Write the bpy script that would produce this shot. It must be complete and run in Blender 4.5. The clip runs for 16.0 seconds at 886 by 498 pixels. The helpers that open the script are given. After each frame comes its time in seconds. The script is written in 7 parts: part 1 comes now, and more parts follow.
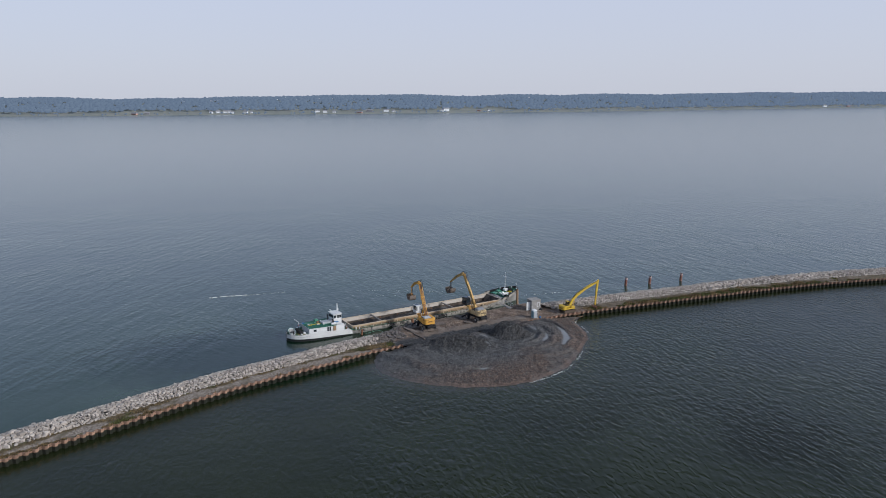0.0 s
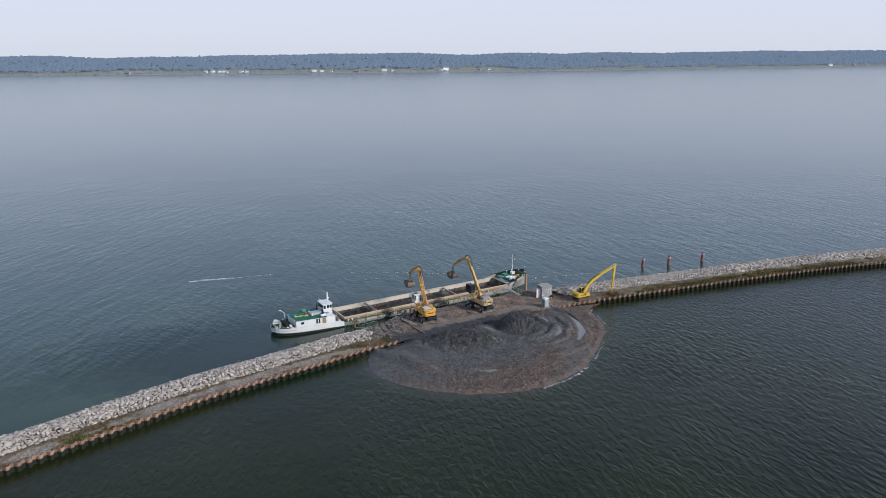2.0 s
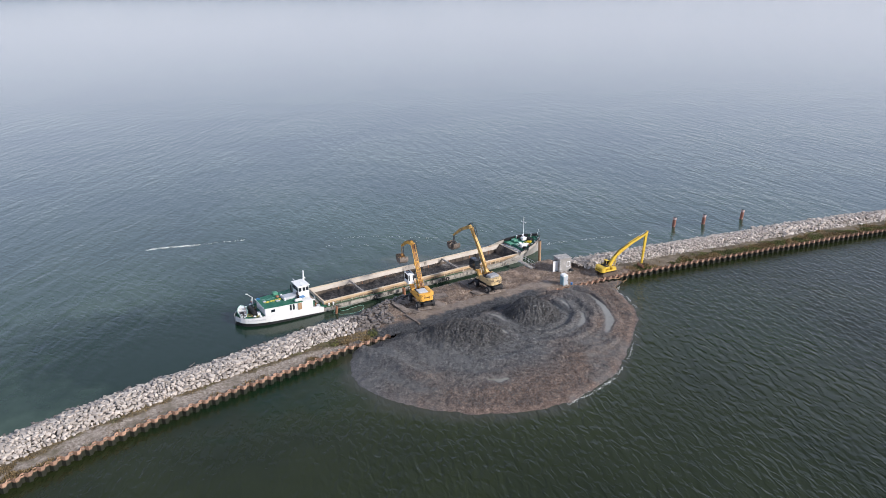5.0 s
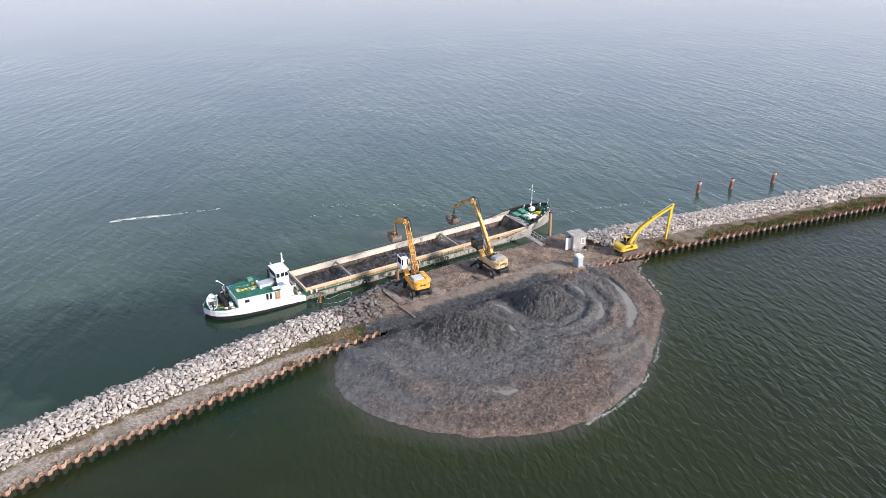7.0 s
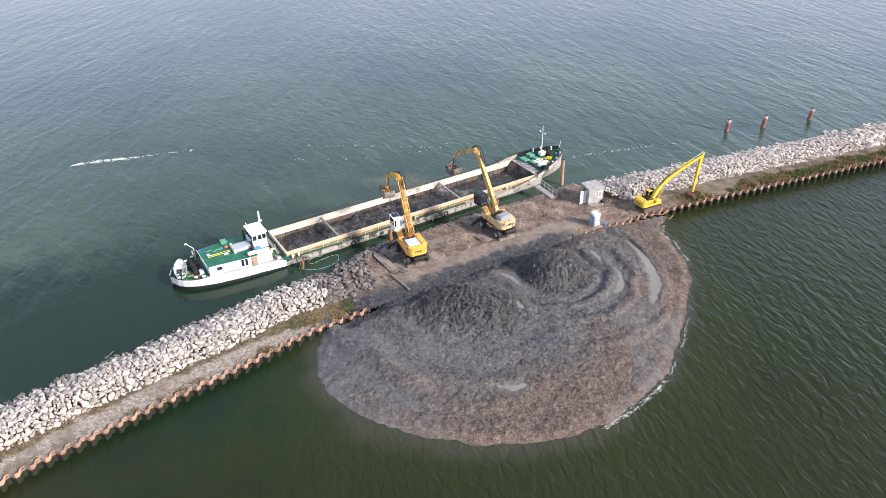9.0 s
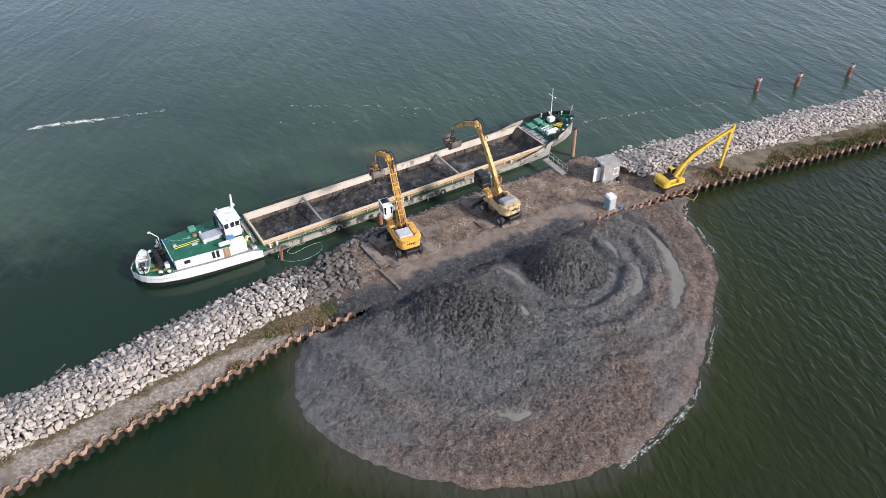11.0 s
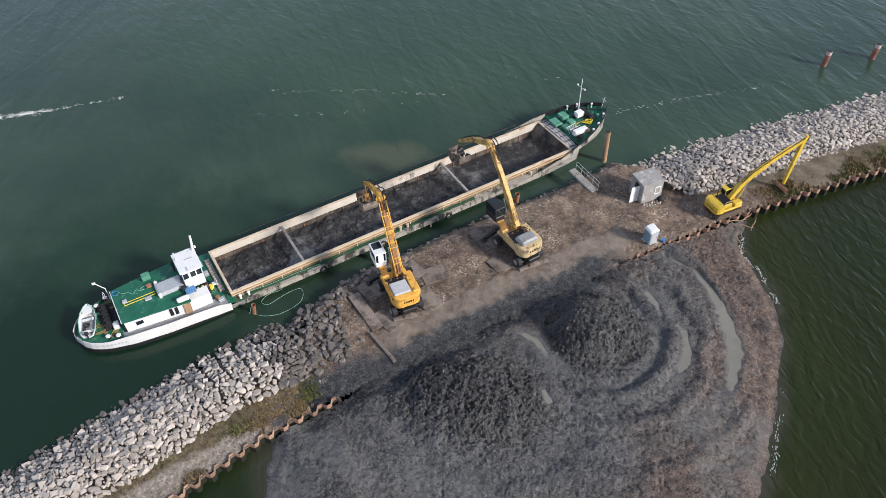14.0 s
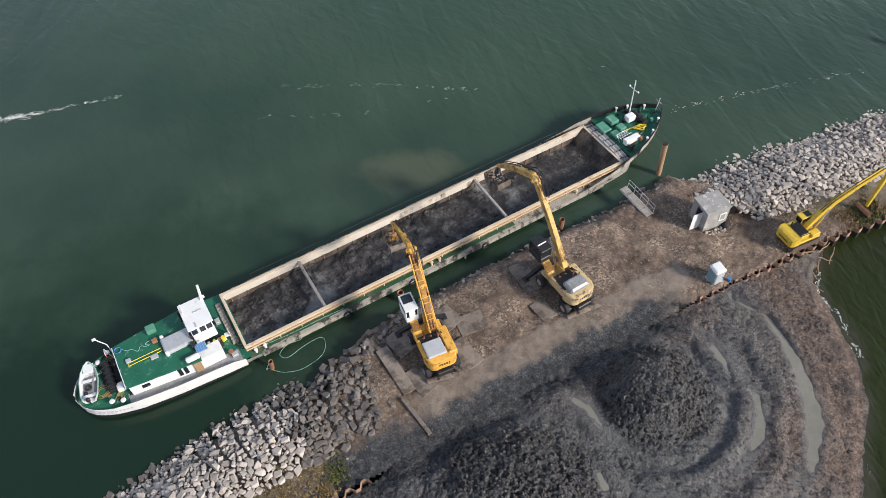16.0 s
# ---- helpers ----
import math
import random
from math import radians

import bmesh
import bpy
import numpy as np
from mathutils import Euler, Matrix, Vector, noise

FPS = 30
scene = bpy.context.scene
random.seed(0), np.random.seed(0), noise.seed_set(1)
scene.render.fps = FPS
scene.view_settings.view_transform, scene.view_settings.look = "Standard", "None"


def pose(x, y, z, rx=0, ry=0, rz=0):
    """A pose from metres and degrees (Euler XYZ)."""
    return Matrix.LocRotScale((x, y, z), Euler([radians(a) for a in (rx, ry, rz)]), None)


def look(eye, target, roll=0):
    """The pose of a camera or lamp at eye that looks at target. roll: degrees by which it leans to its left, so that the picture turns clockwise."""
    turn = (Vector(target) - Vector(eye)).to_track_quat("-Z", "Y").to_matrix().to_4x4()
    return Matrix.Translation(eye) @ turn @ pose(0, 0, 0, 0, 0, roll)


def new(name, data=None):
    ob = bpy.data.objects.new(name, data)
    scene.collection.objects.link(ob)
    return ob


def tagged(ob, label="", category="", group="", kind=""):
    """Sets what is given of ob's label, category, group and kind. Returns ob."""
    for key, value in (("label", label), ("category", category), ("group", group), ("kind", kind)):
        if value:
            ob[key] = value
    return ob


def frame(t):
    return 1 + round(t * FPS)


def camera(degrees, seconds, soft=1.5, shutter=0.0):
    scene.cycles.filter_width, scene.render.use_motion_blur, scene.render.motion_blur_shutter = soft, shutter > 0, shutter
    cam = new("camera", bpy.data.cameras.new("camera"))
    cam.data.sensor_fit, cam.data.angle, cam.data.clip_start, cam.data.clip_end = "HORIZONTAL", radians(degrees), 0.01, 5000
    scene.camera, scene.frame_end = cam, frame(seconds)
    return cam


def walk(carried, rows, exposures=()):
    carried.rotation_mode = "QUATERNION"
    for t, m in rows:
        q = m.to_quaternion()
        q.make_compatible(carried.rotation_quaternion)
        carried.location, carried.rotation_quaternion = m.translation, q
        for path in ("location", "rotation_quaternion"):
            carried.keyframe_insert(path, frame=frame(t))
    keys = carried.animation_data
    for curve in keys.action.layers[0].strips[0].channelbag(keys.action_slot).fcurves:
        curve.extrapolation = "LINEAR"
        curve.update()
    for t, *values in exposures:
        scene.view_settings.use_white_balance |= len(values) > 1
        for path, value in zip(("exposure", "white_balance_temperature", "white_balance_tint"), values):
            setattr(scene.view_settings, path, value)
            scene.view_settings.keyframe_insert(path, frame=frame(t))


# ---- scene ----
cam = camera(62.0, 16.0, soft=0.9)
# seconds, eye x, y, z, yaw, pitch, roll
ROWS = [
    (0.0, -0.22, -27.31, 48.52, -0.34, -11.69, -0.17),
    (0.5, -0.46, -23.08, 48.78, -0.37, -12.43, -0.15),
    (1.0, -0.58, -18.98, 49.00, -0.44, -13.08, -0.15),
    (1.5, -0.61, -14.90, 49.19, -0.39, -13.86, -0.18),
    (2.0, -0.58, -10.81, 49.36, -0.40, -14.75, -0.18),
    (2.5, -0.51, -6.66, 49.50, -0.43, -15.68, -0.19),
    (3.0, -0.41, -2.45, 49.61, -0.42, -16.67, -0.21),
    (3.5, -0.31, 1.81, 49.71, -0.40, -17.64, -0.27),
    (4.0, -0.20, 6.10, 49.78, -0.39, -18.53, -0.40),
    (6.5, 0.27, 26.90, 50.03, -0.19, -24.18, -0.60),
    (7.0, 0.35, 30.74, 50.06, -0.24, -25.44, -0.64),
    (7.5, 0.44, 34.44, 50.10, -0.19, -26.78, -0.72),
    (8.0, 0.54, 37.99, 50.15, -0.13, -28.54, -0.73),
    (8.5, 0.66, 41.40, 50.20, -0.12, -30.58, -0.66),
    (9.0, 0.79, 44.68, 50.25, -0.04, -32.54, -0.58),
    (11.5, 1.72, 60.23, 50.73, 0.27, -39.62, -0.43),
    (12.0, 1.93, 63.40, 50.88, 0.52, -40.92, -0.59),
    (12.5, 2.11, 66.67, 51.04, 0.74, -42.16, -0.75),
    (13.0, 2.26, 70.04, 51.23, 1.03, -43.39, -1.04),
    (13.5, 2.34, 73.50, 51.44, 1.46, -44.61, -1.38),
    (14.0, 2.33, 77.03, 51.67, 1.80, -45.74, -1.67),
    (14.5, 2.18, 80.57, 51.93, 2.06, -47.02, -1.97),
    (15.0, 1.87, 84.02, 52.21, 2.64, -48.46, -2.49),
    (15.5, 1.34, 87.26, 52.52, 3.46, -50.11, -3.17),
    (16.0, 0.53, 90.09, 52.86, 4.23, -51.76, -3.96),
]
# seconds, stops, kelvin, tint
LIGHT = [(0.0, -0.45, 5650, 8), (2.0, -0.18, 5650, 8), (4.0, 0.25, 5840, 10), (6.5, 0.66, 6040, 12), (9.0, 1.04, 6120, 13), (11.5, 0.47, 6000, 11), (13.0, 0.38, 5960, 10), (16.0, 0.42, 6200, 9)]
walk(cam, [(t, pose(x, y, z, 90 + pitch, 0, yaw) @ pose(0, 0, 0, 0, 0, roll)) for t, x, y, z, yaw, pitch, roll in ROWS], exposures=LIGHT)

# ---- light ----
SUN_AZ, SUN_EL = 117.0, 28.0      # degrees clockwise from +y, and above the horizon
world = bpy.data.worlds.new("sky")
scene.world = world
world.use_nodes = True
wn, wl = world.node_tree.nodes, world.node_tree.links
sky = wn.new("ShaderNodeTexSky")
sky.sky_type, sky.sun_disc = "NISHITA", False
sky.sun_elevation, sky.sun_rotation = radians(SUN_EL), radians(SUN_AZ)
sky.air_density, sky.dust_density, sky.ozone_density, sky.altitude = 1.0, 1.5, 2.0, 0
wl.new(sky.outputs[0], wn["Background"].inputs[0])
wn["Background"].inputs[1].default_value = 0.015
veil = wn.new("ShaderNodeBackground")       # thin even cloud over the whole sky
veil.inputs[1].default_value = 1.0
wc, ws_ = wn.new("ShaderNodeTexCoord"), wn.new("ShaderNodeSeparateXYZ")
wr = wn.new("ShaderNodeValToRGB")
wl.new(wc.outputs["Generated"], ws_.inputs[0])
wl.new(ws_.outputs["Z"], wr.inputs[0])
wl.new(wr.outputs[0], veil.inputs[0])
wr.color_ramp.elements[0].position, wr.color_ramp.elements[0].color = 0.0, (0.80, 0.757, 0.765, 1)
wr.color_ramp.elements[1].position, wr.color_ramp.elements[1].color = 1.0, (0.27, 0.315, 0.39, 1)
for at_, tint_ in ((0.12, (0.785, 0.765, 0.825, 1)), (0.18, (0.70, 0.73, 0.88, 1)), (0.28, (0.59, 0.675, 0.91, 1)), (0.45, (0.41, 0.455, 0.575, 1)), (0.6, (0.29, 0.325, 0.40, 1))):
    wr.color_ramp.elements.new(at_).color = tint_
both = wn.new("ShaderNodeAddShader")
wl.new(wn["Background"].outputs[0], both.inputs[0])
wl.new(veil.outputs[0], both.inputs[1])
wl.new(both.outputs[0], wn["World Output"].inputs[0])
sun = new("sun", bpy.data.lights.new("sun", "SUN"))
sun.data.energy, sun.data.angle, sun.data.color = 4.5, radians(9), (1.0, 0.90, 0.775)
az, el = radians(SUN_AZ), radians(SUN_EL)
sun.matrix_world = look((60 * math.sin(az), 60 * math.cos(az), 200), (60 * math.sin(az) - math.sin(az) * math.cos(el), 60 * math.cos(az) - math.cos(az) * math.cos(el), 200 - math.sin(el)))


# ---- materials ----
def nodes_of(name):
    m = bpy.data.materials.new(name)
    m.use_nodes = True
    n, l = m.node_tree.nodes, m.node_tree.links
    return m, n, l, n["Principled BSDF"]


def ramp(n, stops):
    r = n.new("ShaderNodeValToRGB")
    while len(r.color_ramp.elements) < len(stops):
        r.color_ramp.elements.new(0.5)
    for e, (p, c) in zip(r.color_ramp.elements, stops):
        e.position, e.color = p, (*c, 1)
    return r


def tex(n, l, scale, detail=6, rough=0.6, space="Object", stretch=(1, 1, 1)):
    c = n.new("ShaderNodeTexCoord")
    mp = n.new("ShaderNodeMapping")
    mp.inputs["Scale"].default_value = stretch
    l.new(c.outputs[space], mp.inputs[0])
    t = n.new("ShaderNodeTexNoise")
    t.inputs["Scale"].default_value, t.inputs["Detail"].default_value, t.inputs["Roughness"].default_value = scale, detail, rough
    l.new(mp.outputs[0], t.inputs["Vector"])
    return t


def mix(n, l, kind, a, b, fac=None, value=0.5):
    x = n.new("ShaderNodeMix")
    x.data_type, x.blend_type = "RGBA", kind
    x.inputs[0].default_value = value
    if fac is not None:
        l.new(fac, x.inputs[0])
    for sock, v in ((x.inputs[6], a), (x.inputs[7], b)):
        if isinstance(v, tuple):
            sock.default_value = (*v, 1)
        else:
            l.new(v, sock)
    return x.outputs[2]


def bump(n, l, b, height, strength, distance):
    bp = n.new("ShaderNodeBump")
    bp.inputs["Strength"].default_value, bp.inputs["Distance"].default_value = strength, distance
    l.new(height, bp.inputs["Height"])
    l.new(bp.outputs[0], b.inputs["Normal"])
    return bp


def surface(name, stops, scale=2.0, fine=20.0, rough=0.8, metal=0.0, relief=0.02, vary=0.0, stain=None, stain_scale=0.5, stain_cut=(0.5, 0.65), stretch=(1, 1, 1), spec=0.4):
    """Colour from noise at two scales, optional stains, optional variation from object to object and island to island."""
    m, n, l, b = nodes_of(name)
    big, small = tex(n, l, scale, stretch=stretch), tex(n, l, fine, 4, 0.65)
    mid = mix(n, l, "MIX", big.outputs[0], small.outputs[0], value=0.35)
    r = ramp(n, stops)
    l.new(mid, r.inputs[0])
    col = r.outputs[0]
    if stain:
        st = tex(n, l, stain_scale, 8, 0.7, stretch=stretch)
        cut = ramp(n, [(stain_cut[0], (0, 0, 0)), (stain_cut[1], (1, 1, 1))])
        l.new(st.outputs[0], cut.inputs[0])
        col = mix(n, l, "MIX", col, stain, fac=cut.outputs[0])
    if vary:
        oi, ge = n.new("ShaderNodeObjectInfo"), n.new("ShaderNodeNewGeometry")
        ad = n.new("ShaderNodeMath")
        ad.operation = "ADD"
        l.new(oi.outputs["Random"], ad.inputs[0])
        l.new(ge.outputs["Random Per Island"], ad.inputs[1])
        fr = n.new("ShaderNodeMath")
        fr.operation = "FRACT"
        l.new(ad.outputs[0], fr.inputs[0])
        mr = n.new("ShaderNodeMapRange")
        mr.inputs[3].default_value, mr.inputs[4].default_value = 1 - vary, 1 + vary * 0.6
        l.new(fr.outputs[0], mr.inputs[0])
        hs = n.new("ShaderNodeHueSaturation")
        l.new(mr.outputs[0], hs.inputs["Value"])
        l.new(col, hs.inputs["Color"])
        col = hs.outputs[0]
    l.new(col, b.inputs["Base Color"])
    b.inputs["Metallic"].default_value = metal
    b.inputs["Specular IOR Level"].default_value = spec
    rr = n.new("ShaderNodeMapRange")
    rr.inputs[3].default_value, rr.inputs[4].default_value = max(rough - 0.12, 0.02), min(rough + 0.12, 1)
    l.new(small.outputs[0], rr.inputs[0])
    l.new(rr.outputs[0], b.inputs["Roughness"])
    if relief:
        bump(n, l, b, mid, 0.8, relief)
    return m


def plain(name, colour, rough=0.6, metal=0.0, spread=0.12, scale=3.0):
    lo = tuple(c * (1 - spread) for c in colour)
    hi = tuple(min(c * (1 + spread), 1) for c in colour)
    return surface(name, [(0.3, lo), (0.7, hi)], scale, 25, rough, metal, 0.004)


def patch(n, l, x, y, rx, ry, top):
    """A soft uneven patch of turbid, olive or darker water round a place."""
    c = n.new("ShaderNodeTexCoord")
    warp = tex(n, l, 0.25, 4, 0.6)
    ad = n.new("ShaderNodeVectorMath")
    ad.operation = "MULTIPLY_ADD"
    ad.inputs[1].default_value = (rx * 0.9, ry * 0.9, 0)
    l.new(warp.outputs["Color"], ad.inputs[0])
    l.new(c.outputs["Object"], ad.inputs[2])
    mp = n.new("ShaderNodeMapping")
    mp.vector_type = "TEXTURE"
    mp.inputs["Location"].default_value, mp.inputs["Scale"].default_value = (x + rx * 0.45, y + ry * 0.45, 0), (rx, ry, 1000)
    l.new(ad.outputs[0], mp.inputs[0])
    g = n.new("ShaderNodeTexGradient")
    g.gradient_type = "SPHERICAL"
    l.new(mp.outputs[0], g.inputs[0])
    mr = n.new("ShaderNodeMapRange")
    mr.inputs[1].default_value, mr.inputs[2].default_value, mr.inputs[3].default_value, mr.inputs[4].default_value = 0.0, 0.5, 0.0, top
    l.new(g.outputs["Fac"], mr.inputs[0])
    return mr.outputs[0]


def water_material():
    m, n, l, b = nodes_of("lagoon_water")

    def calc(op, a, c, d=None):
        q = n.new("ShaderNodeMath")
        q.operation = op
        for k, v in enumerate((a, c, d)):
            if v is None:
                continue
            if isinstance(v, (int, float)):
                q.inputs[k].default_value = v
            else:
                l.new(v, q.inputs[k])
        return q.outputs[0]

    def span(v, a, c, lo=0.0, hi=1.0):
        q = n.new("ShaderNodeMapRange")
        q.interpolation_type = "SMOOTHSTEP"
        for k, x in ((1, a), (2, c), (3, lo), (4, hi)):
            q.inputs[k].default_value = x
        l.new(v, q.inputs[0])
        return q.outputs[0]

    tc, sp = n.new("ShaderNodeTexCoord"), n.new("ShaderNodeSeparateXYZ")
    l.new(tc.outputs["Object"], sp.inputs[0])
    x, y = sp.outputs["X"], sp.outputs["Y"]
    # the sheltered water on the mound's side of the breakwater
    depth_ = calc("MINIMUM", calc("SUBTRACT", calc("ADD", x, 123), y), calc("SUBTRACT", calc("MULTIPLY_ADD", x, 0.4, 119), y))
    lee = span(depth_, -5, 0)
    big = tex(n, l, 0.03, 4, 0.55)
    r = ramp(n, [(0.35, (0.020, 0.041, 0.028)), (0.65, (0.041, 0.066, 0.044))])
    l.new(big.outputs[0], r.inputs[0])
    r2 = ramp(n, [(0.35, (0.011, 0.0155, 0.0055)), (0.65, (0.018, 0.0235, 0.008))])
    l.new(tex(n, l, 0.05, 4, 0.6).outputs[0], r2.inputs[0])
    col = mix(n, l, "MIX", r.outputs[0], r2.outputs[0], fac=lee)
    for px, py, rx, ry, c, top in ((40, 116, 22, 20, (0.013, 0.021, 0.0045), 0.8), (-16, 96, 12, 9, (0.017, 0.025, 0.005), 0.8), (-6, 141.8, 6.0, 3.4, (0.070, 0.080, 0.052), 0.75), (9, 104, 42, 32, (0.015, 0.0195, 0.0048), 0.75), (-34, 108, 40, 22, (0.0042, 0.0165, 0.008), 0.92), (-26, 128, 22, 12, (0.008, 0.026, 0.014), 0.6), (2, 130, 16, 8, (0.005, 0.016, 0.0075), 0.7), (-8, 168, 50, 22, (0.024, 0.056, 0.032), 0.4)):
        col = mix(n, l, "MIX", col, c, fac=patch(n, l, px, py, rx, ry, top))
    # silt hanging in the shallows along the mud's edge
    at = n.new("ShaderNodeAttribute")
    at.attribute_name = "silt"
    sq = n.new("ShaderNodeSeparateColor")
    l.new(at.outputs["Color"], sq.inputs[0])
    col = mix(n, l, "MIX", col, (0.022, 0.028, 0.007), fac=sq.outputs[1])
    col = mix(n, l, "MIX", col, (0.046, 0.045, 0.034), fac=sq.outputs[0])
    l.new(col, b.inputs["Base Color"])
    b.inputs["IOR"].default_value = 1.33
    l.new(span(lee, 0, 1, 0.16, 0.26), b.inputs["Roughness"])
    l.new(span(lee, 0, 1, 0.5, 0.34), b.inputs["Specular IOR Level"])

    def train(angle, scale, stretch, detail, rough_, warp):
        """Crests that run along an angle from +x."""
        mp = n.new("ShaderNodeMapping")
        mp.vector_type = "TEXTURE"
        mp.inputs["Rotation"].default_value = (0, 0, radians(angle))
        l.new(tc.outputs["Object"], mp.inputs[0])
        ms = n.new("ShaderNodeMapping")
        ms.inputs["Scale"].default_value = stretch
        l.new(mp.outputs[0], ms.inputs[0])
        w = n.new("ShaderNodeTexNoise")
        w.inputs["Scale"].default_value, w.inputs["Detail"].default_value, w.inputs["Roughness"].default_value, w.inputs["Distortion"].default_value = scale, detail, rough_, warp
        l.new(ms.outputs[0], w.inputs["Vector"])
        return w.outputs[0]

    west = span(x, 0, -90)
    far = span(y, 150, 420, 1.0, 0.30)
    # long low swell on the lagoon, crests swinging round towards the west
    a = calc("MULTIPLY", train(-72, 0.42, (0.35, 1.15, 1), 2.0, 0.45, 0.6), span(west, 0, 1, 1.0, 0.4))
    c = calc("MULTIPLY", train(78, 0.38, (0.32, 1.15, 1), 1.0, 0.45, 0.5), span(west, 0, 1, 0.12, 0.6))
    d = train(-40, 0.95, (0.5, 1.2, 1), 1.5, 0.5, 0.6)
    lagoon = calc("ADD", calc("MULTIPLY", calc("ADD", a, c), 0.34), calc("MULTIPLY", d, 0.125))
    # short steep wind ripples in the lee, crests from north-west to south-east
    e = train(-80, 1.1, (0.5, 1.1, 1), 1.2, 0.5, 0.6)
    g = train(-58, 1.7, (0.6, 1.1, 1), 1.2, 0.5, 0.6)
    south = calc("ADD", calc("MULTIPLY", e, 0.37), calc("MULTIPLY", g, 0.09))
    h = calc("ADD", calc("MULTIPLY", lagoon, span(lee, 0, 1, 1.0, 0.0)), calc("MULTIPLY", south, lee))
    gust = span(tex(n, l, 0.03, 3, 0.5).outputs[0], 0.35, 0.65, 0.65, 1.0)
    # still water in the gap between ship and bank
    off = calc("MULTIPLY_ADD", x, -0.5255, calc("MULTIPLY_ADD", y, 0.8508, -115.05))
    still = calc("MULTIPLY", calc("MULTIPLY", span(off, -1, -4), span(off, -13, -10)), calc("MULTIPLY", span(x, -28, -18), span(x, 30, 20)))
    calm = calc("MULTIPLY", far, span(still, 0, 1, 1.0, 0.35))
    shelter = calc("MULTIPLY", calc("MULTIPLY", span(depth_, -48, -18), span(x, 5, -15)), calc("SUBTRACT", 1, lee))
    calm = calc("MULTIPLY", calm, span(shelter, 0, 1, 1.0, 0.3))
    # the sheltered corner between mound and path
    nook = calc("MULTIPLY", span(x, -3, -20), lee)
    calm = calc("MULTIPLY", calm, span(nook, 0, 1, 1.0, 0.45))
    h = calc("MULTIPLY", calc("MULTIPLY", h, gust), calm)
    bump(n, l, b, h, 1.0, 0.6)
    return m


def pile_material():
    """Rusty sheet piles, black with algae below the splash line."""
    m = surface("rusty_sheet_pile", [(0.25, (0.16, 0.088, 0.060)), (0.5, (0.34, 0.21, 0.145)), (0.75, (0.52, 0.38, 0.285))], 1.2, 14, 0.85, 0.05, 0.01, vary=0.35)
    n, l = m.node_tree.nodes, m.node_tree.links
    b = n["Principled BSDF"]
    old = b.inputs["Base Color"].links[0].from_socket
    c = n.new("ShaderNodeTexCoord")
    sep = n.new("ShaderNodeSeparateXYZ")
    l.new(c.outputs["Object"], sep.inputs[0])
    rag = tex(n, l, 2.5, 5, 0.7)
    ad = n.new("ShaderNodeMath")
    ad.operation = "MULTIPLY_ADD"
    ad.inputs[1].default_value = 0.4
    l.new(rag.outputs[0], ad.inputs[0])
    l.new(sep.outputs["Z"], ad.inputs[2])
    r = ramp(n, [(0.0, (1, 1, 1)), (0.84, (1, 1, 1)), (1.0, (0, 0, 0))])
    l.new(ad.outputs[0], r.inputs[0])
    l.new(mix(n, l, "MIX", old, (0.013, 0.014, 0.008), fac=r.outputs[0]), b.inputs["Base Color"])
    return m


def mud_material(name="dredged_mud", pale=((0.070, 0.071, 0.072), (0.130, 0.128, 0.124))):
    """Clods, silt and wet mud, shared out by the soil attribute: red brown, green dark for wet mud and painted shade,
    blue smooth pale silt.
    """
    m, n, l, b = nodes_of(name)
    big, mid_, small = tex(n, l, 0.22, 6), tex(n, l, 2.0, 6, 0.75), tex(n, l, 7, 4, 0.8)
    grey = ramp(n, [(0.37, (0.028, 0.028, 0.030)), (0.5, (0.100, 0.099, 0.101)), (0.63, (0.205, 0.201, 0.199))])
    brown = ramp(n, [(0.39, (0.036, 0.024, 0.019)), (0.5, (0.120, 0.085, 0.068)), (0.61, (0.24, 0.182, 0.149))])
    dark = ramp(n, [(0.40, (0.009, 0.010, 0.012)), (0.5, (0.034, 0.035, 0.039)), (0.62, (0.10, 0.099, 0.10))])
    silt = ramp(n, [(0.3, pale[0]), (0.7, pale[1])])
    h = mix(n, l, "MIX", mid_.outputs[0], small.outputs[0], value=0.55)
    for r in (grey, brown, dark, silt):
        l.new(h, r.inputs[0])
    at = n.new("ShaderNodeAttribute")
    at.attribute_name = "soil"
    sep = n.new("ShaderNodeSeparateColor")
    l.new(at.outputs["Color"], sep.inputs[0])
    col = mix(n, l, "MIX", grey.outputs[0], brown.outputs[0], fac=sep.outputs[0])
    col = mix(n, l, "MIX", col, silt.outputs[0], fac=sep.outputs[2])
    col = mix(n, l, "MIX", col, dark.outputs[0], fac=sep.outputs[1])
    wide = ramp(n, [(0.34, (0.55, 0.56, 0.58)), (0.5, (0.95, 0.95, 0.95)), (0.66, (1.25, 1.22, 1.18))])
    l.new(tex(n, l, 0.55, 7, 0.7).outputs[0], wide.inputs[0])
    col = mix(n, l, "MULTIPLY", col, wide.outputs[0], value=0.5)
    l.new(col, b.inputs["Base Color"])
    rr = n.new("ShaderNodeMapRange")
    rr.inputs[3].default_value, rr.inputs[4].default_value = 0.5, 0.9
    l.new(big.outputs[0], rr.inputs[0])
    l.new(rr.outputs[0], b.inputs["Roughness"])
    b.inputs["Specular IOR Level"].default_value = 0.3
    sm = n.new("ShaderNodeMapRange")
    sm.inputs[3].default_value, sm.inputs[4].default_value = 1.0, 0.15
    l.new(sep.outputs[2], sm.inputs[0])
    bp = bump(n, l, b, h, 1.0, 0.24)
    l.new(sm.outputs[0], bp.inputs["Strength"])
    return m


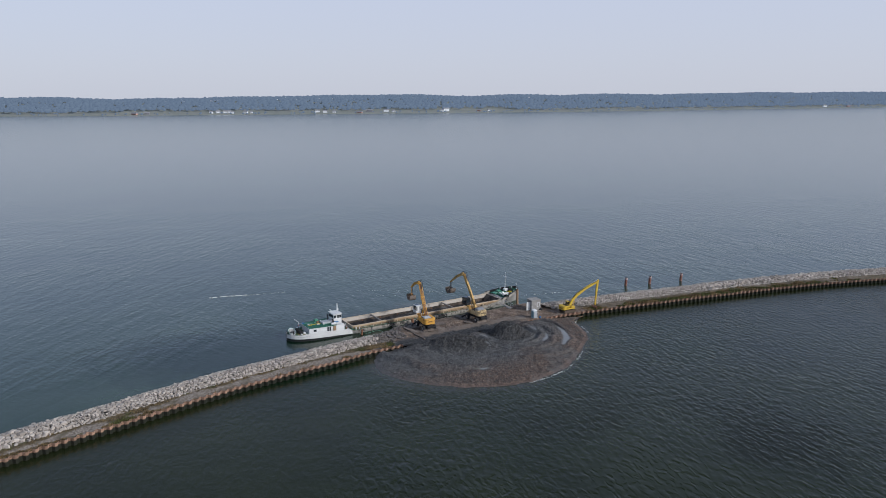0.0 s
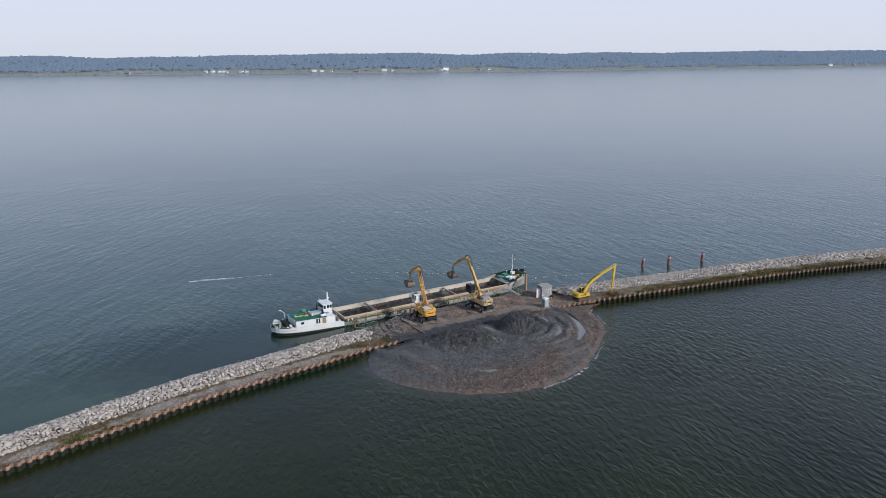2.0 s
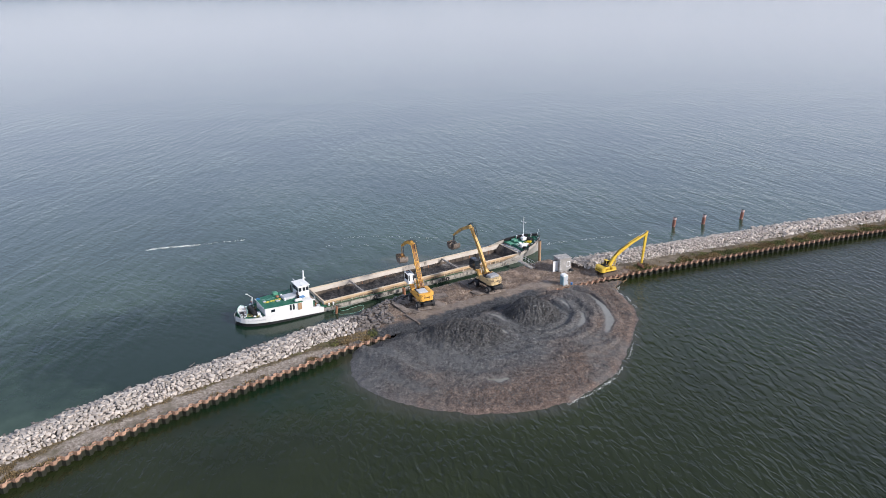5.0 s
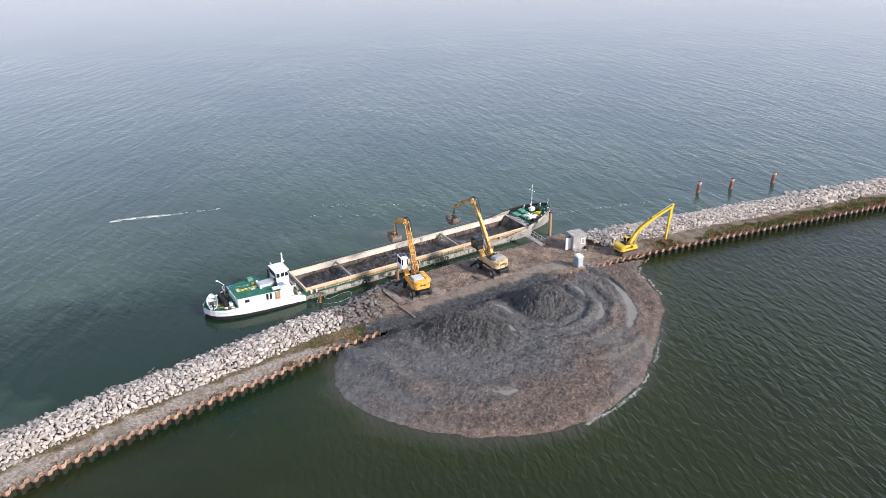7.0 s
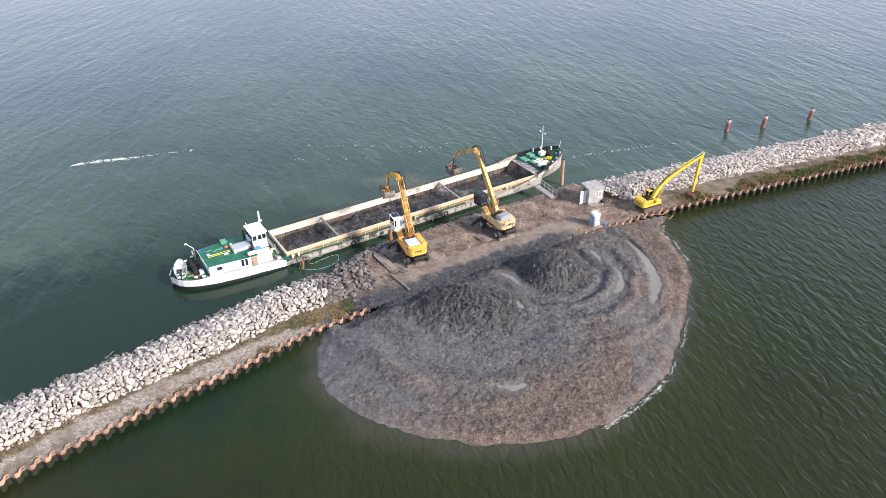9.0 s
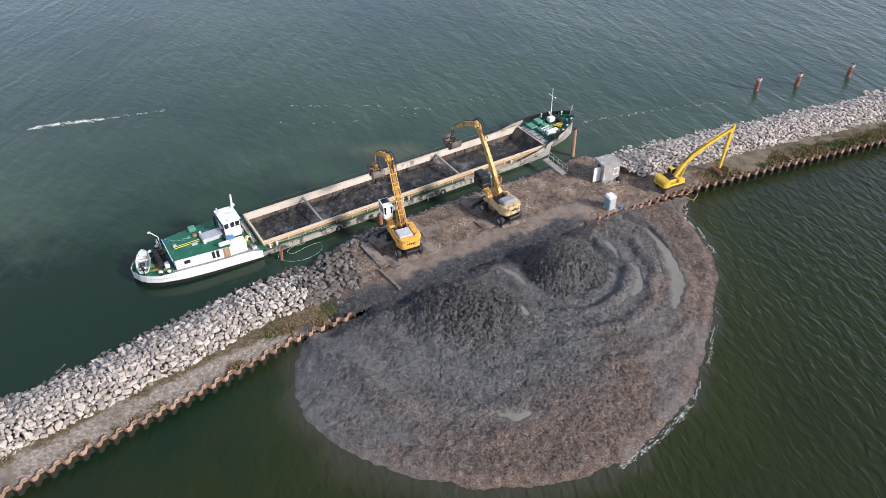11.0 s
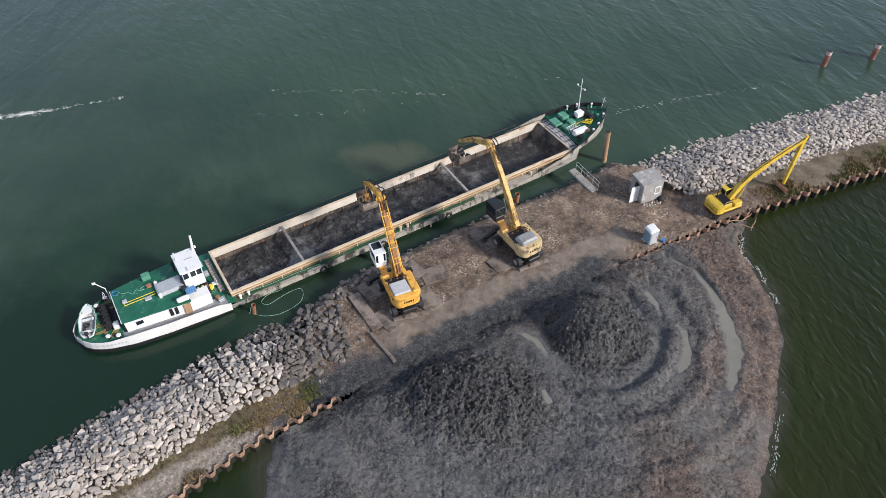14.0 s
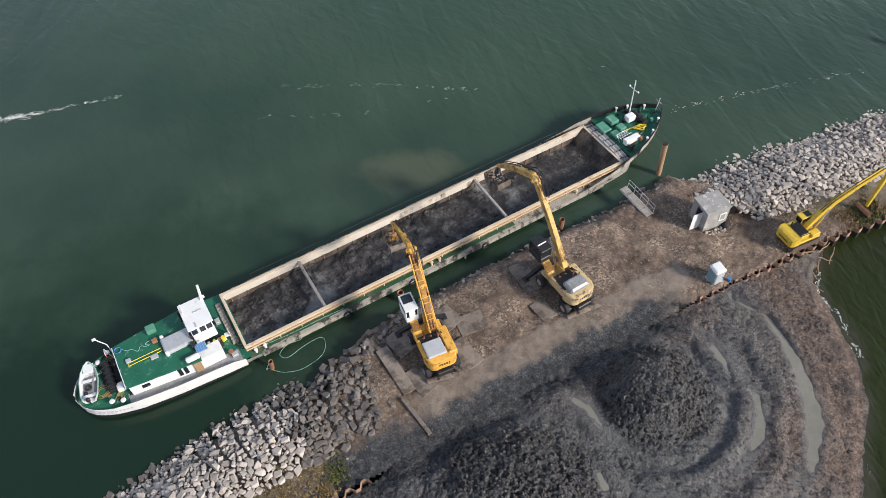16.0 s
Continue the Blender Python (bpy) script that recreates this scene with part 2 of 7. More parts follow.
def ground_material():
    """Trampled stony ground: pebbles in brown mud, with the same soil attribute for the wheel track."""
    m = mud_material("stony_ground", ((0.155, 0.122, 0.096), (0.26, 0.214, 0.172)))
    n, l = m.node_tree.nodes, m.node_tree.links
    b = n["Principled BSDF"]
    c = n.new("ShaderNodeTexCoord")
    vo = n.new("ShaderNodeTexVoronoi")
    vo.inputs["Scale"].default_value = 6.5
    l.new(c.outputs["Object"], vo.inputs["Vector"])
    sc = n.new("ShaderNodeSeparateColor")
    l.new(vo.outputs["Color"], sc.inputs[0])
    pebble = ramp(n, [(0.0, (0.085, 0.058, 0.043)), (0.5, (0.195, 0.144, 0.110)), (0.8, (0.33, 0.26, 0.205)), (1.0, (0.50, 0.43, 0.36))])
    l.new(sc.outputs[0], pebble.inputs[0])
    earth = ramp(n, [(0.34, (0.050, 0.034, 0.025)), (0.5, (0.145, 0.103, 0.077)), (0.66, (0.27, 0.205, 0.155))])
    l.new(tex(n, l, 0.8, 8, 0.75).outputs[0], earth.inputs[0])
    stony = ramp(n, [(0.42, (0, 0, 0)), (0.6, (1, 1, 1))])
    l.new(tex(n, l, 0.3, 6, 0.7).outputs[0], stony.inputs[0])
    base = mix(n, l, "MIX", earth.outputs[0], mix(n, l, "MIX", earth.outputs[0], pebble.outputs[0], value=0.75), fac=stony.outputs[0])
    at = n.new("ShaderNodeAttribute")
    at.attribute_name = "soil"
    sep = n.new("ShaderNodeSeparateColor")
    l.new(at.outputs["Color"], sep.inputs[0])
    old = b.inputs["Base Color"].links[0].from_socket
    patchy = ramp(n, [(0.36, (0.58, 0.57, 0.57)), (0.5, (0.95, 0.94, 0.93)), (0.62, (1.3, 1.27, 1.22))])
    l.new(tex(n, l, 0.28, 6, 0.65).outputs[0], patchy.inputs[0])
    base = mix(n, l, "MULTIPLY", base, patchy.outputs[0], value=0.85)
    l.new(mix(n, l, "MIX", old, base, fac=sep.outputs[0]), b.inputs["Base Color"])
    return m


def turf_material(m):
    """Brown earth and dead grass over gravel, shared out by the soil attribute with a ragged edge."""
    n, l = m.node_tree.nodes, m.node_tree.links
    b = n["Principled BSDF"]
    old = b.inputs["Base Color"].links[0].from_socket
    earth = ramp(n, [(0.36, (0.045, 0.034, 0.022)), (0.5, (0.105, 0.080, 0.048)), (0.64, (0.185, 0.15, 0.085))])
    l.new(tex(n, l, 2.2, 7, 0.75).outputs[0], earth.inputs[0])
    at = n.new("ShaderNodeAttribute")
    at.attribute_name = "soil"
    sep = n.new("ShaderNodeSeparateColor")
    l.new(at.outputs["Color"], sep.inputs[0])
    rag = n.new("ShaderNodeMath")
    rag.operation = "MULTIPLY_ADD"
    rag.inputs[1].default_value = 1.2
    l.new(tex(n, l, 1.5, 6, 0.7).outputs[0], rag.inputs[0])
    l.new(sep.outputs[0], rag.inputs[2])
    cut = ramp(n, [(0.70, (0, 0, 0)), (1.0, (1, 1, 1))])
    l.new(rag.outputs[0], cut.inputs[0])
    l.new(mix(n, l, "MIX", old, earth.outputs[0], fac=cut.outputs[0]), b.inputs["Base Color"])


MAT = {
    "water": water_material(),
    "mud": mud_material(),
    "ground": ground_material(),
    "clod": surface("dark_clods", [(0.3, (0.042, 0.039, 0.038)), (0.7, (0.105, 0.098, 0.092))], 1.5, 9, 0.55, 0, 0.06, vary=0.35),
    "path": surface("gravel_path", [(0.36, (0.095, 0.077, 0.061)), (0.5, (0.215, 0.180, 0.149)), (0.62, (0.36, 0.315, 0.272))], 3.2, 9, 0.95, 0, 0.10, stain=(0.105, 0.088, 0.058), stain_scale=0.4, stain_cut=(0.52, 0.64)),
    "dirt": surface("brown_dirt_path", [(0.3, (0.06, 0.046, 0.030)), (0.5, (0.135, 0.105, 0.072)), (0.7, (0.24, 0.20, 0.15))], 0.7, 7, 0.95, 0, 0.08, stain=(0.07, 0.054, 0.034), stain_scale=0.3, stain_cut=(0.48, 0.60)),
    "rock": surface("granite_boulder", [(0.25, (0.285, 0.246, 0.215)), (0.55, (0.42, 0.37, 0.327)), (0.8, (0.56, 0.508, 0.454))], 1.3, 9, 0.85, 0, 0.05, vary=0.34, stain=(0.42, 0.30, 0.20), stain_scale=0.25, stain_cut=(0.64, 0.76)),
    "core": surface("rubble_core", [(0.3, (0.095, 0.084, 0.074)), (0.7, (0.21, 0.187, 0.166))], 1.5, 8, 0.9, 0, 0.15),
    "bankrock": surface("muddy_bank_stone", [(0.25, (0.13, 0.113, 0.10)), (0.55, (0.235, 0.208, 0.188)), (0.8, (0.36, 0.325, 0.295))], 1.3, 9, 0.85, 0, 0.05, vary=0.5),
    "wetrock": surface("dark_wet_boulder", [(0.25, (0.072, 0.060, 0.053)), (0.7, (0.20, 0.172, 0.152))], 1.3, 9, 0.55, 0, 0.05, vary=0.4),
    "rust": surface("rusty_steel", [(0.25, (0.13, 0.058, 0.034)), (0.5, (0.27, 0.125, 0.07)), (0.75, (0.45, 0.25, 0.15))], 1.2, 14, 0.85, 0.05, 0.01, vary=0.25),
    "pile_rust": pile_material(),
    "stone": surface("loose_stone", [(0.25, (0.11, 0.082, 0.064)), (0.5, (0.205, 0.162, 0.130)), (0.75, (0.36, 0.305, 0.255))], 2, 12, 0.9, 0, 0.02, vary=0.4),
    "grass": surface("dry_grass", [(0.3, (0.085, 0.058, 0.028)), (0.5, (0.175, 0.122, 0.055)), (0.7, (0.29, 0.205, 0.095))], 0.25, 4, 0.9, 0, 0, vary=0.5),
    "grass_green": surface("green_weeds", [(0.3, (0.045, 0.055, 0.018)), (0.5, (0.10, 0.105, 0.03)), (0.7, (0.19, 0.17, 0.055))], 0.3, 4, 0.9, 0, 0, vary=0.5),
}


turf_material(MAT["path"])
turf_material(MAT["dirt"])


# ---- mesh helpers ----
class Build:
    """Collects simple solids in one mesh."""

    def __init__(self):
        self.v, self.f = [], []

    def add(self, verts, faces, m=None):
        k = len(self.v)
        self.v += [tuple(m @ Vector(p)) if m else tuple(p) for p in verts]
        self.f += [tuple(i + k for i in f) for f in faces]
        return self

    def box(self, c, s, m=None, ch=None, top=(1, 1), shift=(0, 0)):
        """A chamfered box: centre, sizes; top: scale of its upper face; shift: the upper face's offset."""
        hx, hy, hz = s[0] / 2, s[1] / 2, s[2] / 2
        ch = min(s) * 0.12 if ch is None else ch
        ch = min(ch, min(s) * 0.3)
        bm = bmesh.new()
        bmesh.ops.create_cube(bm, size=1)
        for v in bm.verts:
            u = v.co.z > 0
            v.co = Vector((c[0] + v.co.x * 2 * hx * (top[0] if u else 1) + (shift[0] if u else 0), c[1] + v.co.y * 2 * hy * (top[1] if u else 1) + (shift[1] if u else 0), c[2] + v.co.z * 2 * hz))
        if ch > 0:
            bmesh.ops.bevel(bm, geom=bm.edges[:], offset=ch, segments=1, affect="EDGES")
        bm.verts.index_update()
        self.add([v.co for v in bm.verts], [[v.index for v in f.verts] for f in bm.faces], m)
        bm.free()
        return self

    def tube(self, pts, r, seg=8, caps=True, closed=False):
        """A round bar along points; r: one radius or one for each point."""
        pts = [Vector(p) for p in pts]
        rs = r if isinstance(r, (list, tuple)) else [r] * len(pts)
        rings = []
        side = None
        for i, p in enumerate(pts):
            d = (pts[min(i + 1, len(pts) - 1)] - pts[max(i - 1, 0)]).normalized()
            if side is None:
                side = d.orthogonal().normalized()
            side = (side - d * side.dot(d)).normalized()
            up = d.cross(side)
            rings.append([p + (side * math.cos(2 * math.pi * j / seg) + up * math.sin(2 * math.pi * j / seg)) * rs[i] for j in range(seg)])
        return self.loft(rings, caps)

    def loft(self, rings, caps=True, ring_closed=True):
        n = len(rings[0])
        v = [p for ring in rings for p in ring]
        f = []
        for i in range(len(rings) - 1):
            for j in range(n if ring_closed else n - 1):
                a, b = i * n + j, i * n + (j + 1) % n
                f.append((a, b, b + n, a + n))
        if caps:
            f.append(tuple(range(n - 1, -1, -1)))
            f.append(tuple(range((len(rings) - 1) * n, len(rings) * n)))
        return self.add(v, f)

    def plate(self, outline, thick, m=None):
        """A flat plate: outline in x, y at z = 0, thickness upwards."""
        n = len(outline)
        v = [(x, y, 0) for x, y in outline] + [(x, y, thick) for x, y in outline]
        f = [tuple(range(n - 1, -1, -1)), tuple(range(n, 2 * n))] + [(i, (i + 1) % n, (i + 1) % n + n, i + n) for i in range(n)]
        return self.add(v, f, m)

    def mesh(self, name, material, smooth=False):
        me = bpy.data.meshes.new(name)
        me.from_pydata(self.v, [], self.f)
        bm = bmesh.new()
        bm.from_mesh(me)
        bmesh.ops.recalc_face_normals(bm, faces=bm.faces)
        bm.to_mesh(me)
        bm.free()
        me.materials.append(MAT[material])
        if smooth:
            me.polygons.foreach_set("use_smooth", [True] * len(me.polygons))
        return me


def part(name, build, material, parent, label="", m=None, smooth=False):
    ob = new(name, build.mesh(name, material, smooth))
    ob.parent = parent
    if m is not None:
        ob.matrix_basis = m
    return tagged(ob, label)


def thing(name, m, label, category, group="", kind=""):
    ob = new(name)
    ob.empty_display_size = 0.3
    ob.matrix_basis = m
    return tagged(ob, label, category, group, kind)


def single(name, build, material, m, label, category, group="", kind="", smooth=False):
    ob = new(name, build.mesh(name, material, smooth))
    ob.matrix_basis = m
    return tagged(ob, label, category, group, kind)


def wob(x, y, s=1.0, z=0.0):
    return noise.noise(Vector((x * s, y * s, z)))


# ---- plan ----
WALL = [(-150, -30), (-105, 15), (-80, 42), (-59, 63.6), (-46, 76.6), (-36.4, 86.4), (-29, 92.8), (-23.8, 97), (-18.8, 101), (-13.3, 105.8), (-8.1, 109.2), (0, 114.0), (10, 119.8), (19.3, 125.1), (24.2, 127.7), (30.6, 131), (37.1, 133.7), (41.7, 135.6), (51, 139.2), (60.9, 143), (67.3, 145.4), (90, 153.5), (118, 161), (170, 170), (280, 180)]


def along(step):
    """Places and directions along the sheet-pile line at even steps."""
    out, left = [], 0.0
    pts = [Vector((x, y)) for x, y in WALL]
    fine = []
    for i in range(len(pts) - 1):
        p0, p1, p2, p3 = pts[max(i - 1, 0)], pts[i], pts[i + 1], pts[min(i + 2, len(pts) - 1)]
        for k in range(12):
            t = k / 12
            fine.append(0.5 * ((2 * p1) + (p2 - p0) * t + (2 * p0 - 5 * p1 + 4 * p2 - p3) * t * t + (3 * p1 - p0 - 3 * p2 + p3) * t ** 3))
    for a, b in zip(fine, fine[1:]):
        d = (b - a).length
        while left < d:
            out.append((a.lerp(b, left / d), (b - a).normalized()))
            left += step
        left -= d
    return out


LINE = along(1.25)
MOUND = [(-12.4, 106.2), (-12.5, 103.0), (-12.0, 100.2), (-11.0, 98.0), (-9.3, 96.0), (-5.8, 93.3), (-1.6, 91.4), (3.0, 90.4), (7.5, 90.2), (12.1, 91.1), (16.5, 92.9), (19.6, 96.0), (22.9, 99.2), (25.7, 104.3), (28.4, 111.2), (30.2, 116.0), (30.8, 120.4), (30.2, 124.3), (29.6, 127.6), (31.4, 131.2), (26, 129), (19.3, 125.4), (10, 120.2), (0, 114.4), (-8.1, 109.6)]
MOUND_FULL = MOUND[:19] + [(31.4, 131.2), (28, 137), (20, 133), (10, 127), (0, 121.5), (-9, 116.5), (-14, 110.5)]
QUAY = [(-18.5, 117.4), (-13.5, 117.6), (-9.4, 121.2), (-6.7, 123.8), (-3.8, 125.7), (1.5, 129.0), (7.0, 132.4), (11.7, 134.7), (14.5, 136.6), (16.9, 138.3), (19.6, 139.8), (22.5, 141.3), (26, 143.2), (33, 146.6)]


def poly_distance(x, y, poly):
    """Distance to the polygon's edge, positive inside."""
    inside, best = False, 1e9
    n = len(poly)
    for i in range(n):
        (ax, ay), (bx, by) = poly[i], poly[(i + 1) % n]
        dx, dy = bx - ax, by - ay
        t = max(0, min(1, ((x - ax) * dx + (y - ay) * dy) / (dx * dx + dy * dy)))
        best = min(best, (x - ax - t * dx) ** 2 + (y - ay - t * dy) ** 2)
        if (ay > y) != (by > y) and x < dx * (y - ay) / dy + ax:
            inside = not inside
    return math.sqrt(best) * (1 if inside else -1)


def wall_side(x, y):
    """How far a place lies behind the sheet-pile line (towards the lagoon)."""
    best, out = 1e9, 0
    for (ax, ay), (bx, by) in zip(WALL, WALL[1:]):
        dx, dy = bx - ax, by - ay
        n2 = dx * dx + dy * dy
        t = max(0, min(1, ((x - ax) * dx + (y - ay) * dy) / n2))
        d2 = (x - ax - t * dx) ** 2 + (y - ay - t * dy) ** 2
        if d2 < best:
            best, out = d2, (dx * (y - ay) - dy * (x - ax)) / math.sqrt(n2)
    return out


def smooth_step(a, b, x):
    t = max(0, min(1, (x - a) / (b - a)))
    return t * t * (3 - 2 * t)


def field(name, x0, x1, y0, y1, step, height, material, label, category, kind="structure"):
    """A ground sheet from a height function, which gives None where there is none."""
    nx, ny = int((x1 - x0) / step) + 1, int((y1 - y0) / step) + 1
    index, v, f = {}, [], []
    for j in range(ny):
        for i in range(nx):
            h = height(x0 + i * step, y0 + j * step)
            if h is not None:
                index[i, j] = len(v)
                v.append((x0 + i * step, y0 + j * step, h))
    for j in range(ny - 1):
        for i in range(nx - 1):
            q = [index.get(k) for k in ((i, j), (i + 1, j), (i + 1, j + 1), (i, j + 1))]
            if None not in q:
                f.append(q)
    me = bpy.data.meshes.new(name)
    me.from_pydata(v, [], f)
    me.materials.append(MAT[material])
    me.polygons.foreach_set("use_smooth", [True] * len(f))
    return tagged(new(name, me), label, category, "", kind)


def lumps(count, seed, points=6, block=True):
    """Uneven convex lumps as arrays of vertices and triangles."""
    rnd = random.Random(seed)
    out = []
    for _ in range(count):
        bm = bmesh.new()
        wide, tall = rnd.uniform(0.55, 0.95), rnd.uniform(0.5, 0.9)
        if block:
            # a split block: eight uneven corners and a few chipped faces
            for k in range(8):
                bm.verts.new(((1 if k & 1 else -1) * rnd.uniform(0.34, 0.86), (1 if k & 2 else -1) * rnd.uniform(0.34, 0.82) * wide, (1 if k & 4 else -1) * rnd.uniform(0.38, 0.78) * tall))
        for _ in range(points):
            v = Vector((rnd.gauss(0, 1), rnd.gauss(0, 1), rnd.gauss(0, 1))).normalized() * rnd.uniform(0.85, 1.02)
            bm.verts.new((v.x, v.y * wide, v.z * tall))
        bmesh.ops.convex_hull(bm, input=bm.verts)
        bmesh.ops.delete(bm, geom=[v for v in bm.verts if not v.link_faces], context="VERTS")
        bm.verts.index_update()
        out.append((np.array([v.co for v in bm.verts]), [tuple(v.index for v in f.verts) for f in bm.faces]))
        bm.free()
    return out


LUMPS = lumps(24, 5, 4)
CLODS = lumps(24, 9, 9, False)


def scatter(name, places, material, label, category, kind="stuff", parent=None, smooth=False, shapes=None):
    """Many lumps joined in one mesh; places: x, y, z, size, squash, lump."""
    rnd = random.Random(len(places))
    v, f = [], []
    k = 0
    for x, y, z, s, q, i in places:
        pts, faces = (shapes or LUMPS)[i % 24]
        a, t_ = rnd.uniform(0, 6.3), rnd.uniform(-0.4, 0.4) * (2.5 if shapes else 1)
        ca, sa, ct, st_ = math.cos(a), math.sin(a), math.cos(t_), math.sin(t_)
        p = pts * s
        px, pz = p[:, 0] * ct - p[:, 2] * st_, p[:, 0] * st_ + p[:, 2] * ct
        v.append(np.stack([x + px * ca - p[:, 1] * sa, y + px * sa + p[:, 1] * ca, z + pz * q], 1))
        f += [tuple(j + k for j in face) for face in faces]
        k += len(pts)
    me = bpy.data.meshes.new(name)
    me.from_pydata(np.concatenate(v).tolist(), [], f)
    me.materials.append(MAT[material])
    if smooth:
        me.polygons.foreach_set("use_smooth", [True] * len(f))
    ob = tagged(new(name, me), label, category, "", kind)
    ob.parent = parent
    return ob


# ---- water and ground ----
def water_sheet():
    """One flat sheet to the horizon, finely divided round the mound to carry the silt in the shallows."""
    x0, y0, nx, ny, step = -30, 72, 130, 120, 0.6
    v = [(x0 + i * step, y0 + j * step, 0) for j in range(ny + 1) for i in range(nx + 1)]
    f = [(j * (nx + 1) + i, j * (nx + 1) + i + 1, (j + 1) * (nx + 1) + i + 1, (j + 1) * (nx + 1) + i) for j in range(ny) for i in range(nx)]
    edge = [i for i in range(nx)] + [j * (nx + 1) + nx for j in range(ny)] + [ny * (nx + 1) + i for i in range(nx, 0, -1)] + [j * (nx + 1) for j in range(ny, 0, -1)]
    cx, cy, k = x0 + nx * step / 2, y0 + ny * step / 2, len(v)
    for i in edge:
        a = math.atan2(v[i][1] - cy, v[i][0] - cx)
        v.append((4900 * math.cos(a), 4900 * math.sin(a), 0))
    n = len(edge)
    f += [(edge[(i + 1) % n], edge[i], k + i, k + (i + 1) % n) for i in range(n)]
    me = bpy.data.meshes.new("water")
    me.from_pydata(v, [], [q[::-1] if q[-1] >= k else q for q in f])
    me.materials.append(MAT["water"])
    ob = tagged(new("water", me), "dark green lagoon water with small wind ripples", "water", "", "structure")
    silt = me.color_attributes.new("silt", "FLOAT_COLOR", "POINT")
    values = []
    for x, y, z in v:
        r = g = 0.0
        if abs(x) < 100 and wall_side(x, y) < 0.5:
            d = poly_distance(x, y, MOUND_FULL)
            if -16 < d < 1:
                wide = 1.1 + 0.9 * smooth_step(12, -8, x) + 0.9 * smooth_step(98, 92, y)
                r = smooth_step(-wide, 0.2, d + 0.8 * wob(x, y, 0.3, 91) + 0.5 * wob(x, y, 0.9, 92)) * 0.7
                g = smooth_step(-9, -0.5, d + 2.0 * wob(x, y, 0.12, 93)) * 0.5
        values += [r, g, 0, 1]
    silt.data.foreach_set("color", values)


water_sheet()

HUMPS = [(3.4, 109.2, 1.7, 7.0, 4.9), (13.9, 116.1, 2.1, 4.5, 4.5)]
# pools: places with half-widths along the middle line
POOLS = [[(21.8, 125.3, 0.09), (24.2, 123.6, 0.20), (25.3, 120.4, 0.25), (25.6, 117.2, 0.34), (25.4, 114.1, 0.51), (24.7, 112.0, 0.22), (24.2, 110.6, 0.04)],
         [(21.6, 116.2, 0.03), (21.5, 114.6, 0.15), (20.9, 113.0, 0.23), (20.3, 112.0, 0.07)],
         [(19.1, 120.4, 0.04), (19.6, 119.2, 0.14), (19.9, 118.1, 0.03)],
         [(7.8, 115.9, 0.05), (8.8, 115.2, 0.14), (9.6, 113.9, 0.04)],
         [(9.0, 109.9, 0.07), (9.3, 109.0, 0.14)],
         [(6.2, 97.3, 0.10), (7.6, 97.0, 0.27), (8.6, 97.4, 0.07)]]
STEP = [(-11.5, 107.4), (-10.2, 105.6), (-7.5, 102.6), (-3.8, 98.6), (1.5, 96.0), (7, 95.4)]
DITCH = [(-9.5, 108.6), (-6.8, 110.1), (-2.6, 112.7), (1.4, 115.4), (5.9, 118.0), (9.3, 120.1), (13.6, 122.5), (17.5, 124.3)]
TRACK = [(-3.4, 115.2), (-1.5, 116.3), (2.5, 118.9), (6.5, 121.2), (10.5, 123.4), (14.5, 125.5), (17.5, 127.2)]


def line_distance(x, y, pts):
    best = 1e9
    for (ax, ay), (bx, by) in zip(pts, pts[1:]):
        dx, dy = bx - ax, by - ay
        t = max(0, min(1, ((x - ax) * dx + (y - ay) * dy) / (dx * dx + dy * dy)))
        best = min(best, (x - ax - t * dx) ** 2 + (y - ay - t * dy) ** 2)
    return math.sqrt(best)


def pool_depth(x, y, pts):
    """Distance inside a pool's shore; negative outside."""
    best = -1e9
    for (ax, ay, ar), (bx, by, br) in zip(pts, pts[1:]):
        dx, dy = bx - ax, by - ay
        t = max(0, min(1, ((x - ax) * dx + (y - ay) * dy) / (dx * dx + dy * dy)))
        best = max(best, ar + (br - ar) * t - math.hypot(x - ax - t * dx, y - ay - t * dy))
    return best


def hump_part(x, y, k):
    hx, hy, hz, rx, ry = HUMPS[k]
    q = math.hypot((x - hx) / rx, (y - hy) / ry) + 0.16 * wob(x, y, 0.28, 60 + k) + 0.06 * wob(x, y, 1.1, 62)
    return q


def silt_share(x, y):
    """Where smooth silt has settled between the clods."""
    q = math.hypot(x - 13.9, y - 116.1) + 0.5 * wob(x, y, 0.4, 71)
    rings = (smooth_step(0.6, 0.1, abs(q - 5.4)) + smooth_step(0.6, 0.1, abs(q - 7.5)) + 0.6 * smooth_step(1.0, 0.3, abs(q - 11.4))) * smooth_step(12, 17, x + 0.3 * (118 - y))
    flat = smooth_step(0.0, 0.4, wob(x, y, 0.11, 72) + 0.35 * wob(x, y, 0.45, 73)) * 0.75
    below = smooth_step(1.2, 0.3, abs(line_distance(x, y, STEP) - 1.6) + 0.5 * wob(x, y, 0.5, 74)) * smooth_step(3, -3, x)
    pool = smooth_step(-0.9, -0.1, max(pool_depth(x, y, pts) for pts in POOLS))
    west = 0.55 * smooth_step(6, -4, x + 3 * wob(x, y, 0.3, 76)) * smooth_step(111, 104, y + 2 * wob(x, y, 0.4, 77)) * smooth_step(-0.35, 0.15, wob(x, y, 0.35, 78))
    return max(0, min(1, rings * 0.5 + west + flat + below * 0.6 + 0.7 * pool)) * (0.75 + 0.5 * wob(x, y, 1.2, 75))


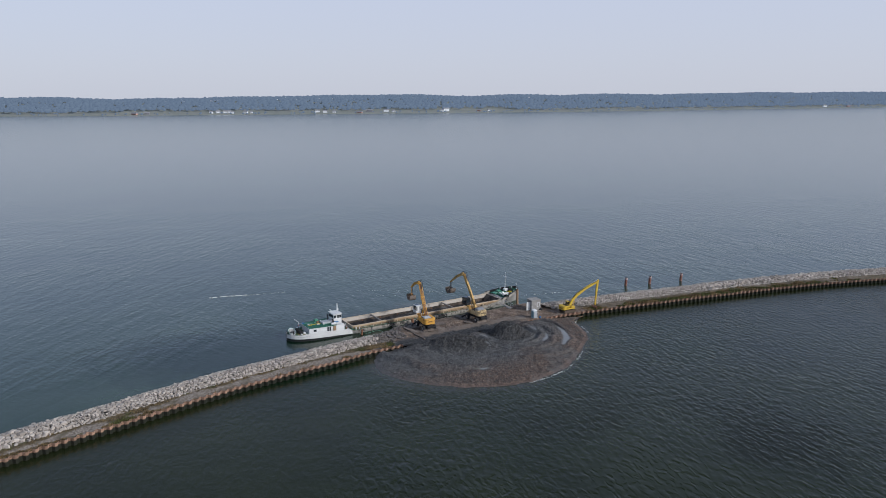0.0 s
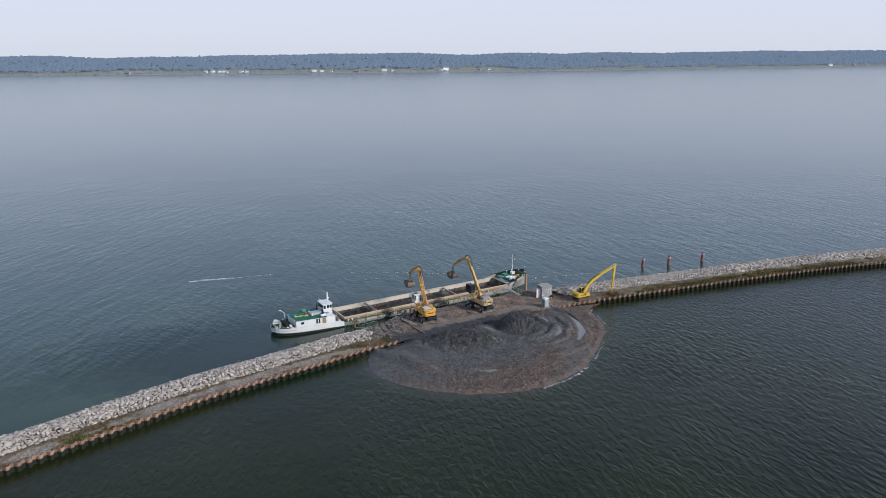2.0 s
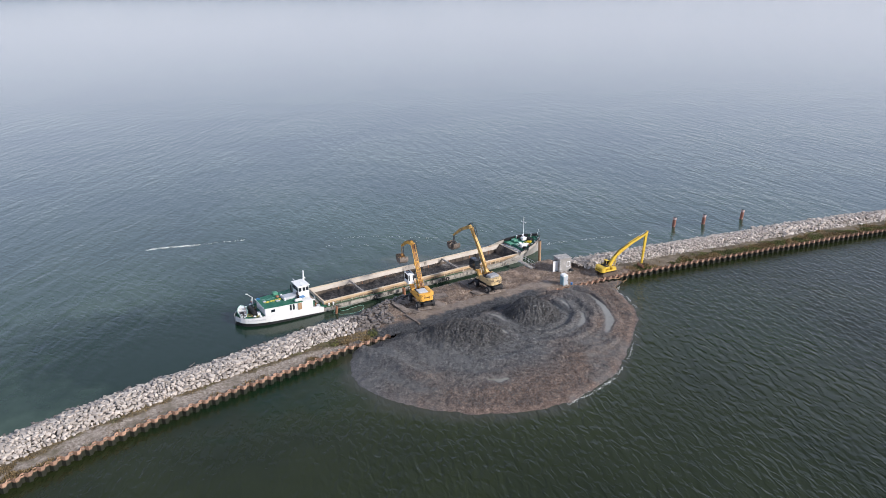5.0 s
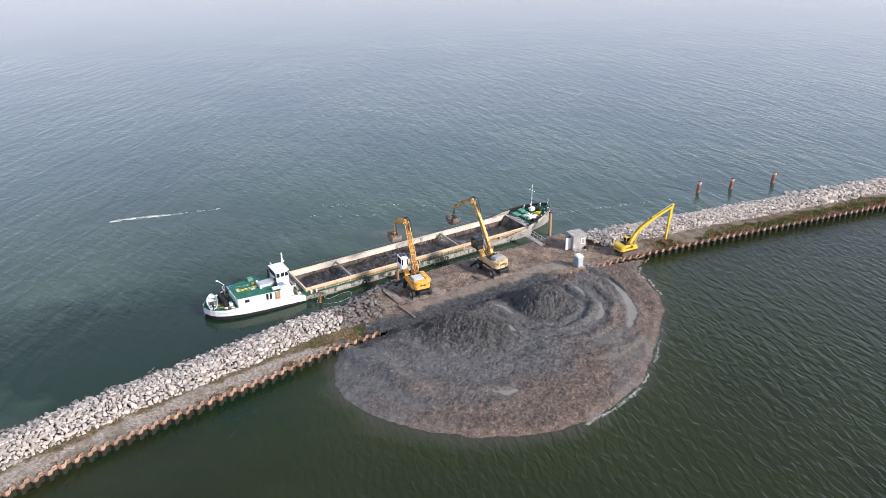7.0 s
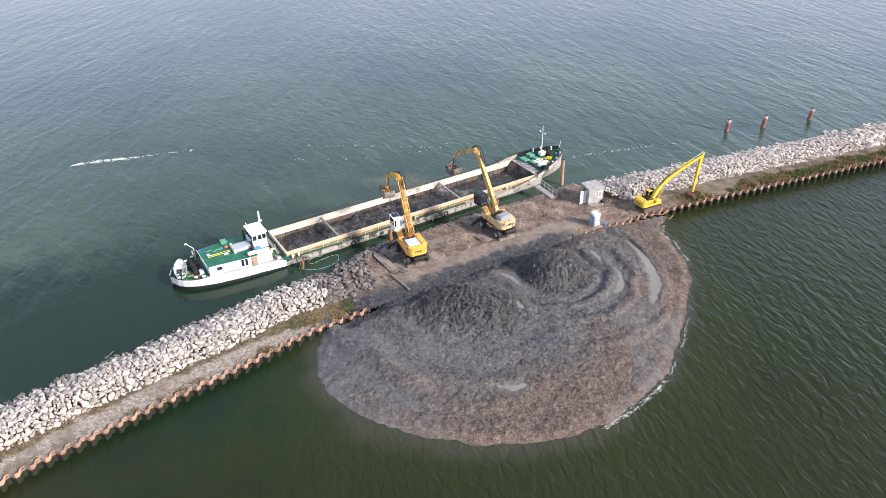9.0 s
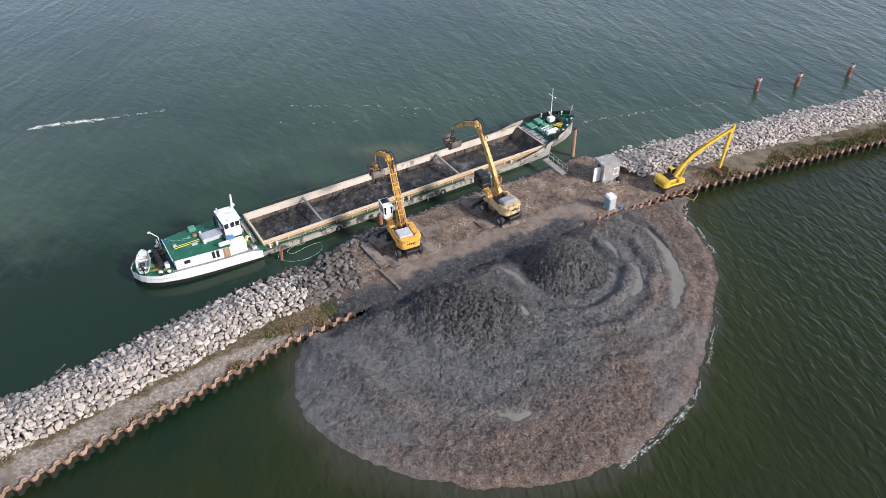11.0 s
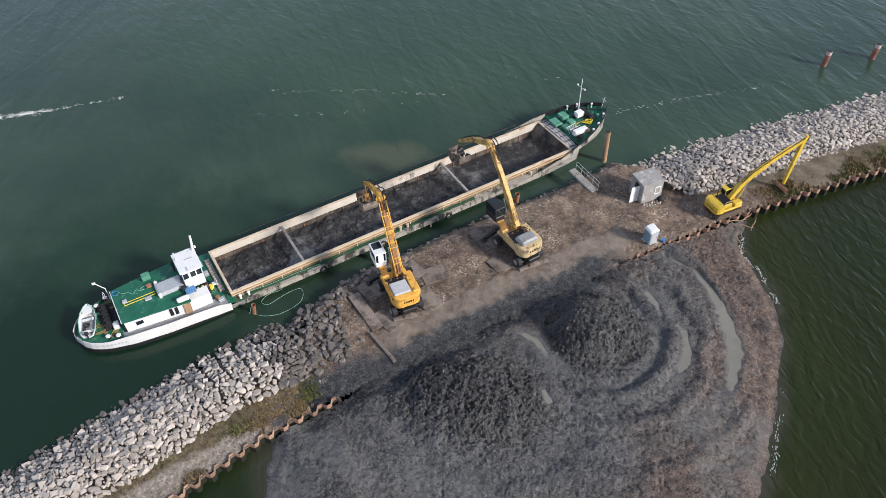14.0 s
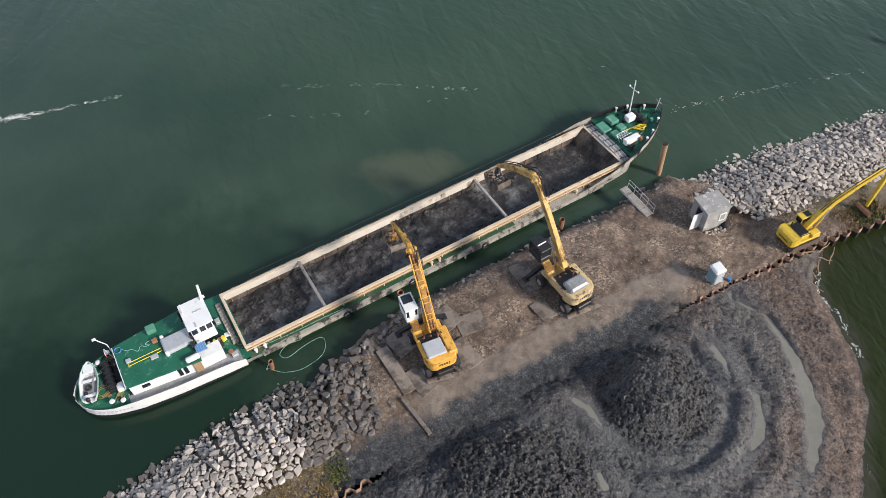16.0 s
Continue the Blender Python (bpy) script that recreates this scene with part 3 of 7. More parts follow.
def dry_height(x, y, d):
    h = -0.30 + 0.62 * smooth_step(-1.4, 1.8, d) + 0.83 * smooth_step(0.5, 8, d)
    for k, (hx, hy, hz, rx, ry) in enumerate(HUMPS):
        q = hump_part(x, y, k)
        h += hz * (smooth_step(1.0, 0.25, q) if k else smooth_step(1.15, 0.1, q)) * smooth_step(0, 3, d)
    q = math.hypot(x - 13.9, y - 116.1) + 0.5 * wob(x, y, 0.4, 71)
    east = smooth_step(12, 17, x + 0.3 * (118 - y)) * smooth_step(0.5, 2.5, d)
    h += east * 0.28 * (smooth_step(0.8, 0.1, abs(q - 6.5)) + smooth_step(0.9, 0.1, abs(q - 9.2)) + 0.8 * smooth_step(0.9, 0.1, abs(q - 13.2)) - 0.6 * smooth_step(0.9, 0.1, abs(q - 5.3)))
    a = math.hypot((x - 5) * 0.8, y - 109)
    h += 0.16 * math.sin(a * 1.9 + 3.0 * wob(x, y, 0.15)) * smooth_step(2, 6, d) * (1 - east) * smooth_step(0.7, 1.2, hump_part(x, y, 0))
    side = line_distance(x, y, STEP)
    h += 0.35 * smooth_step(1.6, 0.2, side) * smooth_step(2, -3, x)
    return h


LEVELS = []
for pts in POOLS:
    hs_ = [dry_height(x, y, poly_distance(x, y, MOUND_FULL)) for x, y, r in pts]
    LEVELS.append(sum(hs_) / len(hs_) - 0.06)


def mound_height(x, y):
    d = poly_distance(x, y, MOUND_FULL) + 0.35 * wob(x, y, 0.35, 3) + 0.25 * wob(x, y, 1.3, 5) - 0.35 * smooth_step(98, 92, y)
    if d < -1.2 or (wall_side(x, y) > (1.2 if -6.5 < x < 17.5 else 0.1)):
        return None
    h = dry_height(x, y, d)
    share = max(smooth_step(1.1, 0.6, hump_part(x, y, 0)), smooth_step(1.1, 0.8, hump_part(x, y, 1)))
    soft = silt_share(x, y)
    clod = (0.145 + 0.26 * share) * (1 - 0.6 * soft)
    ridge = 0.75 - abs(wob(x + 0.25 * wob(x, y, 1.2, 12), y, 2.3, 4)) * 2.2
    small = 0.7 - abs(wob(x, y + 0.15 * wob(x, y, 2.0, 13), 4.2, 6)) * 2.2
    h += clod * (0.70 * wob(x, y, 0.9, 9) + 0.75 * ridge + 0.75 * small - 0.5) * smooth_step(-0.3, 2.2, d)
    h -= 0.28 * smooth_step(2.2, 0.2, line_distance(x, y, DITCH)) * smooth_step(19, 15, x)
    for pts, level in zip(POOLS, LEVELS):
        p = pool_depth(x, y, pts) + 0.25 * wob(x, y, 0.9, 31) * smooth_step(0, 0.3, max(r for _, _, r in pts))
        if p > -1.6:
            h += max(0, level + 0.05 - h) * smooth_step(-1.6, -0.5, p)
            h += (level - 0.1 - h) * smooth_step(-0.3, 0.15, p)
    return h


def platform_height(x, y):
    d = poly_distance(x, y, PLATFORM) + 0.5 * wob(x, y, 0.4, 7)
    side = wall_side(x, y)
    if d < -2.2 or side < 0.06:
        return None
    d = max(d, min(side, 1.0)) if side < 2 and -13 < x < 36 else d
    k = smooth_step(0.95, 0.2, line_distance(x, y, [(-9.5, 110.2), (-8.2, 110.9)]) + 0.35 * wob(x, y, 0.9, 32))
    rough = 1 - 0.7 * track_share(x, y)
    ditch = smooth_step(1.8, 0.2, line_distance(x, y, DITCH)) * smooth_step(19, 15, x)
    return -0.6 + 1.75 * smooth_step(-2.2, 0.6, d) + 0.12 * wob(x, y, 0.5, 2) + rough * (0.1 * wob(x, y, 1.5, 6) + 0.08 * wob(x, y, 3.5, 7) + 0.05 * wob(x, y, 7.0, 8)) - 0.2 * k - 0.25 * ditch + 0.06 * track_share(x, y)


def track_share(x, y):
    """The smooth muddy wheel track along the platform."""
    d = line_distance(x, y, TRACK) + 0.7 * wob(x, y, 0.35, 51) + 0.35 * wob(x, y, 1.3, 52)
    return smooth_step(1.62, 1.4, d + 0.25 * wob(x, y, 3.0, 54)) * (0.72 + 0.4 * wob(x, y, 0.6, 53) + 0.3 * wob(x, y, 2.2, 55))


def wet_shade_share(x, y):
    """The hollow between wheel track and mound, darkened for wet mud and painted shade."""
    return smooth_step(2.3, 1.4, line_distance(x, y, DITCH) + 0.9 * wob(x, y, 0.4, 45) + 0.5 * wob(x, y, 1.3, 47)) * smooth_step(20, 15, x) * smooth_step(-12, -8, x)


def paint_soil(ob, share):
    soil = ob.data.color_attributes.new("soil", "FLOAT_COLOR", "POINT")
    values = []
    for v in ob.data.vertices:
        values += [*(max(0, min(1, c)) for c in share(v.co.x, v.co.y)), 1]
    soil.data.foreach_set("color", values)


def mound_soil(x, y):
    d = poly_distance(x, y, MOUND_FULL)
    rim = smooth_step(12, 3, d + 3 * wob(x, y, 0.15, 41)) * smooth_step(-16, 4, x + 6 * wob(x, y, 0.1, 43) - 0.3 * (y - 95)) + 0.8 * smooth_step(17, 22, x) * smooth_step(6, 2, d)
    r = 0.25 * wob(x, y, 0.6, 44) + 0.2 * wob(x, y, 1.7, 46)
    # humps are darkened in colour for shaded flanks as well as wet mud
    wet = 0.5 * smooth_step(1.05, 0.45, hump_part(x, y, 0) + r) + 0.6 * smooth_step(1.08, 0.85, hump_part(x, y, 1) + 0.5 * r) * (0.45 + 0.55 * smooth_step(0.3, 0.7, hump_part(x, y, 1)))
    return rim, wet + 0.95 * wet_shade_share(x, y) + 0.7 * smooth_step(0.5, 0.0, d), silt_share(x, y)


PLATFORM = [(-13.3, 106.4), (-8.1, 109.7), (0, 114.5), (10, 120.3), (19.3, 125.6), (30.6, 131.5), (36, 133.9), (35.5, 135.6), (28, 136.2), (24.5, 137.4), (22.0, 138.6), (19.5, 139.0)] + [(x, y - 0.8) for x, y in reversed(QUAY[2:10])] + [(-13, 113)]
mound = field("spoil_mound", -15, 33, 88, 132, 0.15, mound_height, "mud", "heap of dark grey dredged mud in the water beside the breakwater", "mud heap")
paint_soil(mound, mound_soil)
ground = field("ground", -16, 38, 104, 146, 0.2, platform_height, "ground", "brown muddy stony working platform on the breakwater", "ground")


def spill_share(x, y):
    """Grey mud spilt over the platform's western end."""
    return smooth_step(-2.5, -6, x + 1.2 * wob(x, y, 0.4, 34)) * smooth_step(3.6, 2.4, line_distance(x, y, DITCH) + 0.9 * wob(x, y, 0.7, 35))


paint_soil(ground, lambda x, y: (1 - max(track_share(x, y), wet_shade_share(x, y), spill_share(x, y)), wet_shade_share(x, y) + 0.6 * spill_share(x, y), track_share(x, y)))

MAT.update({
    "hull_grey": surface("worn_grey_hull_paint", [(0.25, (0.10, 0.09, 0.08)), (0.5, (0.26, 0.25, 0.235)), (0.8, (0.40, 0.385, 0.36))], 0.5, 8, 0.75, 0, 0.006, stain=(0.17, 0.09, 0.05), stain_scale=0.6, stain_cut=(0.56, 0.70), stretch=(1, 1, 0.3)),
    "hull_white": surface("white_hull_paint", [(0.3, (0.55, 0.54, 0.525)), (0.7, (0.70, 0.70, 0.69))], 1, 12, 0.5, 0, 0.003, stain=(0.45, 0.36, 0.28), stain_scale=0.9, stain_cut=(0.64, 0.78)),
    "hull_black": plain("black_hull_paint", (0.011, 0.011, 0.012), 0.6),
    "deck_green": surface("green_deck_paint", [(0.3, (0.006, 0.075, 0.042)), (0.7, (0.016, 0.125, 0.072))], 0.8, 9, 0.6, 0, 0.003, stain=(0.16, 0.27, 0.21), stain_scale=1.3, stain_cut=(0.56, 0.72)),
    "coaming": surface("weathered_coaming_paint", [(0.25, (0.33, 0.26, 0.18)), (0.5, (0.52, 0.43, 0.32)), (0.8, (0.62, 0.54, 0.43))], 0.8, 10, 0.7, 0, 0.004, stain=(0.25, 0.105, 0.035), stain_scale=0.8, stain_cut=(0.54, 0.66), stretch=(0.5, 1, 1)),
    "coaming_in": surface("pale_hold_wall", [(0.3, (0.40, 0.35, 0.30)), (0.7, (0.58, 0.53, 0.47))], 0.6, 9, 0.75, 0, 0.004, stain=(0.10, 0.085, 0.07), stain_scale=0.5, stain_cut=(0.57, 0.68), stretch=(1, 1, 0.4)),
    "white": surface("white_paint", [(0.3, (0.60, 0.60, 0.595)), (0.7, (0.70, 0.70, 0.695))], 1.5, 14, 0.5, 0, 0.003, stain=(0.48, 0.44, 0.40), stain_scale=1.1, stain_cut=(0.60, 0.74)),
    "grey": plain("grey_paint", (0.40, 0.41, 0.43), 0.6),
    "pale_steel": surface("worn_pale_steel", [(0.3, (0.22, 0.19, 0.165)), (0.7, (0.42, 0.385, 0.34))], 2, 14, 0.65, 0.2, 0.004, stain=(0.16, 0.12, 0.09), stain_scale=1.5, stain_cut=(0.55, 0.7)),
    "steel_dark": plain("dark_steel", (0.035, 0.034, 0.036), 0.5, 0.5),
    "black": plain("black_rubber", (0.018, 0.018, 0.02), 0.75),
    "yellow": surface("worn_machine_yellow", [(0.3, (0.53, 0.255, 0.034)), (0.7, (0.70, 0.395, 0.075))], 1.4, 12, 0.55, 0, 0.004, stain=(0.135, 0.072, 0.035), stain_scale=2.2, stain_cut=(0.53, 0.65)),
    "amber": surface("worn_amber_paint", [(0.3, (0.46, 0.275, 0.072)), (0.7, (0.62, 0.40, 0.135))], 1.2, 12, 0.6, 0, 0.004, stain=(0.13, 0.085, 0.052), stain_scale=1.7, stain_cut=(0.50, 0.65)),
    "lemon": surface("bright_yellow_paint", [(0.3, (0.46, 0.305, 0.022)), (0.7, (0.62, 0.42, 0.045))], 1.2, 12, 0.5, 0, 0.003, stain=(0.20, 0.13, 0.055), stain_scale=2.0, stain_cut=(0.56, 0.72)),
    "muddy_amber": surface("mud_caked_amber_paint", [(0.3, (0.40, 0.29, 0.14)), (0.7, (0.58, 0.44, 0.24))], 1.3, 12, 0.8, 0, 0.01, stain=(0.12, 0.09, 0.065), stain_scale=1.8, stain_cut=(0.50, 0.62)),
    "concrete": surface("weathered_concrete", [(0.3, (0.20, 0.19, 0.18)), (0.7, (0.34, 0.325, 0.31))], 1.2, 14, 0.9, 0, 0.01, stain=(0.48, 0.47, 0.455), stain_scale=1.4, stain_cut=(0.56, 0.66)),
    "plate": surface("muddy_steel_plate", [(0.3, (0.13, 0.105, 0.088)), (0.7, (0.27, 0.222, 0.188))], 1.6, 9, 0.8, 0, 0.03, stain=(0.085, 0.066, 0.053), stain_scale=0.7, stain_cut=(0.46, 0.60), vary=0.2),
    "galv": plain("galvanised_steel", (0.50, 0.51, 0.52), 0.45, 0.5),
    "blue": plain("pale_blue_plastic", (0.20, 0.30, 0.34), 0.5),
    "royal": plain("blue_panel", (0.05, 0.17, 0.42), 0.3),
    "panel_blue": plain("pale_blue_cells", (0.10, 0.24, 0.46), 0.25),
    "faded_pink": surface("faded_pink_paint", [(0.3, (0.36, 0.24, 0.22)), (0.7, (0.58, 0.46, 0.44))], 2.0, 12, 0.7, 0, 0.004),
    "coaming_dark": surface("rust_brown_coaming_foot", [(0.3, (0.13, 0.09, 0.055)), (0.7, (0.30, 0.225, 0.15))], 0.8, 10, 0.75, 0, 0.004, stain=(0.05, 0.06, 0.035), stain_scale=0.7, stain_cut=(0.50, 0.64), stretch=(0.5, 1, 1)),
    "red": plain("red_paint", (0.50, 0.05, 0.04), 0.6),
    "rope_green": plain("pale_green_rope", (0.26, 0.44, 0.36), 0.8),
    "rope_net": plain("olive_rope", (0.24, 0.21, 0.08), 0.9),
    "rope_yellow": plain("yellow_rope", (0.72, 0.55, 0.05), 0.8),
    "wood": surface("weathered_timber", [(0.3, (0.20, 0.12, 0.065)), (0.7, (0.40, 0.27, 0.16))], 1.5, 12, 0.85, 0, 0.01, stretch=(1, 1, 0.2)),
    "pile_red": surface("red_brown_pile", [(0.3, (0.13, 0.05, 0.036)), (0.7, (0.30, 0.135, 0.10))], 1.5, 12, 0.8, 0, 0.01, stain=(0.38, 0.27, 0.22), stain_scale=1.4, stain_cut=(0.55, 0.66)),
    "cargo": surface("wet_dredged_silt", [(0.36, (0.008, 0.008, 0.0095)), (0.52, (0.028, 0.026, 0.027)), (0.66, (0.095, 0.087, 0.083))], 1.1, 4.5, 0.62, 0, 0.22, stain=(0.165, 0.160, 0.160), stain_scale=0.2, stain_cut=(0.53, 0.64), spec=0.4),
    "strake": surface("worn_pale_strake", [(0.3, (0.22, 0.20, 0.17)), (0.7, (0.40, 0.37, 0.325))], 0.9, 9, 0.8, 0, 0.01, stain=(0.045, 0.042, 0.038), stain_scale=0.8, stain_cut=(0.49, 0.57), stretch=(1, 1, 0.4)),
    "deck_side": surface("stained_green_side_deck", [(0.3, (0.012, 0.048, 0.024)), (0.7, (0.030, 0.095, 0.048))], 0.8, 9, 0.7, 0, 0.004, stain=(0.12, 0.10, 0.065), stain_scale=0.9, stain_cut=(0.53, 0.66)),
    "hatch_green": surface("faded_green_hatch_paint", [(0.3, (0.055, 0.19, 0.125)), (0.7, (0.10, 0.27, 0.185))], 1.2, 10, 0.6, 0, 0.004, stain=(0.25, 0.33, 0.28), stain_scale=1.5, stain_cut=(0.56, 0.7)),
    "hold_dark": surface("dark_brown_hold_wall", [(0.3, (0.030, 0.024, 0.020)), (0.5, (0.085, 0.066, 0.052)), (0.7, (0.20, 0.16, 0.125))], 0.8, 8, 0.8, 0, 0.01, stain=(0.018, 0.016, 0.015), stain_scale=0.6, stain_cut=(0.48, 0.6), stretch=(1, 1, 0.3)),
    "rope_bundle": plain("bright_yellow_rope", (0.62, 0.47, 0.03), 0.8),
    "rust_yellow": surface("rusty_yellow_paint", [(0.3, (0.085, 0.040, 0.018)), (0.5, (0.25, 0.125, 0.03)), (0.72, (0.50, 0.29, 0.05))], 1.6, 14, 0.7, 0, 0.006),
    "coaming_rust": surface("orange_stained_coaming", [(0.25, (0.36, 0.22, 0.115)), (0.5, (0.52, 0.37, 0.22)), (0.8, (0.63, 0.52, 0.38))], 0.7, 10, 0.7, 0, 0.004, stain=(0.22, 0.10, 0.04), stain_scale=0.9, stain_cut=(0.58, 0.72), stretch=(0.4, 1, 1)),
    "muddy_steel": plain("muddy_track_steel", (0.095, 0.068, 0.05), 0.8),
    "wrap": surface("dusty_plastic_cover", [(0.3, (0.15, 0.15, 0.155)), (0.7, (0.31, 0.31, 0.315))], 2.5, 10, 0.35, 0, 0.02, stain=(0.2, 0.19, 0.18), stain_scale=1.5, stain_cut=(0.55, 0.7)),
    "foam": plain("white_foam", (0.56, 0.57, 0.55), 0.9),
})


def glass_material():
    m, n, l, b = nodes_of("dark_window_glass")
    b.inputs["Base Color"].default_value = (0.015, 0.02, 0.025, 1)
    b.inputs["Roughness"].default_value = 0.05
    t = tex(n, l, 3, 2)
    bump(n, l, b, t.outputs[0], 0.1, 0.002)
    return m


MAT["glass"] = glass_material()
MAT["puddle"] = surface("murky_puddle", [(0.3, (0.15, 0.14, 0.115)), (0.7, (0.21, 0.198, 0.168))], 0.3, 2, 0.14, 0, 0, spec=0.5)
MAT["woods"] = surface("haze_glow_woods", [(0.3, (0.022, 0.03, 0.034)), (0.7, (0.038, 0.046, 0.048))], 0.004, 0.03, 1, 0, 0, vary=0.2, spec=0.1)
woods = MAT["woods"].node_tree.nodes["Principled BSDF"]       # bluish emission puts the haze of distance into the far woods
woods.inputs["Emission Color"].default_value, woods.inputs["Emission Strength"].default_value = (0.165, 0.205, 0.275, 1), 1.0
# the meadow's base colour is paled to stand for distance haze
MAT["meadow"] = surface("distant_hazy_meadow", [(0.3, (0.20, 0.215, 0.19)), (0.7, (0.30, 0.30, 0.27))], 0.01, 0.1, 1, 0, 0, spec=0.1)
MAT["far_wall"] = plain("distant_white_wall", (0.72, 0.74, 0.76), 0.9)
MAT["far_roof"] = plain("distant_roof", (0.24, 0.24, 0.26), 0.9)
MAT["far_brick"] = plain("distant_brick", (0.42, 0.26, 0.22), 0.9)


# ---- breakwater ----
def section(name, offsets, heights, material, label, keep, kind="structure"):
    """A strip along the sheet-pile line through offsets and heights across it."""
    v, f = [], []
    pts = [(p, d) for p, d in LINE if keep(p)]
    for p, d in pts:
        n = Vector((-d.y, d.x))
        for o, h in zip(offsets, heights):
            q = p + n * (o + (0.4 * wob(p.x, p.y, 0.2, o) if 0.5 < o else 0))
            v.append((q.x, q.y, h + 0.08 * wob(q.x, q.y, 0.6)))
    k = len(offsets)
    for i in range(len(pts) - 1):
        for j in range(k - 1):
            f.append((i * k + j, (i + 1) * k + j, (i + 1) * k + j + 1, i * k + j + 1))
    me = bpy.data.meshes.new(name)
    me.from_pydata(v, [], f)
    me.materials.append(MAT[material])
    me.polygons.foreach_set("use_smooth", [True] * len(f))
    return tagged(new(name, me), label, "breakwater", "", kind)


def turf_share(x, y, o):
    """Where earth and matted grass cover the path's gravel: at the boulders' foot, by the piles and near the platform."""
    patchy = wob(x, y, 0.16, 61) + 0.6 * wob(x, y, 0.6, 62)
    if x > 0:
        return patchy + 0.6 - 0.28 * max(0, o - 1.2) - 0.28 * smooth_step(47, 38, x)
    foot = patchy + 0.62 - 0.75 * abs(o - 3.2) + 0.35 * smooth_step(-30, -46, x) + 1.3 * smooth_step(-20, -14, x) * smooth_step(0.3, 1.0, o)
    return max(foot, patchy + 0.12 + 0.3 * smooth_step(-30, -46, x) - 0.7 * abs(o - 0.5))


OFF = [0.05, 0.45, 0.8, 1.2, 1.6, 2.0, 2.4, 2.8, 3.2, 3.6, 4.1, 4.6]
for side, keep in (("left", lambda p: p.x < -8.5), ("right", lambda p: p.x > 30)):
    strip = section("path", OFF, [1.02 + 0.18 * smooth_step(0, 3, o) for o in OFF], "path" if side == "left" else "dirt", "narrow gravel path with dry grass behind the sheet piles", keep)
    paint_soil(strip, lambda x, y: (turf_share(x, y, wall_side(x, y)), 0, 0))
    section("rubble_core", [3.2, 4.6, 6.0, 7.5, 9.0, 10.5, 12.5, 15], [0.8, 1.1, 1.2, 1.0, 0.35, -0.3, -0.9, -1.6] if side == "left" else [0.7, 1.05, 1.2, 1.2, 0.95, 0.35, -0.4, -1.4], "core", "rubble core under the boulders", (lambda p: p.x < -10) if side == "left" else (lambda p: p.x > 28))


# standing water on the mound
for pts, level in zip(POOLS, LEVELS):
    def pool_height(x, y, pts=pts, level=level):
        return level if pool_depth(x, y, pts) > -0.75 else None
    xs, ys = [p[0] for p in pts], [p[1] for p in pts]
    field("puddle", min(xs) - 2, max(xs) + 2, min(ys) - 2, max(ys) + 2, 0.15, pool_height, "puddle", "shallow tan puddle lying on the mud", "puddle")



# ---- ship ----
SHIP = pose(-19.88, 123.08, 0, 0, 0, 31.7)
HALF = [(-13.3, 0.25), (-12.9, 1.2), (-12.2, 1.95), (-11, 2.6), (-9, 3.15), (-6, 3.5), (-2, 3.7), (2, 3.75), (35, 3.75), (38, 3.6), (40, 3.3), (42, 2.75), (43.6, 2.0), (44.8, 1.15), (45.6, 0.3)]
SHEER = [(-13.3, 1.22), (-9, 1.12), (-3, 0.98), (1, 0.78), (32, 0.82), (37, 1.2), (40, 1.75), (43, 2.25), (45.6, 2.6)]


def interp(table, s):
    for (a, u), (b_, v) in zip(table, table[1:]):
        if s <= b_:
            return u + (v - u) * max(0, (s - a) / (b_ - a))
    return table[-1][1]


def hull_ring(s, top, z_low=-0.9, scale=1.0):
    w = interp(HALF, s) * scale
    flare = 0.62 if s > 40 or s < -11 else 0.93
    return [(s, -w, top), (s, -w * (1 + flare) / 2, top * 0.45), (s, -w * flare, 0.0), (s, -w * flare * 0.8, z_low), (s, w * flare * 0.8, z_low), (s, w * flare, 0.0), (s, w * (1 + flare) / 2, top * 0.45), (s, w, top)]


def band(stations, z0, z1, out=0.02, thick=0.06, sides=(-1, 1)):
    """A strip that follows the hull's edge between two heights given as functions of the station."""
    b = Build()
    for side in sides:
        rings = []
        for s in stations:
            w = interp(HALF, s)
            rings.append([(s, side * (w + out), z0(s)), (s, side * (w + out), z1(s)), (s, side * (w + out - thick), z1(s)), (s, side * (w + out - thick), z0(s))])
        b.loft(rings)
    return b


def glide(pts, n=6):
    """A smooth line through points."""
    out, ps = [], [Vector(p) for p in pts]
    for i in range(len(ps) - 1):
        p0, p1, p2, p3 = ps[max(i - 1, 0)], ps[i], ps[i + 1], ps[min(i + 2, len(ps) - 1)]
        for k in range(n):
            t = k / n
            out.append(0.5 * ((2 * p1) + (p2 - p0) * t + (2 * p0 - 5 * p1 + 4 * p2 - p3) * t * t + (3 * p1 - p0 - 3 * p2 + p3) * t ** 3))
    return out + [ps[-1]]


def even(a, c, n):
    return [a + (c - a) * i / n for i in range(n + 1)]


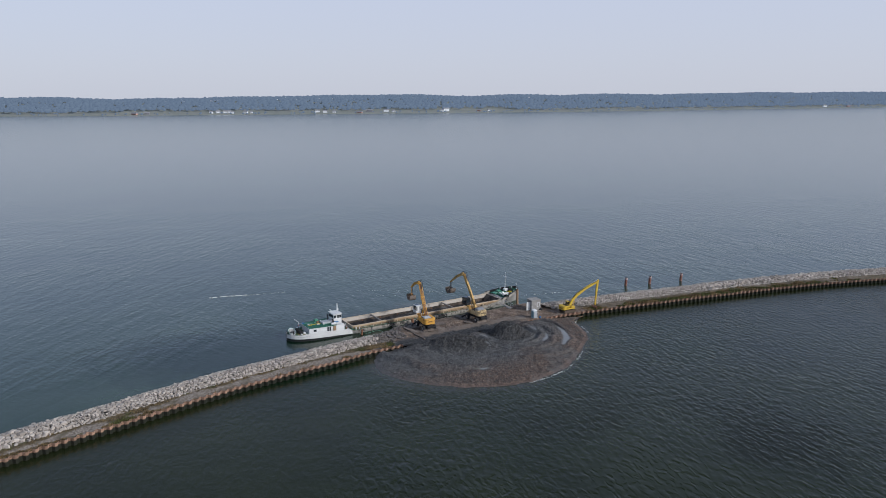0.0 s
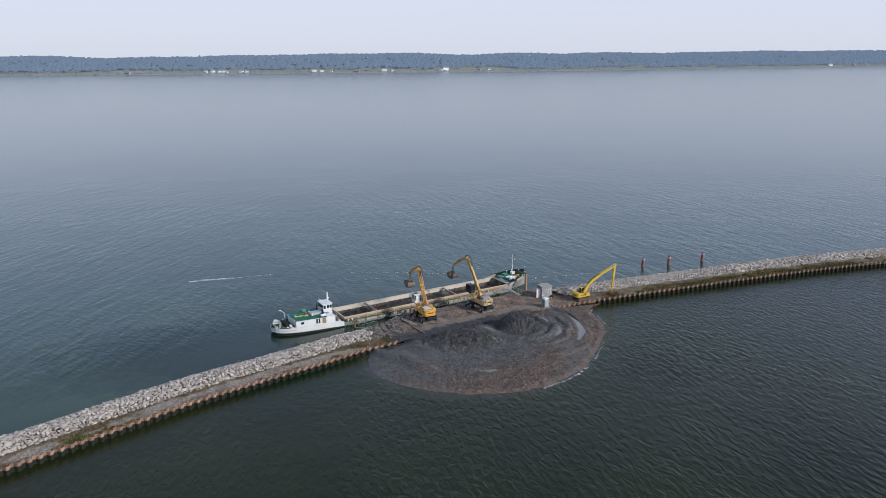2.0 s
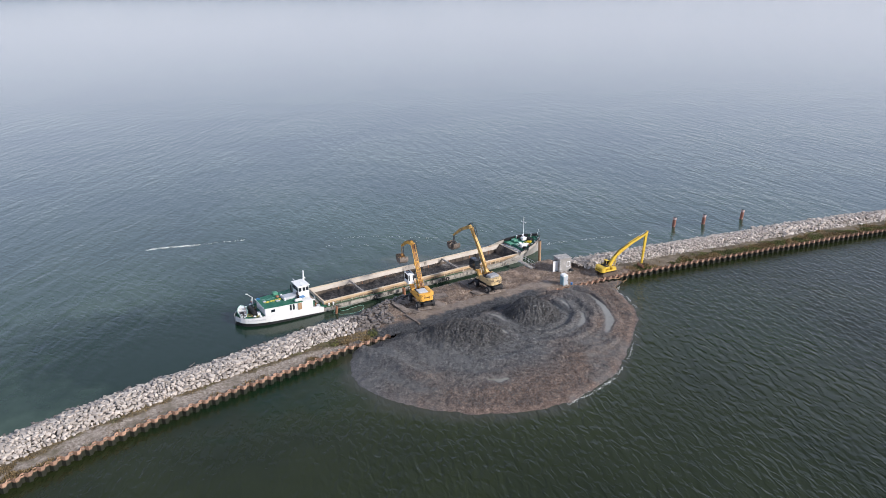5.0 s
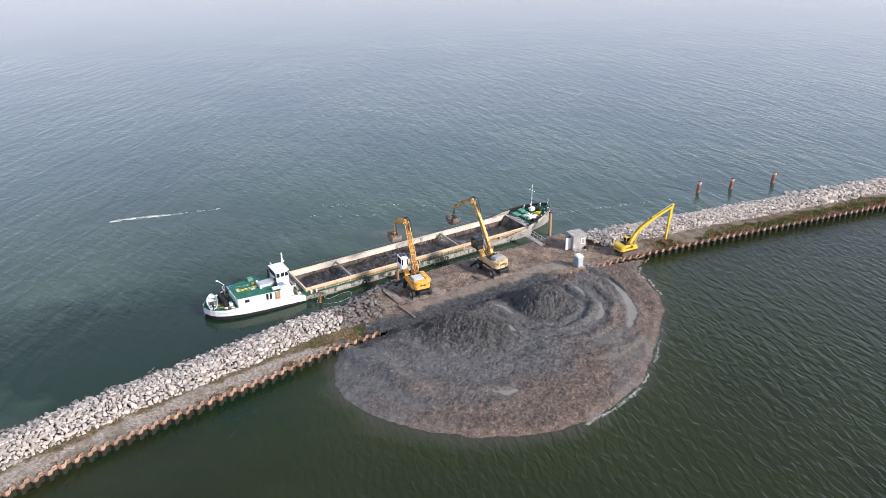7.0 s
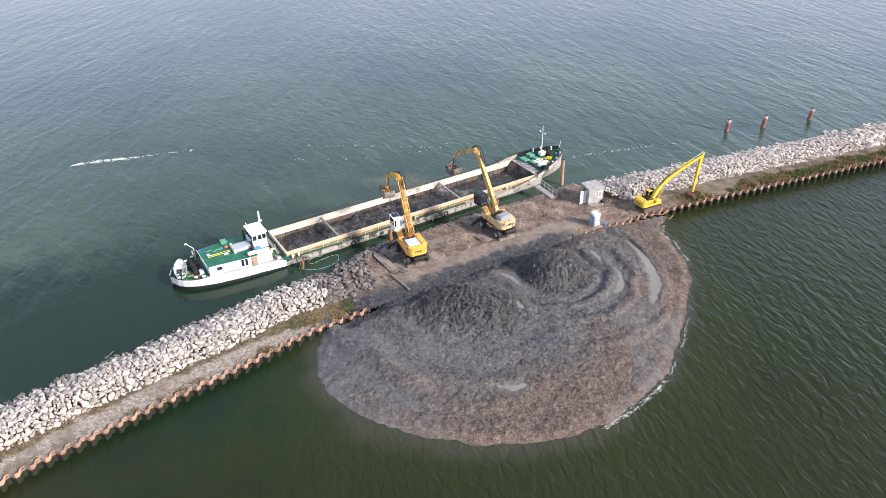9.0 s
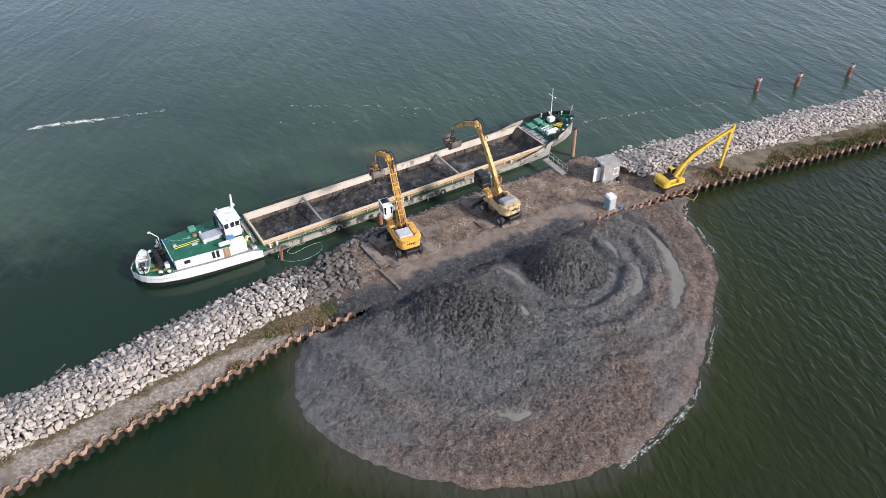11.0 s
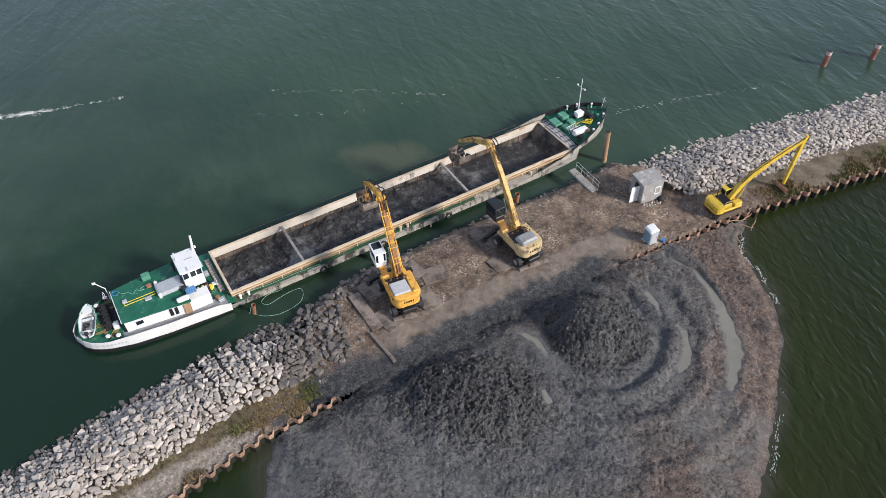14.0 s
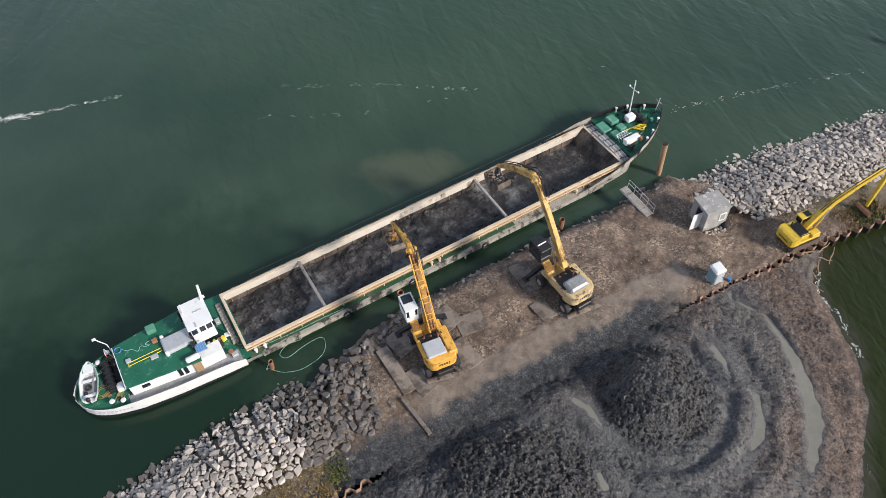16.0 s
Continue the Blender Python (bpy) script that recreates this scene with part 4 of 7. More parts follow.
def ship():
    t = thing("cargo_ship", SHIP, "long low cargo ship with green decks and an open hold", "cargo ship")
    st = even(-13.3, -9, 8) + even(-8, 36, 30) + even(37, 45.6, 14)
    hull = Build()
    rings = [hull_ring(s, interp(SHEER, s) - 0.03) for s in st]
    hull.loft(rings, ring_closed=False)
    part("hull", hull, "hull_grey", t, "worn grey steel hull with rust streaks", smooth=False)
    part("stern_band", band(even(-13.3, -0.4, 26), lambda s: interp(SHEER, s) - 0.66, lambda s: interp(SHEER, s) + 0.16 + 0.30 * smooth_step(-11.5, -8.5, s) * smooth_step(-0.3, -1.6, s), 0.03, sides=(-1,)), "hull_white", t, "white painted stern bulwark")
    part("stern_band", band(even(-13.3, -11.6, 6), lambda s: interp(SHEER, s) - 0.66, lambda s: interp(SHEER, s) + 0.16, 0.03, sides=(1,)), "hull_white", t, "white painted stern bulwark")
    part("far_bulwark", band(even(-11.6, -0.4, 20), lambda s: interp(SHEER, s) - 0.66, lambda s: interp(SHEER, s) + 0.06, 0.03, sides=(1,)), "deck_green", t, "green painted low bulwark")
    part("boot_band", band(even(-13.3, -0.4, 26), lambda s: 0.02, lambda s: interp(SHEER, s) - 0.66, 0.025), "hull_black", t, "black lower band of the stern")
    part("bow_bulwark", band(even(33.0, 45.6, 24), lambda s: interp(SHEER, s) - 0.16, lambda s: interp(SHEER, s) + 0.42 * min(1, (s - 32.9) / 7), 0.02), "strake", t, "worn pale bow plating with dark scrapes")
    part("bow_rail", band(even(38.5, 45.6, 16), lambda s: interp(SHEER, s) + 0.40, lambda s: interp(SHEER, s) + 0.5, 0.04, 0.14), "steel_dark", t, "dark bulwark rail")
    part("rubbing_strake", band(even(1, 36, 20), lambda s: 0.36, lambda s: 0.815, 0.10, 0.34), "strake", t, "worn pale rubbing strake with dark scrapes")
    # name strip: bars in place of letters
    for i in range(9):
        s = -11.9 + i * 0.28
        w = interp(HALF, s) + 0.05
        part("name_bar", Build().box((s, -w, 0.98), (0.16, 0.03, 0.16), ch=0.004), "grey", t)
    # decks
    aft = Build().plate([(s, interp(HALF, s) - 0.05) for s in even(-13.2, 0.2, 20)] + [(s, -interp(HALF, s) + 0.05) for s in even(0.2, -13.2, 20)], 0.05, pose(0, 0, 0.93))
    part("aft_deck", aft, "deck_green", t, "green painted aft deck with pale wear")
    walk_way = Build().plate([(s, -interp(HALF, s) + 0.05) for s in even(-9.6, -0.6, 14)] + [(s, -interp(HALF, s) + 1.3) for s in even(-0.6, -9.6, 14)], 0.01, pose(0, 0, 0.983))
    part("side_walkway", walk_way, "wrap", t, "scuffed grey walkway beside the deckhouse")
    fore = Build()
    fs = even(39.7, 45.5, 14)
    fore.loft([[(s, -interp(HALF, s) + 0.05, interp(SHEER, s) - 0.02), (s, interp(HALF, s) - 0.05, interp(SHEER, s) - 0.02), (s, interp(HALF, s) - 0.05, interp(SHEER, s) - 0.1), (s, -interp(HALF, s) + 0.05, interp(SHEER, s) - 0.1)] for s in fs])
    part("foredeck", fore, "deck_green", t, "green painted foredeck")
    for side in (-1, 1):
        part("side_deck", Build().box((13.0, side * 3.38, 0.78), (26.0, 0.72, 0.05), ch=0.01), "deck_side", t, "green side deck with brown stains")
        part("fore_side_deck", Build().box((32.2, side * 3.38, 0.78), (12.4, 0.72, 0.05), ch=0.01), "strake", t, "worn pale side deck near the bow")
    # hold
    for side in (-1, 1):
        cm = part("coaming", Build().box((19.3, side * 3.02, 1.32), (38.6, 0.07, 0.38), ch=0.01), "coaming_rust" if side < 0 else "coaming", t, "cream and rust stained hold coaming")
        part("coaming_foot", Build().box((19.3, side * 3.03, 0.83), (38.6, 0.06, 0.60), ch=0.01), "coaming_dark", cm, "rust-brown lower part of the coaming")
        part("hold_wall", Build().box((19.3, side * 2.93, 1.10), (38.4, 0.06, 0.76), ch=0.01), "coaming_in", t, "pale inner wall of the hold")
        # below the pale band the hold's wall, ribs and end slope are dark brown
        part("lower_hold_wall", Build().box((19.3, side * 2.96, 0.07), (38.4, 0.06, 1.30), ch=0.01), "hold_dark", t, "dark brown lower wall of the hold")
        top = part("coaming_rail", Build().box((19.3, side * 2.99, 1.54), (38.8, 0.30, 0.09), ch=0.025), "coaming", t)
        part("rail_edge", Build().box((19.3, side * 3.16, 1.48), (38.8, 0.07, 0.07), ch=0.015), "coaming_rust" if side < 0 else "steel_dark", top)
        if side < 0:
            part("outer_rail", Build().box((19.3, -3.30, 1.40), (38.8, 0.11, 0.08), ch=0.02), "coaming_rust", t, "orange-brown outer rail of the coaming")
        for i in range(20):
            part("stiffener", Build().box((0.9 + i * 1.95, side * 3.1, 1.12), (0.09, 0.13, 0.66), ch=0.02), "coaming", t)
        for i in range(26):
            part("hold_rib", Build().box((0.7 + i * 1.47, side * 2.89, 0.38), (0.1, 0.10, 0.80), ch=0.015), "hold_dark" if i % 3 else "rust", t)
    for s in (0.0, 38.6):
        part("end_coaming", Build().box((s, 0, 0.85), (0.09, 6.0, 1.5), ch=0.015), "coaming_in", t)
        part("end_rail", Build().box((s, 0, 1.58), (0.24, 6.2, 0.08), ch=0.02), "coaming", t)
    part("hold_slope", Build().add([(38.5, -2.9, 1.5), (38.5, 2.9, 1.5), (36.9, 2.9, -0.3), (36.9, -2.9, -0.3), (38.55, -2.9, -0.3), (38.55, 2.9, -0.3)], [(0, 1, 2, 3), (0, 3, 4), (1, 5, 2), (3, 2, 5, 4), (0, 4, 5, 1)]), "hold_dark", t)
    part("tank_top", Build().box((19.3, 0, -0.6), (38.4, 5.8, 0.08)), "hull_grey", t)
    for s in (7.2, 25.6):
        part("cross_beam", Build().box((s, 0, 1.32), (0.26, 5.9, 0.24), ch=0.04), "pale_steel", t, "pale steel beam across the hold")
    # stacked hatch covers at the forward end
    part("cover_rest", Build().box((39.2, 0, 0.9), (1.05, 6.3, 0.6), ch=0.03), "steel_dark", t)
    for i in range(5):
        s0 = 38.74 + i * 0.19
        rings = [[(s0 + 0.13 * k, y, 1.50 + 0.30 * (1 - (y / 3.0) ** 2) - 0.02 * i) for k in (0, 1)] + [(s0 + 0.13 * k, y, 1.15) for k in (1, 0)] for y in even(-3.0, 3.0, 12)]
        part("hatch_cover", Build().loft(rings), "pale_steel" if i % 2 else "grey", t, "grey arched hatch cover leaf")
        for k in range(7):
            part("cover_clip", Build().box((s0 + 0.06, -2.6 + k * 0.87, 1.53 + 0.30 * (1 - ((-2.6 + k * 0.87) / 3.0) ** 2) - 0.02 * i), (0.1, 0.12, 0.05), ch=0.01), "steel_dark", t)
    # aft hatch rack with slats
    part("rack_frame", Build().box((-0.55, 0.4, 1.05), (0.5, 4.6, 0.12), ch=0.02), "pale_steel", t)
    for i in range(12):
        part("rack_slat", Build().box((-0.55, -1.7 + i * 0.38, 1.15), (0.46, 0.2, 0.06), ch=0.015), "pale_steel", t)
    # deckhouse
    def taper(s0, s1, w0, w1, z0, z1, off=0.0):
        return [[(s0, -w0 + off, z0), (s0, w0 + off, z0), (s0, w0 + off, z1), (s0, -w0 + off, z1)], [(s1, -w1 + off, z0), (s1, w1 + off, z0), (s1, w1 + off, z1), (s1, -w1 + off, z1)]]
    house = part("deckhouse", Build().loft(taper(-9.2, -3.5, 2.05, 2.75, 0.95, 2.28)), "white", t, "white deckhouse walls")
    part("deckhouse_block", Build().box((-2.6, -2.15, 1.6), (1.8, 1.15, 1.28), ch=0.03), "white", t)
    # solid black block in place of the dark cluttered gap
    part("engine_well", Build().box((-2.2, -1.42, 1.45), (1.5, 0.3, 0.95), ch=0.03), "black", t, "black block filling the dark gap beside the wheelhouse")
    for s, y, c in ((-2.0, -1.42, "rope_yellow"), (-1.62, -1.45, "rust"), (-2.45, -1.4, "galv")):
        part("gear", Build().box((s, y, 2.02), (0.22, 0.24, 0.2), ch=0.04), c, t)
    part("deckhouse_roof", Build().loft(taper(-9.4, -3.45, 2.15, 2.85, 2.28, 2.36)), "deck_green", t, "green painted deckhouse roof with scuffs")
    part("roof_edge", Build().box((-9.38, 0, 2.36), (0.06, 4.3, 0.08), ch=0.01), "white", t)
    for s, w, h in ((-8.0, 0.62, 0.42), (-5.3, 0.3, 0.9), (-4.85, 0.3, 0.9)):
        y = -(2.05 + (s + 9.2) * 0.7 / 5.7) - 0.012
        part("window", Build().box((s, y, 1.7), (w, 0.05, h), ch=0.01), "glass", house)
    part("door", Build().box((-3.9, -2.76, 1.6), (0.62, 0.06, 1.2), ch=0.01), "wood", house, "brown deckhouse door")
    sky_ = part("engine_casing", Build().box((-4.6, -0.2, 2.52), (2.3, 1.6, 0.32), ch=0.05), "grey", t, "pale grey engine casing on the roof")
    part("casing_lid", Build().box((-4.6, -0.2, 2.71), (2.1, 1.4, 0.06), ch=0.02), "galv", sky_)
    for k in (-0.7, 0.05):
        part("lid_seam", Build().box((-4.6 + k, -0.2, 2.75), (0.03, 1.35, 0.02), ch=0.004), "grey", sky_)
    for s, y in ((-5.55, 0.75), (-5.6, -0.95)):
        part("roof_vent", Build().tube([(s, y, 2.36), (s, y, 2.72), (s, y, 2.78)], [0.15, 0.15, 0.1], 10), "white", t)
    part("roof_tin", Build().box((-6.15, 0.85, 2.5), (0.42, 0.36, 0.26), ch=0.03), "rust", t, "rusty red tin box")
    part("roof_batten", Build().box((-2.2, 0.5, 4.13), (0.7, 0.12, 0.05), ch=0.01), "galv", t)
    part("roof_batten", Build().box((-2.7, -0.7, 4.13), (0.12, 0.5, 0.05), ch=0.01), "galv", t)
    part("radar_bar", Build().tube([(-3.2, 0.9, 4.1), (-3.2, 0.9, 4.55)], 0.04, 6).box((-3.2, 0.9, 4.6), (0.14, 1.0, 0.12), ch=0.03), "white", t)
    wh = part("wheelhouse", Build().box((-2.40, 0.35, 2.95), (1.8, 2.5, 2.1), ch=0.04), "white", t, "white wheelhouse with dark windows")
    part("wheelhouse_roof", Build().box((-2.40, 0.38, 4.06), (2.08, 2.85, 0.1), ch=0.03), "white", t)
    for y in (-0.55, 0.05, 0.65, 1.25):
        for s in (-3.31, -1.49):
            part("window", Build().box((s, y, 3.5), (0.05, 0.5, 0.62), ch=0.01), "glass", wh)
    for s in (-3.0, -2.35, -1.8):
        for y in (-0.91, 1.61):
            part("window", Build().box((s, y, 3.5), (0.44, 0.05, 0.6), ch=0.01), "glass", wh)
    fn = part("signal_mast", Build().tube([(-1.5, 1.35, 4.0), (-1.42, 1.5, 4.5), (-1.3, 1.75, 5.5)], [0.15, 0.12, 0.1], 10), "white", t, "white folding signal mast on the wheelhouse roof")
    part("mast_light", Build().box((-1.25, 1.35, 4.4), (0.16, 0.2, 0.22)), "white", fn)
    part("exhaust", Build().tube([(-3.6, 1.55, 2.3), (-3.6, 1.55, 3.6)], 0.1, 10), "black", t, "black exhaust pipe")
    part("roof_box", Build().box((-6.1, 2.05, 2.56), (0.75, 0.75, 0.42), ch=0.05), "hatch_green", t, "faded green roof box")
    sp = part("solar_panel", Build().box((-3.1, -1.9, 2.75), (0.8, 0.8, 0.05), pose(0, 0, 0), 0.01), "panel_blue", t, "blue solar panel in a pale frame")
    for k in (-0.2, 0.0, 0.2):
        part("cell_line", Build().box((-3.1 + k, -1.9, 2.78), (0.012, 0.78, 0.012), ch=0.002), "galv", sp)
    part("panel_frame", Build().box((-3.1, -1.9, 2.70), (0.9, 0.9, 0.05), ch=0.01).tube([(-3.1, -1.9, 2.3), (-3.1, -1.9, 2.7)], 0.04), "galv", t)
    part("life_raft", Build().tube([(-4.55, -2.45, 2.62), (-4.45, -2.45, 2.62), (-3.55, -2.45, 2.62), (-3.45, -2.45, 2.62)], [0.16, 0.25, 0.25, 0.16], 14), "white", t, "white life-raft canister", smooth=True)
    ladder = Build()
    for y in (-0.32, -0.02):
        ladder.tube([(-8.6, y, 2.42), (-5.9, y, 2.42)], 0.03, 6)
    ladder.tube([(-8.6, -0.32, 2.42), (-8.6, -0.02, 2.42)], 0.03, 6)
    part("gangway_frame", ladder, "rope_yellow", t, "yellow tubular frame on the roof")
    part("roof_hatch", Build().box((-6.6, -0.55, 2.42), (0.6, 0.45, 0.12), ch=0.03), "galv", t)
    part("roof_crate", Build().box((-8.5, 0.15, 2.46), (0.4, 0.4, 0.2), ch=0.03), "galv", t)
    hose = glide([(-5.9, 1.0, 2.39), (-6.5, 1.15, 2.39), (-6.9, 1.0, 2.39), (-6.6, 0.75, 2.40), (-6.95, 0.8, 2.40), (-7.3, 1.05, 2.39), (-7.6, 0.7, 2.39), (-8.0, 1.15, 2.39), (-8.35, 1.2, 2.39), (-8.7, 1.6, 2.39)])
    part("roof_hose", Build().tube(hose, 0.02, 6), "rope_green", t, "pale hose lying on the roof")
    coil = [(-9.0 + 0.28 * math.cos(a * 0.6), 1.6 + 0.28 * math.sin(a * 0.6), 2.39 + 0.004 * a) for a in range(26)]
    part("hose_coil", Build().tube(coil, 0.022, 5), "royal", t)
    for s, y, c in ((-10.8, -1.9, "white"), (-10.0, -2.25, "white"), (-10.9, 2.2, "white"), (-10.0, 2.75, "white"), (1.4, -3.4, "white"), (0.6, -3.42, "white"), (17.2, -3.4, "coaming"), (18.0, -3.4, "coaming"), (33.0, -3.4, "coaming")):
        z = 0.95 if s < 0 else 0.8
        post = part("bollard", Build().tube([(s, y, z), (s, y, z + 0.36)], 0.11, 10), "black" if s < 0 else c, t)
        part("bollard_cap", Build().tube([(s, y, z + 0.36), (s, y, z + 0.44), (s, y, z + 0.48)], [0.21, 0.21, 0.14] if s < 0 else [0.16, 0.16, 0.1], 12), c, post)
    for s, y in ((42.2, 2.45), (43.2, 2.0), (44.5, 1.0), (44.4, -1.2), (43.0, -2.1), (42.0, -2.5)):
        z = interp(SHEER, s)
        part("bollard", Build().tube([(s, y, z), (s, y, z + 0.45), (s, y, z + 0.47), (s, y, z + 0.58)], [0.08, 0.08, 0.14, 0.12], 10), "white", t)
    # stern gear
    winch = part("stern_winch", Build().tube([(-10.4, -0.8, 1.25), (-10.4, 1.9, 1.25)], 0.34, 12), "black", t, "black stern winch drum with rope")
    for i in range(6):
        part("drum_ring", Build().tube([(-10.4, -0.7 + i * 0.48, 1.25), (-10.4, -0.58 + i * 0.48, 1.25)], 0.42, 12), "steel_dark", winch)
    net = Build()
    for i in range(9):
        net.tube([(-10.9 + 0.12 * i, -1.9 + 0.05 * (i % 3), 1.0), (-10.2 + 0.06 * i, -1.2 + 0.08 * i, 1.06 + 0.05 * (i % 2))], 0.025, 5)
    part("rope_heap", net, "rope_net", t)
    for k, (s0, y0, c) in enumerate(((-11.3, -0.4, "rope_net"), (-11.1, 1.9, "rope_green"), (-9.8, 2.0, "rope_net"))):
        ring = [(s0 + (0.26 + 0.012 * a) * math.cos(a * 0.55), y0 + (0.26 + 0.012 * a) * math.sin(a * 0.55), 1.0 + 0.003 * a) for a in range(34)]
        part("deck_rope", Build().tube(ring, 0.03, 5), c, t)
    for y0 in (-1.4, 2.3):
        part("winch_stand", Build().box((-10.4, y0 * 0.72 + 0.1, 1.15), (0.7, 0.1, 0.45), ch=0.02), "steel_dark", winch)
    for k in range(7):
        part("tool_crate", Build().box((-10.9 + 0.31 * k, -1.0 + 0.9 * math.sin(k * 2.1), 0.99), (0.3, 0.26, 0.03), ch=0.01), "rust" if k % 3 == 0 else "steel_dark", t)
    part("locker", Build().box((-9.9, -0.9, 1.2), (0.5, 0.7, 0.45), ch=0.04), "white", t)
    part("stern_lamp_post", Build().tube([(-9.6, 2.6, 0.95), (-9.6, 2.6, 2.5), (-10.2, 3.1, 3.0)], 0.045, 8).box((-10.3, 3.2, 3.0), (0.3, 0.2, 0.12)), "white", t)
    fl = part("flagstaff", Build().tube([(-9.7, 2.2, 0.95), (-9.9, 2.2, 2.6)], 0.025, 6), "white", t)
    for k, c in enumerate(("white", "red")):
        part("flag", Build().box((-9.98, 2.0, 2.3 - 0.2 * k), (0.03, 0.5, 0.2), ch=0.004), c, fl)
    # black plate laid over the dark part of the stern deck
    part("stern_mat", Build().box((-10.3, 0.7, 1.0), (1.5, 3.3, 0.04), ch=0.01), "black", t, "flat black plate on the deck under the winch")
    # clutter round the wheelhouse and on the foredeck
    for s, y, w, d, h, c in ((-1.15, 0.9, 0.4, 0.5, 0.35, "galv"), (-3.55, -1.35, 0.3, 0.5, 0.5, "black"), (-3.4, -0.6, 0.25, 0.4, 0.7, "steel_dark"), (-1.0, -2.9, 0.5, 0.4, 0.3, "galv")):
        part("deck_crate", Build().box((s, y, (0.97 if s > -1.6 else 2.37) + h / 2), (w, d, h), ch=0.03), c, t)
    for s0, y0, s1, y1 in ((42.3, 1.5, 44.6, 0.5), (42.6, -0.2, 44.2, 1.2), (43.2, 0.8, 45.0, -0.1), (41.9, 2.0, 43.6, 1.3)):
        zz = interp(SHEER, s0) + 0.06
        part("chain", Build().tube(glide([(s0, y0, zz), ((s0 + s1) / 2, (y0 + y1) / 2 + 0.3, zz + 0.25), (s1, y1, interp(SHEER, s1) + 0.05)], 4), 0.05, 5), "black", t)
    rack = Build()
    for k in range(5):
        rack.tube([(40.0 + 0.28 * k, -1.0, 1.8), (40.0 + 0.28 * k, -0.4, 2.3), (40.0 + 0.28 * k, -0.95, 2.35)], 0.03, 5)
    rack.tube([(39.9, -1.0, 2.35), (41.3, -1.0, 2.5)], 0.03, 5).tube([(39.9, -0.4, 2.3), (41.3, -0.4, 2.45)], 0.03, 5)
    part("tube_rack", rack, "galv", t, "pale tubular rack on the foredeck")
    part("bulwark_lining", band(even(39.8, 45.5, 14), lambda s: interp(SHEER, s) - 0.02, lambda s: interp(SHEER, s) + 0.4, -0.06, 0.03), "steel_dark", t)
    for k in range(4):
        part("deck_pipe", Build().tube([(40.2 + 0.16 * k, -2.2 + 0.3 * k, interp(SHEER, 40.2) + 0.08), (42.4 + 0.1 * k, -1.9 + 0.28 * k, interp(SHEER, 42.4) + 0.08)], 0.035, 6), "rust" if k % 2 else "hatch_green", t)
    for s0, y0, c in ((41.7, -2.05, "rust"), (42.9, 1.75, "steel_dark"), (44.0, -0.75, "hatch_green"), (41.9, 0.95, "steel_dark")):
        part("deck_drum", Build().tube([(s0, y0, interp(SHEER, s0)), (s0, y0, interp(SHEER, s0) + 0.4)], 0.17, 10), c, t)
    # railings
    far = Build()
    far.tube([(3, 3.62, 1.75), (20, 3.66, 1.72), (36, 3.62, 1.8)], 0.02, 5)
    for s in even(3, 36, 11):
        far.tube([(s, 3.62, 0.8), (s, 3.64, 1.74)], 0.02, 5)
    part("wire_rail", far, "steel_dark", t)
    # foredeck gear
    z = 2.0
    mast = part("foremast", Build().tube([(42.8, 1.2, z), (42.8, 1.2, 6.7)], [0.07, 0.04], 8), "white", t, "white foremast with a crosstree")
    part("crosstree", Build().tube([(42.8, 0.6, 5.6), (42.8, 1.8, 5.6)], 0.03, 6), "white", mast)
    for y in (0.6, 1.8):
        part("masthead_lamp", Build().box((42.8, y, 5.66), (0.14, 0.14, 0.16)), "white", mast)
    part("deck_box", Build().box((42.5, 0.7, z + 0.55), (0.95, 0.75, 0.6), ch=0.06), "white", t, "white deck box at the mast")
    for s, y, w, d, h in ((39.9, 1.5, 1.0, 1.4, 0.3), (41.1, 1.7, 0.9, 1.1, 0.45), (40.3, 0.0, 0.8, 1.0, 0.3), (41.2, 0.4, 0.8, 0.8, 0.35)):
        part("deck_hatch", Build().box((s, y, interp(SHEER, s) + h / 2), (w, d, h), ch=0.05), "hatch_green", t, "faded pale green deck hatch")
    part("stores_locker", Build().box((40.9, -1.55, interp(SHEER, 40.9) + 0.3), (1.7, 0.55, 0.6), ch=0.04), "white", t, "white stores locker with rust")
    ws = part("windlass", Build().tube([(43.3, -0.6, z + 0.55), (43.3, 1.0, z + 0.55)], 0.22, 12).box((43.3, 0.2, z + 0.3), (0.7, 0.6, 0.5)), "steel_dark", t, "dark anchor windlass")
    for y in (-0.6, 0.15, 1.0):
        part("gypsy", Build().tube([(43.3, y - 0.07, z + 0.55), (43.3, y + 0.07, z + 0.55)], 0.34, 12), "black", ws)
    for s, y in ((41.6, 2.1), (43.9, 0.9), (43.9, -0.3)):
        part("vent", Build().tube([(s, y, interp(SHEER, s)), (s, y, interp(SHEER, s) + 0.5), (s + 0.12, y, interp(SHEER, s) + 0.62)], [0.09, 0.09, 0.15], 8), "deck_green", t)
    tyre_heap = Build()
    for k in range(4):
        tyre_heap.tube([(40.1 + 0.3 * math.cos(a * 0.6) + 0.1 * k, -2.35 + 0.25 * math.sin(a * 0.6), 1.95 + 0.1 * k) for a in range(11)], 0.05, 5)
    part("rope_coil", tyre_heap, "black", t)
    yr, wild = Build(), random.Random(17)
    for k in range(7):
        ca, r0, r1, turn = wild.uniform(-0.25, 0.25), wild.uniform(0.3, 0.55), wild.uniform(0.10, 0.22), radians(-60 + wild.gauss(0, 22))
